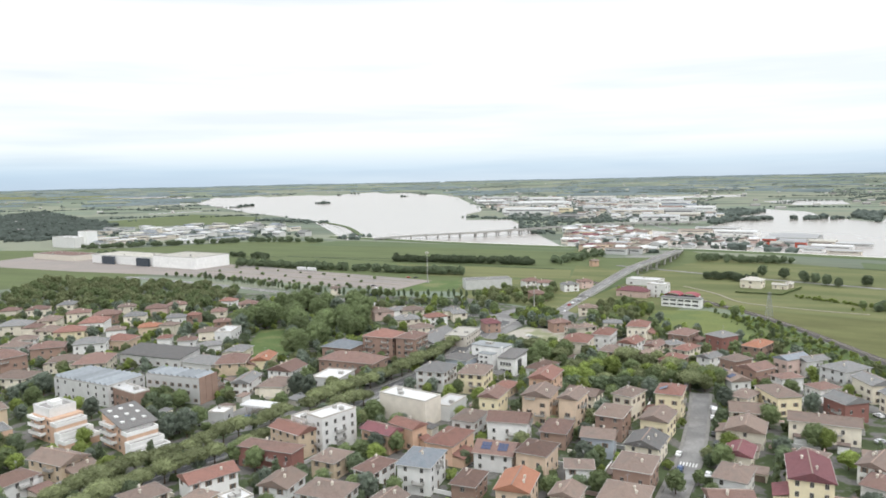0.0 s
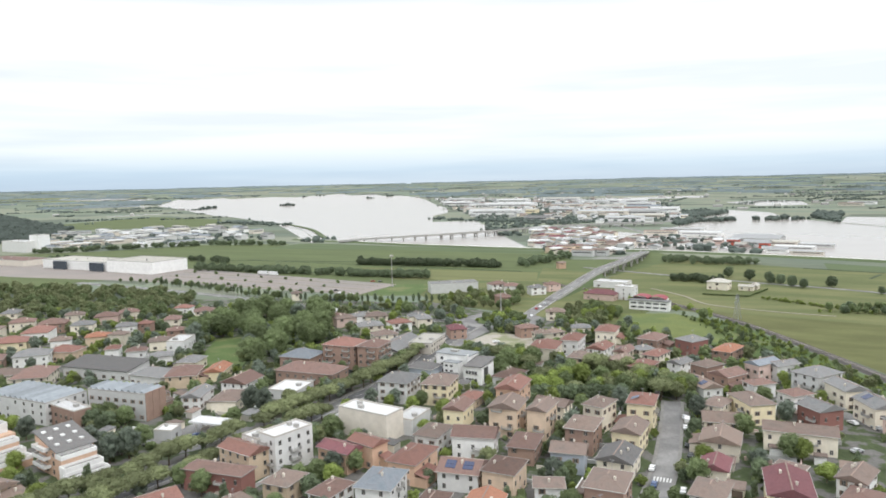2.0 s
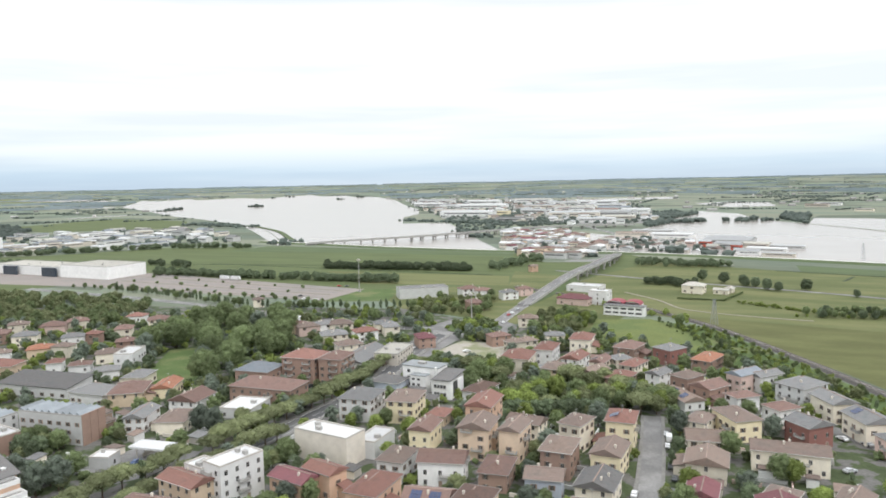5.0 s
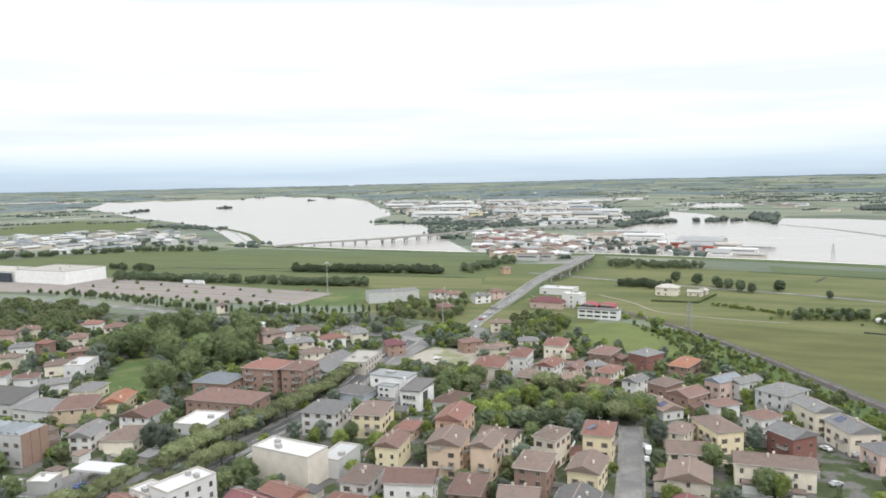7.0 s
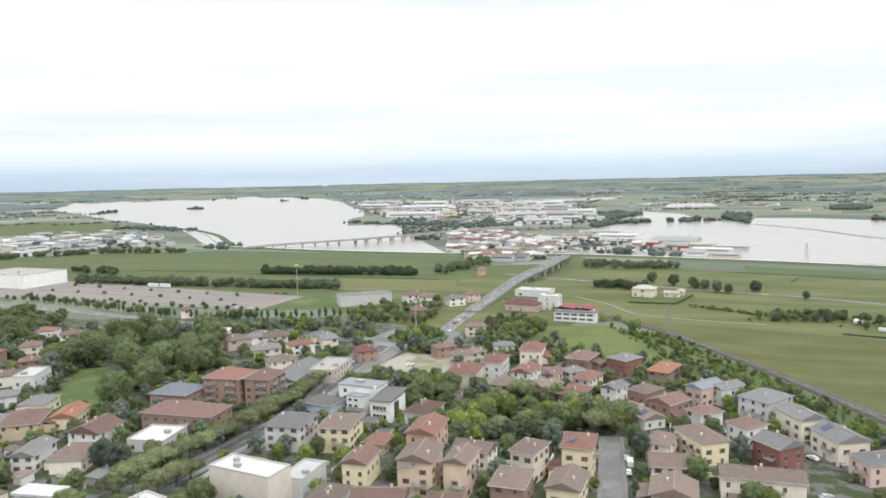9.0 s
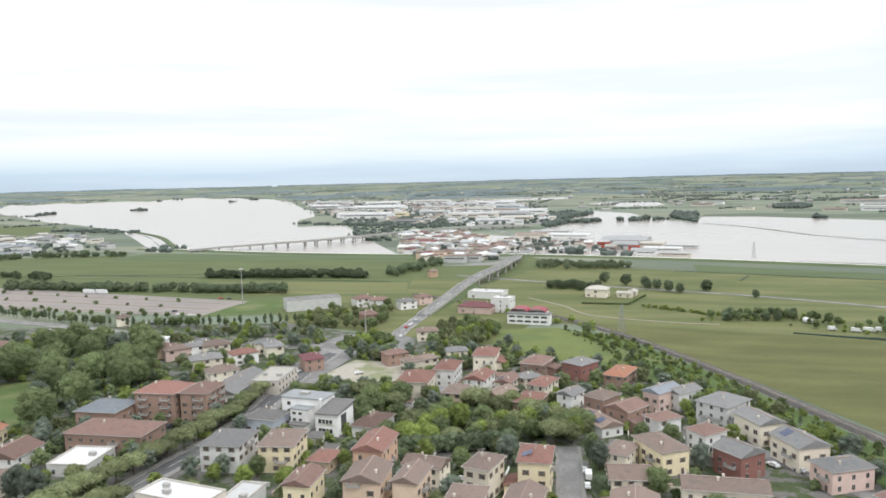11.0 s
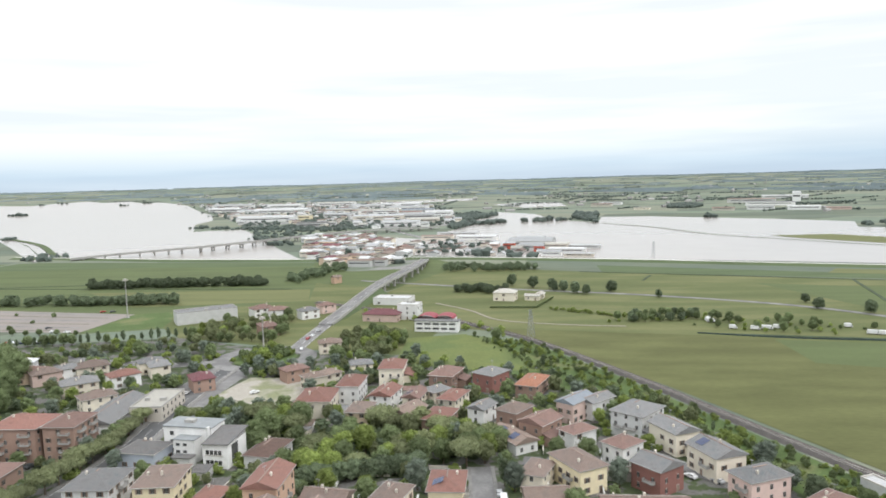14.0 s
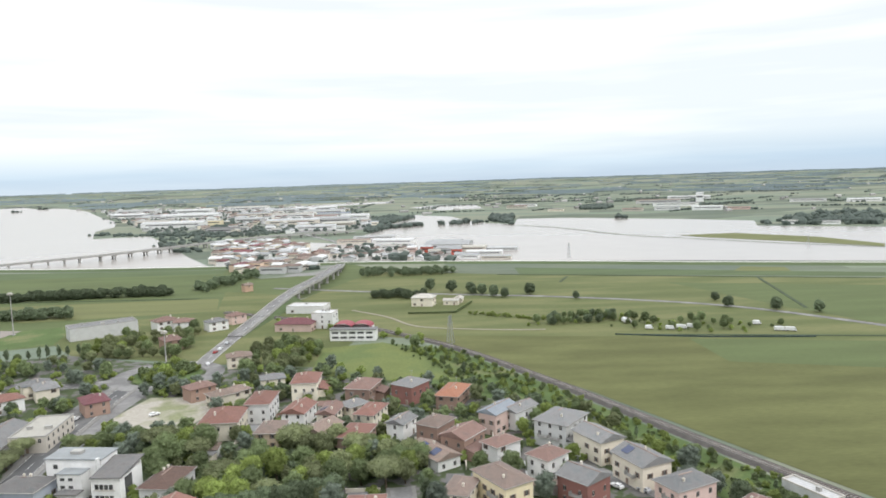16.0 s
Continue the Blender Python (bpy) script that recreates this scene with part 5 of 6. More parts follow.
                              (500, 2250, 100, 40, 11, "pale_grey", "beige"), (455, 1500, 80, 26, 9, "pale_grey", "white"), (525, 1560, 70, 26, 9, "beige", "beige"), (600, 1880, 60, 30, 10, "red_brown", "white"),
                              (760, 2480, 140, 40, 12, "white", "grey_wall"), (640, 2480, 110, 40, 12, "pale_grey", "white"), (420, 1950, 70, 34, 10, "pale_grey", "grey_wall"), (400, 2750, 130, 40, 14, "white", "white"),
                              (230, 2950, 160, 40, 14, "pale_grey", "white"), (600, 2800, 150, 40, 14, "beige", "white"), (180, 2650, 110, 36, 12, "white", "grey_wall")):
    shed_building(x, y, -25, w, d, h, rc, wc, "warehouses of the far town")
for p in [q for q in scatter(TOWN_N, 330, rng, 22) if clear(*q, 8)][:190]:
    shed_building(*p, rng.choice((-35, 55, -25)), rng.uniform(12, 24), rng.uniform(9, 13), rng.uniform(6, 10),
                  rng.choice(("tan", "brown", "red_brown", "pale_grey", "beige", "pale_grey", "white")), rng.choice(("white", "grey_wall", "white", "beige", "grey_wall", "cream")), "buildings of the far town")
TOWN_M = [(170, 975), (185, 830), (255, 850), (300, 960), (320, 1240), (221, 1285)]
for p in scatter(TOWN_M, 105, rng, 10):
    big = rng.random() < 0.4
    shed_building(*p, rng.choice((-35, 55)), rng.uniform(22, 38) if big else rng.uniform(10, 17), rng.uniform(12, 16) if big else rng.uniform(9, 12), rng.uniform(5, 8),
                  rng.choice(("red_brown", "white", "pale_grey", "maroon", "pale_grey", "tan", "white", "brown")), rng.choice(("white", "cream", "beige", "grey_wall", "peach")), "buildings beyond the overpass")
FLOODED = [(300, 900), (350, 870), (430, 800), (440, 960), (400, 1090), (350, 1110), (310, 1020)]
for p in scatter(FLOODED, 26, rng, 15):
    shed_building(*p, rng.choice((-40, 50)), rng.uniform(10, 24), rng.uniform(8, 12), rng.uniform(3.0, 4.8), rng.choice(("white", "pale_grey", "beige", "pale_grey", "brown")),
                  rng.choice(("white", "grey_wall", "white", "beige")), "flooded sheds in the water")
# the flooded works on the pier and the long sheds behind it
for x, y, a, w, d, h, rc, wc in ((424, 925, -38, 15, 10, 8, "pale_grey", "signal_red"), (437, 868, -38, 12, 10, 8, "pale_grey", "signal_red"), (446, 905, -38, 30, 26, 7, "pale_grey", "grey_wall"), (415, 950, -38, 12, 10, 6, "white", "pink"), (475, 960, -38, 60, 46, 7, "pale_grey", "grey_wall"), (466, 850, -38, 44, 18, 5, "white", "white"),
                                 (478, 905, -38, 40, 20, 6, "beige", "beige"), (500, 1010, -38, 40, 20, 6, "pale_grey", "grey_wall"), (452, 800, -40, 34, 10, 4, "pale_grey", "beige"), (506, 880, -38, 46, 10, 4, "pale_grey", "grey_wall"),
                                 (448, 1085, -38, 62, 22, 6, "white", "white"), (400, 1130, -30, 50, 16, 6, "tan", "beige"), (455, 1180, -35, 70, 12, 5, "pale_grey", "white"), (412, 1010, -38, 30, 14, 5, "beige", "white")):
    shed_building(x, y, a, w, d, h, rc, wc, "flooded works on the water")
# farms on the eastern plain
for x, y, w, d, h, rc, wc in ((1613, 1744, 130, 30, 10, "tan", "grey_wall"), (1500, 1560, 120, 24, 9, "grey", "white"), (1380, 1340, 70, 20, 9, "white", "white"), (1330, 1420, 60, 20, 8, "grey", "white"), (1430, 1290, 50, 16, 6, "tan", "pink"),
                              (1720, 1680, 22, 22, 26, "white", "white"), (1905, 1900, 140, 30, 9, "white", "white"), (1255, 1461, 50, 18, 7, "red_brown", "beige"), (1832, 1398, 90, 20, 8, "grey", "white"), (1880, 1270, 80, 20, 8, "white", "white"),
                              (1288, 1985, 70, 20, 8, "grey", "white"), (1200, 1900, 60, 18, 8, "red_brown", "beige"), (1095, 900, 26, 12, 6, "beige", "white"), (1120, 850, 34, 12, 6, "grey", "white"), (1160, 1650, 40, 14, 6, "grey", "cream")):
    shed_building(x, y, -48, w, d, h, rc, wc, "far eastern farm sheds")

# ---- named larger buildings ----
house(-294, 820, -31, 73.0, 48.0, 13.0, "flat", "beige", "white", windows=0)
house(-378, 868, -31, 118.0, 40.0, 10.0, "flat", "beige", "white", windows=0)
house(-500, 935, -31, 92.0, 34.4, 7.0, "flat", "red_brown", "beige", windows=0)
house(-590, 1120, -31, 60.0, 24.0, 16.0, "flat", "white", "white", windows=0)
house(-560, 1115, -31, 22.0, 18.0, 25.0, "flat", "white", "white", windows=0)
house(36, 606, 8, 40.0, 16.0, 8.0, "flat", "grey", "grey_wall", windows=0)
house(147, 548, -36, 24, 14, 5.0, "hip", "maroon", "pink")
house(165, 545, -36, 14, 12, 10.0, "flat", "white", "white")
house(172, 606, -36, 28, 16, 5.0, "flat", "white", "white")
house(156, 738, 20, 8.0, 6.0, 6.0, "gable", "tan", "orange")
house(252, 578, -40, 16.0, 12.0, 6.5, "hip", "beige", "cream")
house(270, 568, -40, 11.0, 6.0, 3.5, "gable", "beige", "cream")
house(279, 573, 50, 9.0, 6.0, 3.5, "gable", "beige", "cream")
house(204, 228, 88, 16.0, 5.0, 3.6, "flat", "white", "grey_wall", windows=0)


def glass_bays():
    """Dark glazed bays on the shopping centre's front."""
    for k, (x, y) in enumerate(((-408, 859), (-352, 826))):
        bm = bmesh.new()
        box(bm, -11, -1.2, 0, 11, 1.2, 9.6)
        for i in range(7):
            box(bm, -10.9 + i * 3.6, -1.35, 0, -10.7 + i * 3.6, -1.2, 9.6)
        ob = tagged(new("glazed_bay", mesh_of("glazed_bay", bm, mat("tinted_glazing", (0.05, 0.065, 0.085), 0.2, 0.2, spec=0.6))), "dark tinted glazed entrance bay of the shopping centre", "glazing", "glazed bays")
        ob.matrix_basis = pose(x - 0.3, y - 0.5, 0, 0, 0, -31)


glass_bays()


def vaulted_factory():
    """White two-storey factory with two red barrel roofs."""
    root = tagged(new("factory"), "white two-storey factory with red barrel vault roofs", "building")
    root.matrix_basis = pose(170, 502, 0, 0, 0, -33) @ Matrix.Diagonal((0.8, 0.9, 0.95, 1))
    FOOT.append((170, 502, radians(-33), 15, 10))
    bm = bmesh.new()
    box(bm, -17, -9, -0.3, 17, -1, 7)
    box(bm, -17, -1.01, -0.3, 12, 10, 7)
    part("wall", bm, wall_mat("white"), root)
    bm = bmesh.new()
    box(bm, -17.6, -9.6, 7, 17.6, -1, 7.4)
    part("roof", bm, roof_mat("grey"), root)
    for x0 in (-17, -2.5):
        bm = bmesh.new()
        prev = None
        for i in range(13):
            a = math.pi * i / 12
            cur = [bm.verts.new((x0 + 7.25 - 7.2 * math.cos(a), yy, 7.0 + 2.6 * math.sin(a))) for yy in (-2.5, 10.3)]
            if prev:
                bm.faces.new((prev[0], prev[1], cur[1], cur[0]))
            prev = cur
        bmesh.ops.holes_fill(bm, edges=bm.edges[:])
        bmesh.ops.recalc_face_normals(bm, faces=bm.faces[:])
        part("vault", bm, mat("red_sheet_metal", (0.27, 0.055, 0.07), 0.55, 0.12, 0.4, 3), root)
    for zz in (2.2, 5.2):
        for k in range(5):
            bm = bmesh.new()
            box(bm, -15.5 + k * 6.4, -9.12, zz - 0.6, -10.7 + k * 6.4, -8.9, zz + 0.6)
            part("window", bm, M_GLASS, root)


vaulted_factory()

# ---- trees ----
def crown_mesh(name, seed, lobes, height, base, spread, colour, leaves=90, size=0.75, squash=0.8):
    """Small leaf clumps over a rounded heap of uneven lobes, with gaps, round a loose inner mass."""
    r = random.Random(seed)
    bm = bmesh.new()
    mid, half = (height + base) / 2, (height - base) / 2
    heap = []
    for k in range(lobes):
        up = 1 - 2 * (k + 0.5) / lobes
        ring = math.sqrt(1 - up * up) * r.uniform(0.75, 1.1)
        a = k * 2.39996 + r.uniform(-0.4, 0.4)
        heap.append((Vector((math.cos(a) * ring * spread * 0.62, math.sin(a) * ring * spread * 0.62, mid + up * half * 0.66)), spread * r.uniform(0.3, 0.46)))
    heap.append((Vector((0, 0, mid)), min(spread, half) * 0.62))
    for c, lr in heap:
        inner = bmesh.ops.create_icosphere(bm, subdivisions=1, radius=lr * 0.8, matrix=Matrix.Translation(c) @ Matrix.Diagonal((1, 1, squash, 1)))
        for v in inner["verts"]:
            v.co += Vector((r.uniform(-1, 1), r.uniform(-1, 1), r.uniform(-1, 1))) * lr * 0.16
        for _ in range(leaves):
            n = Vector((r.gauss(0, 1), r.gauss(0, 1), r.gauss(0.25, 1))).normalized()
            p = c + Vector((n.x, n.y, n.z * squash)) * lr * r.uniform(0.76, 1.2)
            if any(q is not c and (p - q).length < 0.72 * qr for q, qr in heap):
                continue
            n = (n + Vector((r.uniform(-1, 1), r.uniform(-1, 1), r.uniform(-1, 1))) * 0.8).normalized()
            u = n.orthogonal().normalized()
            u.rotate(Matrix.Rotation(r.uniform(0, 6.28), 3, n))
            w = n.cross(u)
            s = size * r.uniform(0.5, 1.1)
            bm.faces.new([bm.verts.new(p + u * s * 0.6), bm.verts.new(p + w * s * 0.5 + n * 0.1), bm.verts.new(p - u * s * 0.6), bm.verts.new(p - w * s * 0.5 - n * 0.1)])
    return mesh_of(name, bm, leaf_mat(colour))


def trunk_mesh(height, r0, limbs, seed):
    r = random.Random(seed)
    bm = bmesh.new()
    cyl(bm, 0, 0, -0.3, height, r0, r0 * 0.55)
    for k in range(limbs):
        a = k * 2 * math.pi / limbs + r.uniform(-0.4, 0.4)
        s0, s1 = Vector((0, 0, height * 0.75)), Vector((math.cos(a) * height * 0.45, math.sin(a) * height * 0.45, height * 1.35))
        d = (s1 - s0).normalized()
        u = d.orthogonal().normalized()
        w = d.cross(u)
        ra = [bm.verts.new(s0 + (u * math.cos(i * 1.257) + w * math.sin(i * 1.257)) * r0 * 0.45) for i in range(5)]
        rb = [bm.verts.new(s1 + (u * math.cos(i * 1.257) + w * math.sin(i * 1.257)) * r0 * 0.15) for i in range(5)]
        for i in range(5):
            bm.faces.new((ra[i], ra[(i + 1) % 5], rb[(i + 1) % 5], rb[i]))
    return mesh_of("trunk", bm, M_BARK)


KINDS = {}


def tree_kind(key, label, category, trunk, crown):
    root = tagged(new(key), label, category, "trees of the town")
    if trunk:
        part("trunk", trunk, None, root)
    part("crown", crown, None, root)
    root.matrix_basis = pose(0, -400, 0)
    KINDS[key] = [root, 0]


tree_kind("broadleaf_tree", "green broadleaf garden tree with a rounded crown", "tree", trunk_mesh(3.0, 0.28, 4, 1), crown_mesh("crown", 11, 16, 8.6, 1.4, 4.0, "leaf", 150, 0.5))
tree_kind("lime_tree", "bright green broadleaf tree in spring leaf", "tree", trunk_mesh(3.0, 0.25, 4, 2), crown_mesh("crown", 12, 15, 8.0, 1.2, 3.7, "bright", 150, 0.5))
tree_kind("oak_tree", "large dark green broadleaf tree", "tree", trunk_mesh(4.5, 0.45, 5, 3), crown_mesh("crown", 13, 26, 14.0, 1.6, 6.6, "leaf", 190, 0.6))
tree_kind("olive_tree", "grey-green tree with a loose crown", "tree", trunk_mesh(2.5, 0.25, 4, 4), crown_mesh("crown", 14, 14, 7.2, 1.1, 3.5, "olive", 130, 0.5))
tree_kind("cedar_tree", "blue-green cedar with dense foliage", "tree", trunk_mesh(3.0, 0.35, 4, 5), crown_mesh("crown", 15, 18, 11.5, 0.9, 4.2, "blue", 140, 0.52))
tree_kind("cypress_tree", "narrow dark green cypress", "tree", trunk_mesh(1.5, 0.2, 0, 6), crown_mesh("crown", 16, 9, 9.5, 0.8, 1.7, "deep", 60, 0.55, 1.6))
tree_kind("stone_pine", "umbrella pine with a flat wide crown", "tree", trunk_mesh(3.6, 0.3, 6, 7), crown_mesh("crown", 17, 18, 7.2, 3.9, 5.0, "olive", 150, 0.5, 0.5))
KINDS["shrub"] = [tagged(new("shrub", crown_mesh("shrub", 18, 6, 2.7, 0.2, 2.0, "leaf", 70, 0.5)), "low green garden shrub", "shrub", "shrubs of the gardens"), 0]
KINDS["bush"] = [tagged(new("bush", crown_mesh("bush", 28, 6, 3.4, 0.2, 2.3, "bright", 70, 0.55)), "bright green rounded garden bush", "bush", "shrubs of the gardens"), 0]
tree_kind("hedge_tree", "dense dark hedgerow tree", "tree", trunk_mesh(1.6, 0.2, 3, 9), crown_mesh("crown", 19, 14, 8.0, 0.4, 4.0, "deep", 110, 0.65))


# coarser crowns for belts and gardens past counting
FAR_CROWNS = {"broadleaf_tree": crown_mesh("crown", 31, 10, 8.6, 1.0, 4.0, "leaf", 75, 0.8), "lime_tree": crown_mesh("crown", 32, 10, 8.0, 0.9, 3.7, "bright", 75, 0.8),
              "olive_tree": crown_mesh("crown", 34, 10, 7.2, 0.8, 3.5, "olive", 75, 0.75), "cedar_tree": crown_mesh("crown", 35, 11, 11.5, 0.6, 4.2, "blue", 75, 0.8),
              "hedge_tree": crown_mesh("crown", 39, 10, 8.0, 0.3, 4.0, "deep", 70, 0.85), "shrub": crown_mesh("crown", 38, 5, 2.7, 0.2, 2.0, "leaf", 40, 0.6), "bush": crown_mesh("crown", 48, 5, 3.4, 0.2, 2.3, "bright", 40, 0.65)}


def tree(key, x, y, s=1.0, rng=random.Random(3)):
    root, used = KINDS[key]
    z = s * rng.uniform(0.9, 1.12)
    m = pose(x, y, ground_z(x, y), 0, 0, rng.uniform(0, 360))
    if used == 0:
        root.matrix_basis = m @ Matrix.Diagonal((s, s, z, 1))
        KINDS[key][1] = 1
        return root
    ob = copy_thing(root, m)
    ob.scale = (s, s, z)
    return ob


def grove(name, places, key, label, lo, hi, seed):
    """A dense belt past counting: many crowns of one kind in one mesh."""
    r = np.random.RandomState(seed)
    me = FAR_CROWNS.get(key) or KINDS[key][0].data
    co = np.empty(len(me.vertices) * 3)
    me.vertices.foreach_get("co", co)
    co = co.reshape(-1, 3)
    faces = [tuple(q.vertices) for q in me.polygons]
    vs, fs = [], []
    for i, (x, y) in enumerate(places):
        a, s = r.uniform(0, 6.28), r.uniform(lo, hi)
        rot = np.array(((math.cos(a), math.sin(a), 0), (-math.sin(a), math.cos(a), 0), (0, 0, r.uniform(0.85, 1.15))))
        vs.append(co @ rot * s + np.array((x, y, 0)))
        k = i * len(co)
        fs += [tuple(j + k for j in q) for q in faces]
    out = bpy.data.meshes.new(name)
    out.from_pydata(np.concatenate(vs).tolist(), [], fs)
    out.materials.append(me.materials[0])
    return tagged(new(name, out), label, "hedgerow", kind="stuff")


ROADS = [smooth_line(q) for q in ([(30, 130), (51, 173), (65, 199), (82, 232), (100, 275), (108, 296)], [(-130, 160), (-116, 184), (-99, 212), (-84, 233), (-63, 261), (-44, 287), (-29, 310), (-13, 335), (1, 363), (16, 405), (31, 440), (42, 464)],
                                  [(166, 275), (172, 247), (176, 225), (180, 150)], [(61, 499), (84, 476), (61, 453), (38, 476), (61, 499)], [(80, 490), (108, 549), (160, 639)])]


def off_road(x, y, gap=6.5):
    return all((p.x - x) ** 2 + (p.y - y) ** 2 > gap * gap for line in ROADS for p in line)


rng = random.Random(21)
# umbrella pines along the avenue
av = ROADS[1]
for i in range(3, len(av) - 2):
    d = (av[i + 1] - av[i - 1]).normalized()
    for s in (-1, 1):
        if (s < 0 and av[i].y < 392 and rng.random() < 0.97) or (s > 0 and av[i].y < 300 and rng.random() < 0.8):
            p = av[i] + Vector((d.y, -d.x, 0)) * s * 6.4
            tree("stone_pine", p.x + rng.uniform(-1, 1), p.y + rng.uniform(-1, 1), rng.uniform(0.8, 1.1), rng)
for k in range(24):
    tree(rng.choice(("stone_pine", "broadleaf_tree", "lime_tree")), 19 + k * 1.5 + rng.uniform(-1, 1), 385 - k * 0.5 + rng.uniform(-3, 3), rng.uniform(0.6, 0.85), rng)
# park wood
for p in scatter([(-128, 423), (-130, 475), (-120, 520), (-60, 505), (-35, 439), (-66, 410), (-77, 365), (-86, 372), (-90, 420), (-113, 445)], 40, rng, 7):
    tree(rng.choice(("oak_tree", "oak_tree", "oak_tree", "oak_tree", "cedar_tree")), *p, rng.uniform(0.8, 1.25), rng)
WOOD = [p for p in scatter([(-360, 545), (-180, 520), (-165, 587), (-217, 640), (-395, 700)], 260, rng, 3) if clear(*p, 1.5)]
grove("suburb_wood", WOOD[::2], "olive_tree", "dense green wood behind the suburb", 1.0, 1.4, 4)
grove("suburb_thicket", WOOD[1::2], "broadleaf_tree", "dense dark thicket behind the suburb", 0.8, 1.15, 5)
for p in scatter([(42, 345), (48, 372), (68, 368), (96, 345), (124, 318), (118, 298), (93, 297), (88, 305), (50, 308)], 60, rng, 3.5):
    if clear(*p, 1.0):
        key = rng.choice(("broadleaf_tree", "lime_tree", "oak_tree", "stone_pine", "olive_tree", "lime_tree", "broadleaf_tree"))
        tree(key, *p, rng.uniform(0.55, 0.8) if key == "oak_tree" else rng.uniform(0.85, 1.3), rng)
for k in range(15):
    tree("hedge_tree", 48 + k * 2.9, 305.5 - k * 0.36, 0.85, rng)
for p in scatter([(24, 530), (76, 512), (92, 581), (34, 589)], 60, rng, 3):
    if clear(*p, 1.0) and off_road(*p, 7):
        tree(rng.choice(("broadleaf_tree", "lime_tree", "olive_tree", "olive_tree")), *p, rng.uniform(0.65, 0.95), rng)
for p in scatter([(94, 480), (125, 520), (142, 500), (139, 466), (110, 441), (92, 450)], 60, rng, 3.5):
    if clear(*p, 1.0) and off_road(*p, 7):
        tree(rng.choice(("broadleaf_tree", "lime_tree", "olive_tree")), *p, rng.uniform(0.55, 1.0), rng)
for p in scatter([(188, 470), (202, 432), (202, 340), (205, 200), (190, 240), (186, 335), (180, 357), (176, 391)], 34, rng, 5):
    if clear(*p, 0.5):
        tree(rng.choice(("broadleaf_tree", "shrub", "shrub", "bush", "shrub", "cypress_tree")), *p, rng.uniform(0.5, 0.9) if p[1] > 330 else rng.uniform(0.4, 0.6), rng)
# roundabout island
sheet("roundabout_lawn", [(61 + 17 * math.cos(a * math.pi / 10), 476 + 17 * math.sin(a * math.pi / 10)) for a in range(20)], M_LAWN, 0.3, "grassy roundabout island", "lawn")
for p in scatter([(61 + 15 * math.cos(a), 476 + 15 * math.sin(a)) for a in range(6)], 46, rng, 1.5):
    tree(rng.choice(("shrub", "bush", "shrub")), *p, rng.uniform(0.9, 1.9), rng)
# row of slim trees along the parking lot
row = smooth_line([(-240, 700), (-201, 668), (-87, 578), (27, 548)], 5)
for p in row:
    if clear(p.x, p.y, 1):
        tree(rng.choice(("cypress_tree", "cypress_tree", "broadleaf_tree")), p.x + rng.uniform(-1, 1), p.y + rng.uniform(-2, 2), rng.uniform(0.6, 0.95), rng)
# hedgerow belts in the fields
for k, (a, b, n, w) in enumerate((((-58, 826), (96, 764), 130, 8), ((-236, 812), (18, 690), 150, 6), ((-270, 915), (-215, 870), 16, 12), ((120, 770), (185, 840), 36, 14), ((-330, 890), (-480, 960), 40, 10), ((-560, 1070), (-330, 1140), 70, 12), ((-330, 1150), (-190, 1110), 30, 10), ((-620, 900), (-720, 1050), 50, 16), ((-640, 860), (-500, 790), 40, 10))):
    spots = []
    for _ in range(n):
        f = rng.random()
        spots.append((a[0] + (b[0] - a[0]) * f + rng.uniform(-w, w) * 0.5, a[1] + (b[1] - a[1]) * f + rng.uniform(-w, w)))
    grove("hedgerow_belt", spots, "hedge_tree", "dense green hedgerow of bushes between the fields", 0.8, 1.15, 50 + k)
for x, y, s in ((288, 640, 1.25), (298, 620, 1.35), (308, 606, 1.2), (312, 594, 1.2), (313, 578, 1.2), (318, 570, 1.0), (306, 598, 0.9), (341, 569, 1.35), (356, 530, 0.75), (429, 464, 0.9), (417, 442, 1.1), (431, 415, 1.1), (447, 396, 0.95)):
    tree("hedge_tree", x, y, s, rng)
for p in scatter([(272, 470), (300, 482), (345, 456), (336, 444), (290, 460)], 50, rng, 2):
    tree(rng.choice(("hedge_tree", "bush", "broadleaf_tree")), *p, rng.uniform(0.5, 0.8), rng)
for p in scatter([(300, 440), (345, 440), (400, 385), (385, 362), (340, 400)], 40, rng, 3):
    tree(rng.choice(("shrub", "bush", "broadleaf_tree")), *p, rng.uniform(0.35, 0.8), rng)
grove("field_thicket", scatter([(230, 630), (262, 600), (274, 616), (246, 646)], 22, rng, 3), "hedge_tree", "clump of bushes beside the fields", 0.7, 1.0, 61)
grove("levee_thicket", scatter([(262, 772), (300, 726), (330, 722), (372, 724), (345, 748), (290, 782)], 44, rng, 4), "hedge_tree", "thicket of trees beside the overpass", 0.7, 1.05, 62)
grove("railway_scrub", [p for p in scatter([(180, 480), (205, 440), (206, 340), (208, 140), (196, 140), (192, 335), (186, 357), (178, 391)], 200, rng, 1.5) if clear(*p, 0.8)], "broadleaf_tree",
      "overgrown green scrub along the railway", 0.15, 0.38, 63)
grove("railway_bushes", [p for p in scatter([(186, 470), (206, 440), (207, 340), (208, 140), (194, 140), (190, 335), (184, 357), (178, 391)], 260, rng, 1.0) if clear(*p, 0.8)], "bush",
      "low bright bushes along the railway", 0.35, 0.8, 64)
# larger trees that stand out among the houses
for key, spots in (("lime_tree", ((-178, 286), (-146, 257), (-152, 253), (-143, 227), (-110, 222), (58, 297), (120, 243), (122, 238), (93, 229), (126, 230), (136, 222))),
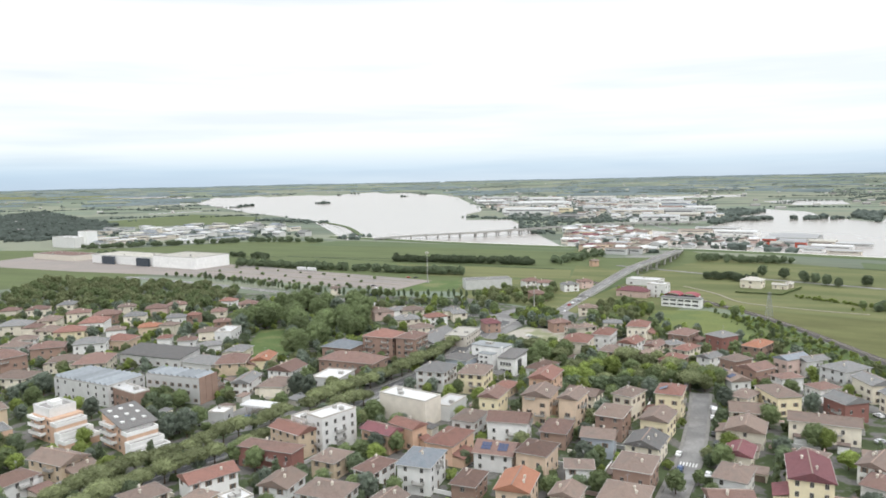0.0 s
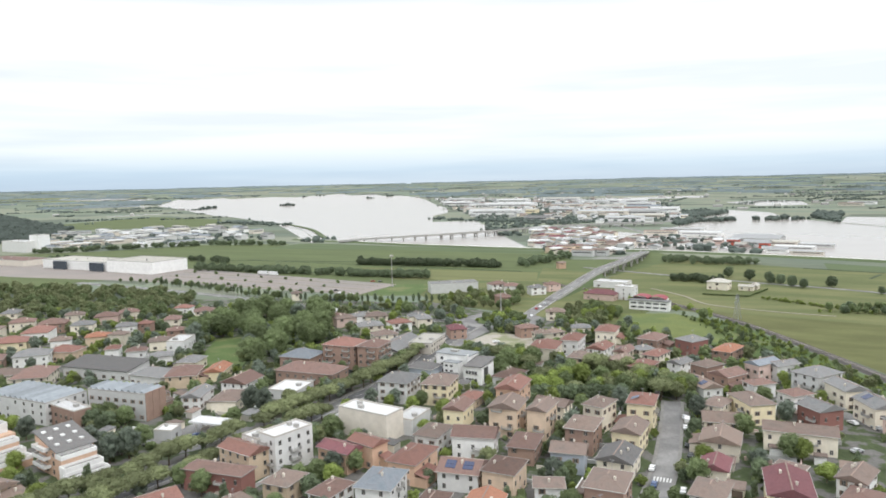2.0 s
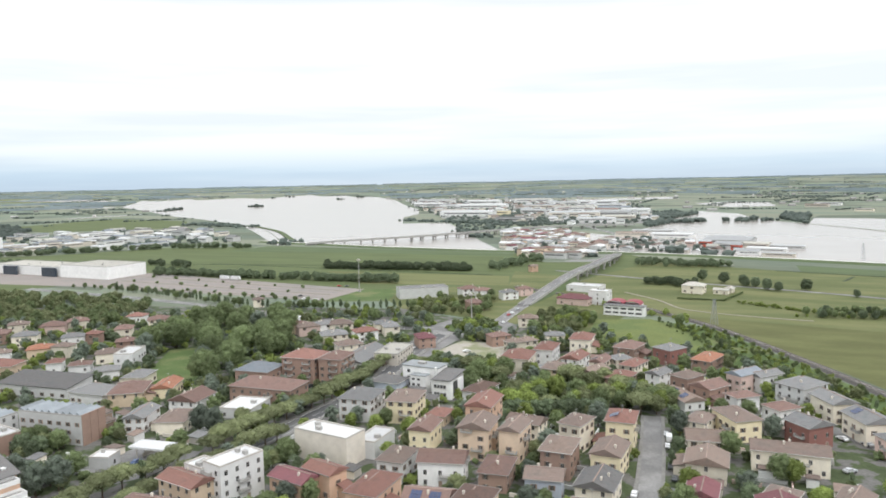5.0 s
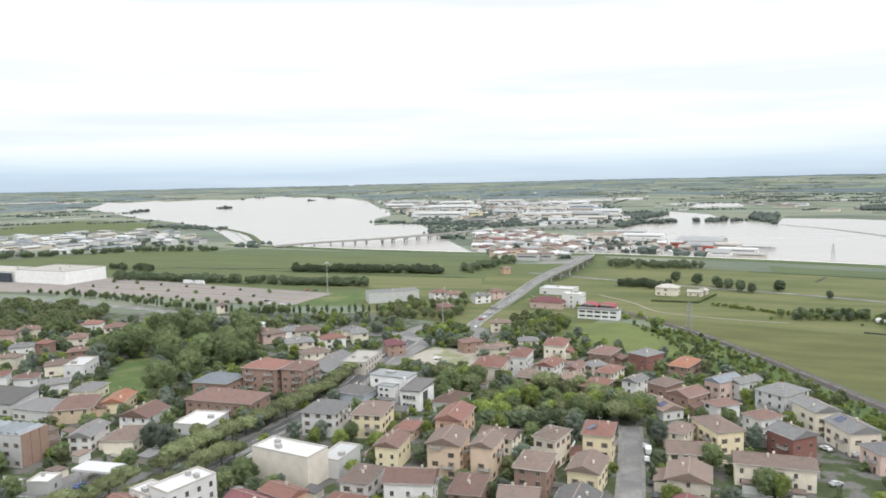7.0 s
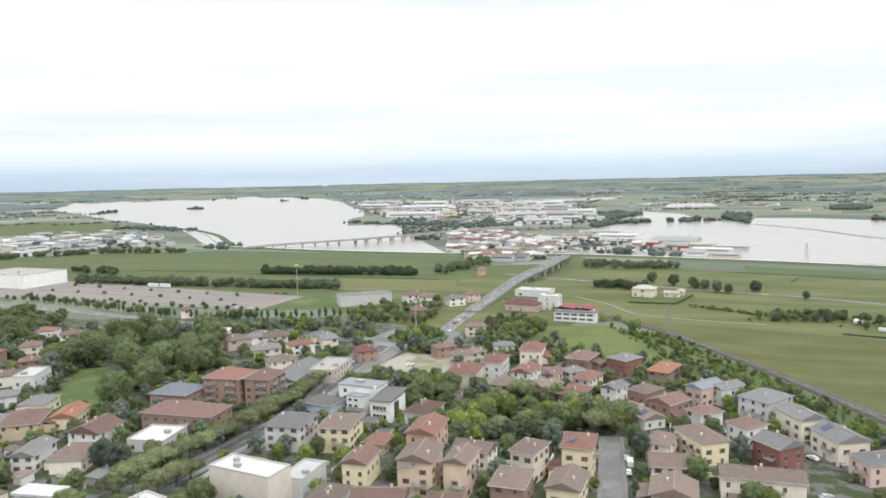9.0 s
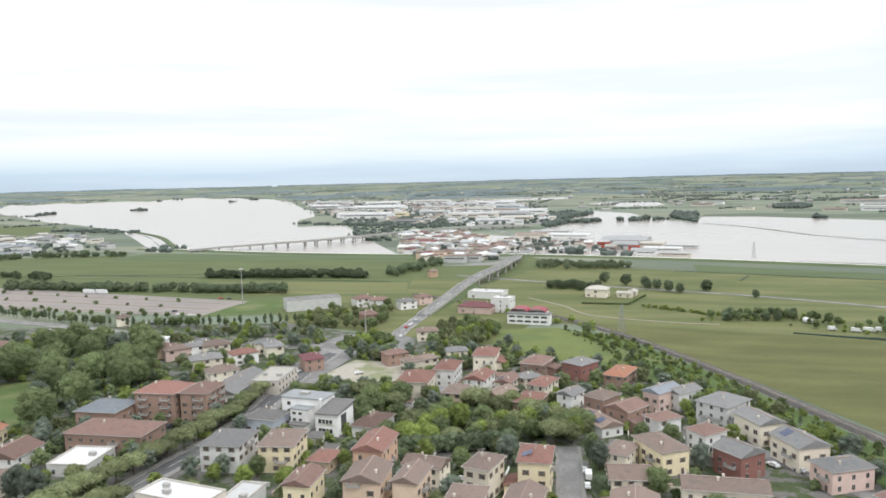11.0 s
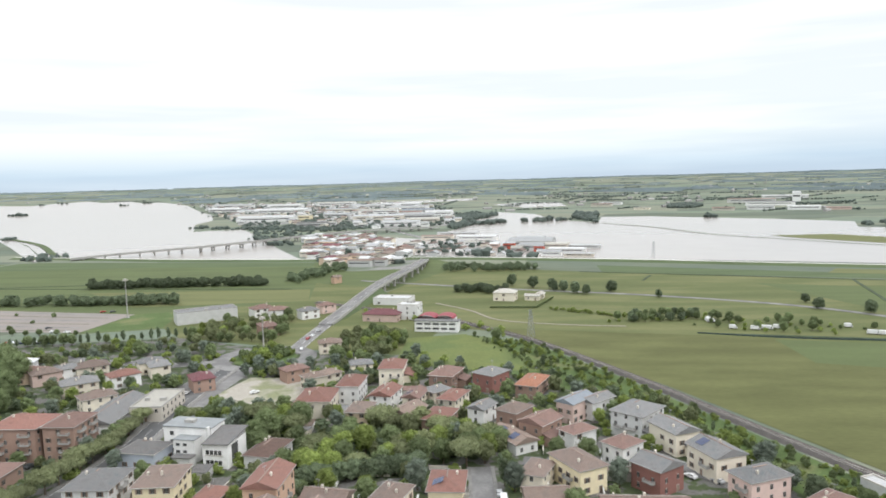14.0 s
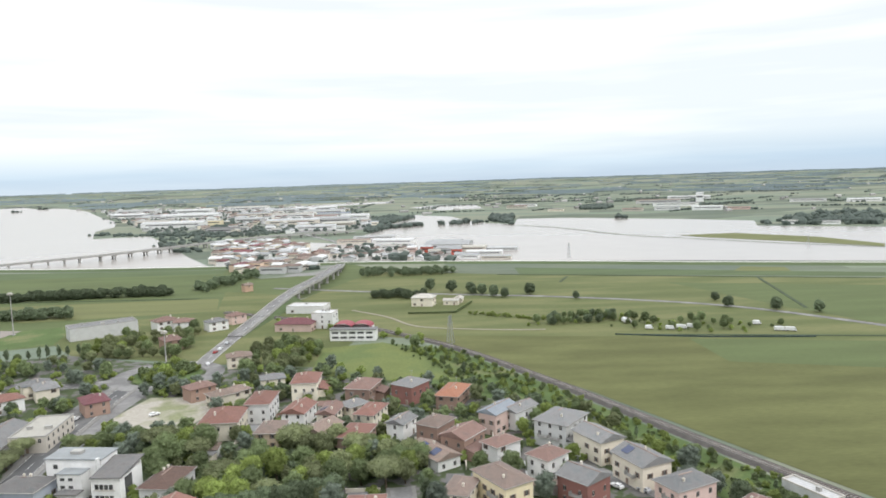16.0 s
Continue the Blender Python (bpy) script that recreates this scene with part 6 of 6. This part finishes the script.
                   ("cedar_tree", ((-168, 313), (-152, 305), (-182, 313), (-102, 252), (-113, 261), (-97, 256), (-60, 299), (-66, 303), (-74, 310), (110, 275), (130, 274))),
                   ("hedge_tree", ((-131, 292), (-124, 289.5), (-117, 287.5), (-100, 246), (-106, 262))), ("broadleaf_tree", ((-175, 293), (-129, 292), (-124, 294), (-120, 295), (-112, 291), (-29, 267), (-23, 274), (-71, 230), (-63, 223), (-56, 245), (-21, 212), (-34, 199), (49, 265),
                                       (44, 201), (24, 202), (66, 200), (141, 285), (117, 252), (86, 216), (-18, 236), (-29, 229), (123, 232), (133, 229))),
                   ("olive_tree", ((6, 309), (12, 276), (-4, 235), (5, 248), (22, 251), (-51, 309))), ("cypress_tree", ((-57, 202), (30, 278), (22, 252), (24, 254), (46, 280)))):
    for x, y in spots:
        if clear(x, y, 0.6):
            tree(key, x, y, rng.uniform(0.8, 1.05), rng)
# gardens
TREE_AREA = [(-170, 190), (-330, 420), (-380, 560), (-188, 560), (18, 540), (60, 450), (130, 440), (180, 380), (196, 330), (196, 180), (140, 180), (60, 160), (-60, 170)]
LOT, LAWN_A = [(31, 415), (38, 400), (57, 388), (76, 408), (72, 428), (50, 440)], [(-113, 366), (-84, 380), (-90, 453), (-118, 446)]
made, FAR_SHRUBS, FAR_TREES = 0, [], []
for _ in range(12000):
    p = (rng.uniform(-380, 200), rng.uniform(160, 560))
    if not inside(p, TREE_AREA) or not clear(*p, 0.8) or not off_road(*p, 5.2) or inside(p, LOT) or inside(p, LAWN_A) or inside(p, FORECOURT) or inside(p, JUNCTION):
        continue
    roomy = clear(*p, 2.4)
    if p[1] < 300:
        if made < 620:
            made += 1
            if roomy and rng.random() < 0.55:
                tree(rng.choice(("broadleaf_tree", "broadleaf_tree", "lime_tree", "olive_tree", "cypress_tree", "cedar_tree", "hedge_tree")), *p, rng.uniform(0.5, 0.95), rng)
            else:
                tree(rng.choice(("shrub", "shrub", "bush")), *p, rng.uniform(0.5, 1.1), rng)
    elif roomy and rng.random() < 0.5:
        FAR_TREES.append(p)
    elif rng.random() < 0.5:
        FAR_SHRUBS.append(p)
for k, (key, lo, hi) in enumerate((("broadleaf_tree", 0.5, 0.9), ("olive_tree", 0.5, 1.0), ("hedge_tree", 0.5, 0.9), ("cedar_tree", 0.45, 0.8), ("lime_tree", 0.5, 0.8))):
    grove("garden_trees", FAR_TREES[:1000][k::5], key, "green garden trees between the farther houses", lo, hi, 80 + k)
FAR_SHRUBS = FAR_SHRUBS[:850]
grove("garden_shrubs", FAR_SHRUBS[::2], "shrub", "green garden shrubs between the farther houses", 0.6, 1.2, 71)
grove("garden_bushes", FAR_SHRUBS[1::2], "bush", "bright garden bushes between the farther houses", 0.6, 1.2, 72)


def far_woods(name, places, label, colour, lo, hi):
    """Distant woods and hedges: many small uneven clumps in one mesh, haze in their colour."""
    r = np.random.RandomState(len(places))
    bm = bmesh.new()
    bmesh.ops.create_icosphere(bm, subdivisions=1, radius=1.0)
    base = np.array([v.co[:] for v in bm.verts])
    tri = np.array([[v.index for v in q.verts] for q in bm.faces])
    bm.free()
    vs, fs = [], []
    for i, (x, y) in enumerate(places):
        s = r.uniform(lo, hi) * (1 - ground_z(x, y) / EYE_Z) ** 0.55
        q = base * (1 + r.uniform(-0.28, 0.28, (len(base), 1))) * np.array((s * r.uniform(0.8, 1.5), s * r.uniform(0.8, 1.5), s * r.uniform(0.7, 1.1)))
        vs.append(q + np.array((x, y, ground_z(x, y) + s * 0.45)))
        fs.append(tri + i * len(base))
    me = bpy.data.meshes.new(name)
    me.from_pydata(np.concatenate(vs).tolist(), [], np.concatenate(fs).tolist())
    me.materials.append(leaf_mat(colour))
    return tagged(new(name, me), label, "woods", kind="stuff")


rng = random.Random(33)
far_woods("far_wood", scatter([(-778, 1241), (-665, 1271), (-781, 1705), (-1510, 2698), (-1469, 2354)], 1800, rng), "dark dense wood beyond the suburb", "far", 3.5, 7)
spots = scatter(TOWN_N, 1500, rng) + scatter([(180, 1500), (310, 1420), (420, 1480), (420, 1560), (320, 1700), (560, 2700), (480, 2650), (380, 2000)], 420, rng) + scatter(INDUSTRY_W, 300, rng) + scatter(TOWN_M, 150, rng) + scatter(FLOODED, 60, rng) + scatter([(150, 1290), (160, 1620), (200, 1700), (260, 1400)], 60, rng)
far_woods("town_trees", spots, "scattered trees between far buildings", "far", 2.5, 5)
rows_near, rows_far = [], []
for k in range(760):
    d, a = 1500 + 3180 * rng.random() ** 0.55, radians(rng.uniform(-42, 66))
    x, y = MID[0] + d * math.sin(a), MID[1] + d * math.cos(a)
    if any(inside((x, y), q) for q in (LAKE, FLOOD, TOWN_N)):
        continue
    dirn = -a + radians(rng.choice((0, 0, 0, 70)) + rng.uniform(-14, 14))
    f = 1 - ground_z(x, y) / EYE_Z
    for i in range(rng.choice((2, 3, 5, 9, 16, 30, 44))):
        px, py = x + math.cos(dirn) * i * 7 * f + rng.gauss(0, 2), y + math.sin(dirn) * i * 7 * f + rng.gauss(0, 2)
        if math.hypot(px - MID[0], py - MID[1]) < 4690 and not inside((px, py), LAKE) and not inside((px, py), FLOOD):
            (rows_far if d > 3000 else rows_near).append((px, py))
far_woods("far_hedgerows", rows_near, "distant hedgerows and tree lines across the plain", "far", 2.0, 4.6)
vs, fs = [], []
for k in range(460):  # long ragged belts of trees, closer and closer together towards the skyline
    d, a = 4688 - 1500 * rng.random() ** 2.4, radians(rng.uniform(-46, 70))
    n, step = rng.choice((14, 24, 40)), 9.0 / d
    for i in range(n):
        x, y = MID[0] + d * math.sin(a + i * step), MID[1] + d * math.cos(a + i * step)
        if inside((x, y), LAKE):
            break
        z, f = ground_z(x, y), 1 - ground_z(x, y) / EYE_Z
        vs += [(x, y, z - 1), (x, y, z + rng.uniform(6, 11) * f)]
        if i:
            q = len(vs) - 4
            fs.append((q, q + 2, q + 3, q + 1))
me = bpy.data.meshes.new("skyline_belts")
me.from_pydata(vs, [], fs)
# belts take the rim's colour, so their haze is painted too
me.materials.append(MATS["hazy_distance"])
tagged(new("skyline_belts", me), "tree belts along the skyline, painted in blue-grey haze", "woods", kind="stuff")
# blued leaf colour stands in for the air towards the skyline
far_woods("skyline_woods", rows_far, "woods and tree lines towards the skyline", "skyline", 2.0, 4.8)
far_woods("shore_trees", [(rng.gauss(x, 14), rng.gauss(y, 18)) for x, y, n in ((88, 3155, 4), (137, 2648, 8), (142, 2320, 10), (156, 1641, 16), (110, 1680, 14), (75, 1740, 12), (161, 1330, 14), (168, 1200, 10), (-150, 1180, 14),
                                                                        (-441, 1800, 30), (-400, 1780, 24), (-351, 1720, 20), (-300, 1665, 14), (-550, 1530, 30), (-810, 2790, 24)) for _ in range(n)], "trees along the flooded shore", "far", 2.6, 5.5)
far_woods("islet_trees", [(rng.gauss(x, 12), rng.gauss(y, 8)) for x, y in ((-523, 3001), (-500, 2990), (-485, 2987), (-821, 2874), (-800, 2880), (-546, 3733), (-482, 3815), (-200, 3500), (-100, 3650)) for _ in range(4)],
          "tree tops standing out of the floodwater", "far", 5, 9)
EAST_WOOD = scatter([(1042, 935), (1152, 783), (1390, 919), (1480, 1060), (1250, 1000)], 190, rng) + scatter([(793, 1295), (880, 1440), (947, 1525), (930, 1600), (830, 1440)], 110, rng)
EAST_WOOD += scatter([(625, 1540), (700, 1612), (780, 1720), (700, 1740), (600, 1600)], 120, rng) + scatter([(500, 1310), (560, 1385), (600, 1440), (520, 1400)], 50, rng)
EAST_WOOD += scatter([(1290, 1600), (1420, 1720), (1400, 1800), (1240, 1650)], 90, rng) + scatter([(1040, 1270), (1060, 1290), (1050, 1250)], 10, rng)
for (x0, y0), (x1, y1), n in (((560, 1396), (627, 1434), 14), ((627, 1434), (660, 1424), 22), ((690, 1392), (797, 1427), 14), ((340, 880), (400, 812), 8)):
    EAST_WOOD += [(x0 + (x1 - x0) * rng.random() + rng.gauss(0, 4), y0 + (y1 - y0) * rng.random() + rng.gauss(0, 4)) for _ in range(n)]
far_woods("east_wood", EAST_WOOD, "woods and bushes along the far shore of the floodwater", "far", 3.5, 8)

# ---- vehicles ----
def car_parts(root, paint):
    body = bmesh.new()
    prof = ((-2.1, 0.35), (2.1, 0.35), (2.12, 0.75), (1.95, 0.86), (0.95, 0.95), (0.3, 1.42), (-1.2, 1.45), (-1.85, 1.0), (-2.12, 0.9))
    lay = [[body.verts.new((x, s * (0.86 if z < 1.2 else 0.7), z)) for x, z in prof] for s in (-1, 1)]
    body.faces.new(lay[0])
    body.faces.new(lay[1][::-1])
    for i in range(len(prof)):
        j = (i + 1) % len(prof)
        body.faces.new((lay[0][i], lay[1][i], lay[1][j], lay[0][j]))
    bmesh.ops.recalc_face_normals(body, faces=body.faces[:])
    part("body", body, paint, root)
    g = bmesh.new()
    box(g, -1.5, -0.8, 1.02, 0.45, 0.8, 1.33)
    part("side_glazing", g, M_GLASS, root)
    for x in (-1.3, 1.3):
        for y in (-0.78, 0.78):
            wb = bmesh.new()
            bmesh.ops.create_cone(wb, cap_ends=True, segments=12, radius1=0.33, radius2=0.33, depth=0.22, matrix=pose(x, y, 0.33, 90, 0, 0))
            part("wheel", wb, mat("tyre", (0.03, 0.03, 0.03), 0.9, 0.1), root)


CARS = {}
for word, col in (("white", (0.75, 0.75, 0.75)), ("dark grey", (0.06, 0.065, 0.07)), ("silver", (0.45, 0.46, 0.47)), ("red", (0.35, 0.03, 0.03)), ("blue", (0.05, 0.09, 0.2))):
    root = tagged(new("car"), "small %s parked car" % word, "car", "parked cars")
    car_parts(root, mat("car_paint_" + word.replace(" ", "_"), col, 0.3, 0.05, spec=0.6))
    CARS[word] = [root, False]


def car(word, x, y, ang, z=0.22):
    root, used = CARS[word]
    m = pose(x, y, z, 0, 0, ang)
    if used:
        return copy_thing(root, m)
    root.matrix_basis, CARS[word][1] = m, True
    return root


for word, x, y, ang in (("white", 101, 264, 68), ("dark grey", 92.5, 238, 66), ("dark grey", 88, 229, 64), ("white", 76.5, 229, 64), ("silver", 105, 275, 68), ("white", 163, 262, 100), ("silver", 168, 256, 100),
                        ("white", 169, 248, 100), ("dark grey", -96, 631, 20), ("dark grey", -64, 627, 20), ("red", -35, 677, 20), ("dark grey", -28, 674, 20), ("white", -50, 605, 20), ("white", -59, 611, 20),
                        ("silver", 148, 236, 10), ("white", 163, 275, 100), ("blue", 73, 217, 64), ("silver", 58, 190, 62), ("white", 80, 212, 64), ("dark grey", 95, 247, 66), ("silver", 62, 497, 10), ("white", 82, 486, 80),
                        ("dark grey", 48, 457, 130), ("white", 94, 518, 63), ("silver", 100, 531, 63), ("red", 90, 511, 63), ("white", 20, 424, 55), ("silver", -2, 395, 52), ("dark grey", -30, 358, 53), ("white", -64, 305, 58),
                        *((("red", "blue", "white", "silver", "dark grey", "blue")[k % 6], -80 + 1.9 * k, 586 - 0.9 * k, 62) for k in range(14)), ("blue", -80, 275, 72), ("silver", -98, 222, 66), ("white", -88, 262, 70), ("white", 49, 412, 20), ("silver", -95, 268, 10), ("white", -100, 272, 80), ("dark grey", -92, 276, 30)):
    car(word, x, y, ang)


def van(x, y, ang, length=5.2, height=2.3, label="white delivery van parked on the street", name="van"):
    root = tagged(new(name), label, name)
    root.matrix_basis = pose(x, y, 0.22, 0, 0, ang)
    bm = bmesh.new()
    box(bm, -length / 2, -0.98, 0.4, length / 2 - 0.9, 0.98, height)
    bmesh.ops.bevel(bm, geom=bm.edges[:], offset=0.12, segments=2, affect="EDGES")
    part("body", bm, MATS["car_paint_white"], root)
    bm = bmesh.new()
    vs = [(length / 2 - 0.9, 0.4), (length / 2, 0.4), (length / 2, 1.0), (length / 2 - 0.35, 1.2), (length / 2 - 0.9, height - 0.15)]
    lay = [[bm.verts.new((px, s * 0.95, pz)) for px, pz in vs] for s in (-1, 1)]
    bm.faces.new(lay[0]); bm.faces.new(lay[1][::-1])
    for i in range(5):
        j = (i + 1) % 5
        bm.faces.new((lay[0][i], lay[1][i], lay[1][j], lay[0][j]))
    bmesh.ops.recalc_face_normals(bm, faces=bm.faces[:])
    part("cab", bm, MATS["car_paint_white"], root)
    bm = bmesh.new()
    box(bm, length / 2 - 0.8, -0.99, 1.15, length / 2 - 0.4, 0.99, 1.6)
    part("cab_window", bm, M_GLASS, root)
    for px in (-length / 2 + 0.9, length / 2 - 0.9):
        for py in (-0.9, 0.9):
            bm = bmesh.new()
            bmesh.ops.create_cone(bm, cap_ends=True, segments=12, radius1=0.38, radius2=0.38, depth=0.24, matrix=pose(px, py, 0.38, 90, 0, 0))
            wheel = part("wheel", bm, MATS["tyre"], root)
            bm = bmesh.new()
            bmesh.ops.create_cone(bm, cap_ends=True, segments=10, radius1=0.2, radius2=0.2, depth=0.26, matrix=pose(px, py, 0.38, 90, 0, 0))
            part("rim", bm, M_FRAME, wheel)
    return root


van(104, 270, 68)
van(-154, 366, -10, 11.0, 3.0, "long white bus parked beside the dark shed", "bus")
van(-153, 755, -31, 12.0, 3.6, "white box lorry at the edge of the parking lot", "lorry")
van(-141, 748, -31, 12.0, 3.6, "white box lorry at the edge of the parking lot", "lorry")
for k, (x, y, a, l) in enumerate(((334, 412, -40, 7), (341, 410, -50, 8), (348, 408, -42, 9), (325, 420, -30, 6), (327, 441, -40, 7), (329, 446, 20, 6), (381, 374, -45, 8), (385, 370, -45, 8), (385, 393, -30, 6))):
    van(x, y, a, l * 0.75, 2.4, "white caravan standing on the allotments", "caravan")


# ---- masts, pylons, fence ----
def light_mast(x, y, h, label):
    root = tagged(new("light_mast"), label, "light mast")
    root.matrix_basis = pose(x, y, 0)
    bm = bmesh.new()
    cyl(bm, 0, 0, -0.2, h, 0.42, 0.2, 10)
    part("pole", bm, M_CONC, root)
    bm = bmesh.new()
    cyl(bm, 0, 0, 0, 0.7, 1.4, 1.4, 10)
    part("footing", bm, M_CONC, root)
    bm = bmesh.new()
    cyl(bm, 0, 0, h - 0.4, h + 0.3, 1.3, 1.3, 12)
    ring = part("ring", bm, M_FRAME, root)
    for i in range(8):
        bm = bmesh.new()
        a = i * math.pi / 4
        box(bm, 1.45 * math.cos(a) - 0.35, 1.45 * math.sin(a) - 0.35, h - 1.1, 1.45 * math.cos(a) + 0.35, 1.45 * math.sin(a) + 0.35, h - 0.4)
        part("floodlight", bm, M_FRAME, ring)


light_mast(-16, 644, 28, "tall grey floodlight mast beside the parking lot")
light_mast(63, 500, 18, "grey lamp mast at the roundabout")


def pylon(x, y, h, label):
    root = tagged(new("pylon"), label, "pylon", "power pylons")
    root.matrix_basis = pose(x, y, ground_z(x, y), 0, 0, 35)
    steel = mat("galvanised_steel", (0.35, 0.36, 0.37), 0.5, 0.1, metal=0.5)
    def strut(bm, a, b, r):
        a, b = Vector(a), Vector(b)
        d = (b - a).normalized()
        u = d.orthogonal().normalized() * r
        w = d.cross(u)
        va, vb = [bm.verts.new(a + q) for q in (u, w, -u, -w)], [bm.verts.new(b + q) for q in (u, w, -u, -w)]
        for i in range(4):
            bm.faces.new((va[i], va[(i + 1) % 4], vb[(i + 1) % 4], vb[i]))
    for sx in (-1, 1):
        for sy in (-1, 1):
            bm = bmesh.new()
            strut(bm, (sx * 1.8, sy * 1.8, -0.3), (sx * 0.35, sy * 0.35, h), 0.12)
            part("leg", bm, steel, root)
    bm = bmesh.new()
    n = 7
    for i in range(n):
        z0, z1 = h * i / n, h * (i + 1) / n
        w0, w1 = 1.8 - 1.45 * i / n, 1.8 - 1.45 * (i + 1) / n
        for s in (-1, 1):
            strut(bm, (-w0, s * w0, z0), (w1, s * w1, z1), 0.06)
            strut(bm, (s * w0, -w0, z0), (s * w1, w1, z1), 0.06)
    part("bracing", bm, steel, root)
    for z, w in ((h * 0.72, 3.6), (h * 0.86, 3.0), (h * 0.98, 2.4)):
        bm = bmesh.new()
        strut(bm, (-w, 0, z), (w, 0, z), 0.12)
        strut(bm, (-w, 0, z), (0, 0, z + 1.2), 0.06)
        strut(bm, (w, 0, z), (0, 0, z + 1.2), 0.06)
        part("crossarm", bm, steel, root)


pylon(517, 750, 17, "lattice power pylon standing in the floodwater")
pylon(210, 456, 16, "lattice power pylon beside the railway")
pylon(776, 640, 17, "lattice power pylon standing in the floodwater")

line = smooth_line([(299, 420), (336, 386), (383, 353)], 4)
bm = bmesh.new()
ribbon(bm, line, -0.12, 0.12, 0.9, 0.9)
bmesh.ops.recalc_face_normals(bm, faces=bm.faces[:])
tagged(new("fence", mesh_of("fence", bm, mat("green_netting", (0.05, 0.075, 0.07), 0.8, 0.3, 0.5, 3))), "dark green netting fence along the allotments", "fence", kind="structure")
road("flooded_bank", [(787, 1269), (791, 1120), (765, 945), (778, 842), (794, 759), (809, 686), (842, 591)], 3.0, 0.9, M_DGREEN, "thin grassy bank rising out of the floodwater", lines=False)

M_DIRT = mat("planting_soil", (0.16, 0.15, 0.1), 0.95, 0.3, 0.2, 1.0)
lot = [o for o in scene.objects if o.name == "parking_lot"][0]
for k in range(6):
    f = (k + 0.5) / 6
    a, b = Vector((-250, 827, 0)).lerp(Vector((-280, 736, 0)), f), Vector((-12, 656, 0)).lerp(Vector((-43, 602, 0)), f)
    line = [a.lerp(b, 0.04 + 0.92 * i / 40) for i in range(41)]
    bm = bmesh.new()
    ribbon(bm, line, -0.9, 0.9, 0.2)
    part("planting_strip" if k % 2 else "lane", bm, M_DIRT if k % 2 else M_ASPH, lot)
    if k % 2:
        for i in range(3, 38, 5):
            tree("shrub", line[i].x, line[i].y, rng.uniform(0.7, 1.2), rng)
for k in range(26):
    f = k / 25
    tree("broadleaf_tree", -285 + 240 * f + rng.uniform(-2, 2), 728 - 134 * f + rng.uniform(-2, 2), rng.uniform(0.4, 0.6), rng)

# hamlets dotted over the far plain, past counting
vs, fs = [], []
for k in range(300):
    d, a = 1700 + 2900 * rng.random() ** 0.6, radians(rng.uniform(-42, 66))
    x, y = MID[0] + d * math.sin(a), MID[1] + d * math.cos(a)
    if inside((x, y), LAKE) or inside((x, y), FLOOD):
        continue
    f = 1 - ground_z(x, y) / EYE_Z
    w, dd, h, z = rng.uniform(4, 14) * f, rng.uniform(3, 5) * f, rng.uniform(4, 6) * f, ground_z(x, y)
    n = len(vs)
    vs += [(x - w, y - dd, z), (x + w, y - dd, z), (x + w, y + dd, z), (x - w, y + dd, z), (x - w, y - dd, z + h), (x + w, y - dd, z + h), (x + w, y + dd, z + h), (x - w, y + dd, z + h), (x - w, y, z + h * 1.4), (x + w, y, z + h * 1.4)]
    fs += [(n, n + 1, n + 5, n + 4), (n + 1, n + 2, n + 6, n + 9, n + 5), (n + 2, n + 3, n + 7, n + 6), (n + 3, n, n + 4, n + 8, n + 7), (n + 4, n + 5, n + 9, n + 8), (n + 6, n + 7, n + 8, n + 9)]
me = bpy.data.meshes.new("far_hamlets")
me.from_pydata(vs, [], fs)
me.materials.append(mat("far_plaster", (0.36, 0.35, 0.335), 0.9, 0.1, islands=0.35))
tagged(new("far_hamlets", me), "pale farmhouses dotted over the distant plain", "houses", kind="stuff")
grove("railway_hedge", [(x + rng.gauss(0, 3.5), y + rng.gauss(0, 3.5)) for x, y in ((150 + i * 1.1, 585 - i * 2.6) for i in range(50)) if rng.random() < 0.9], "bush", "scrub along the railway bend", 0.5, 1.2, 91)
for x0, y0, x1, y1, n in ((228, 552, 256, 536, 22), (256, 536, 286, 566, 26)):
    grove("garden_hedge", [(x0 + (x1 - x0) * i / n, y0 + (y1 - y0) * i / n) for i in range(n + 1)], "shrub", "clipped dark hedge round the farmhouse garden", 0.5, 0.6, 92)
grove("field_hedge", [(264 + (290 - 264) * i / 30 + rng.gauss(0, 1.2), 525 - 45 * i / 30 + rng.gauss(0, 1.2)) for i in range(31)], "bush", "low hedge between the fields", 0.4, 0.9, 93)
for k, (outline, m, label) in enumerate((([(659, 3020), (1167, 2860), (1240, 3039), (713, 3269)], M_PALE, "pale flooded stubble far away"), ([(864, 3573), (1484, 3437), (1560, 3560), (900, 3720)], M_PALE, "pale field near the skyline"),
                                      ([(-2231, 3500), (-1356, 3600), (-1391, 3863), (-2323, 3737)], M_YGREEN, "pale green far field"), ([(-930, 1870), (-805, 2277), (-513, 1986), (-438, 1680), (-728, 1646)], M_GREEN, "green field behind the industrial estate"))):
    sheet("far_field", outline, m, 0.25, label, "field", cuts=6)
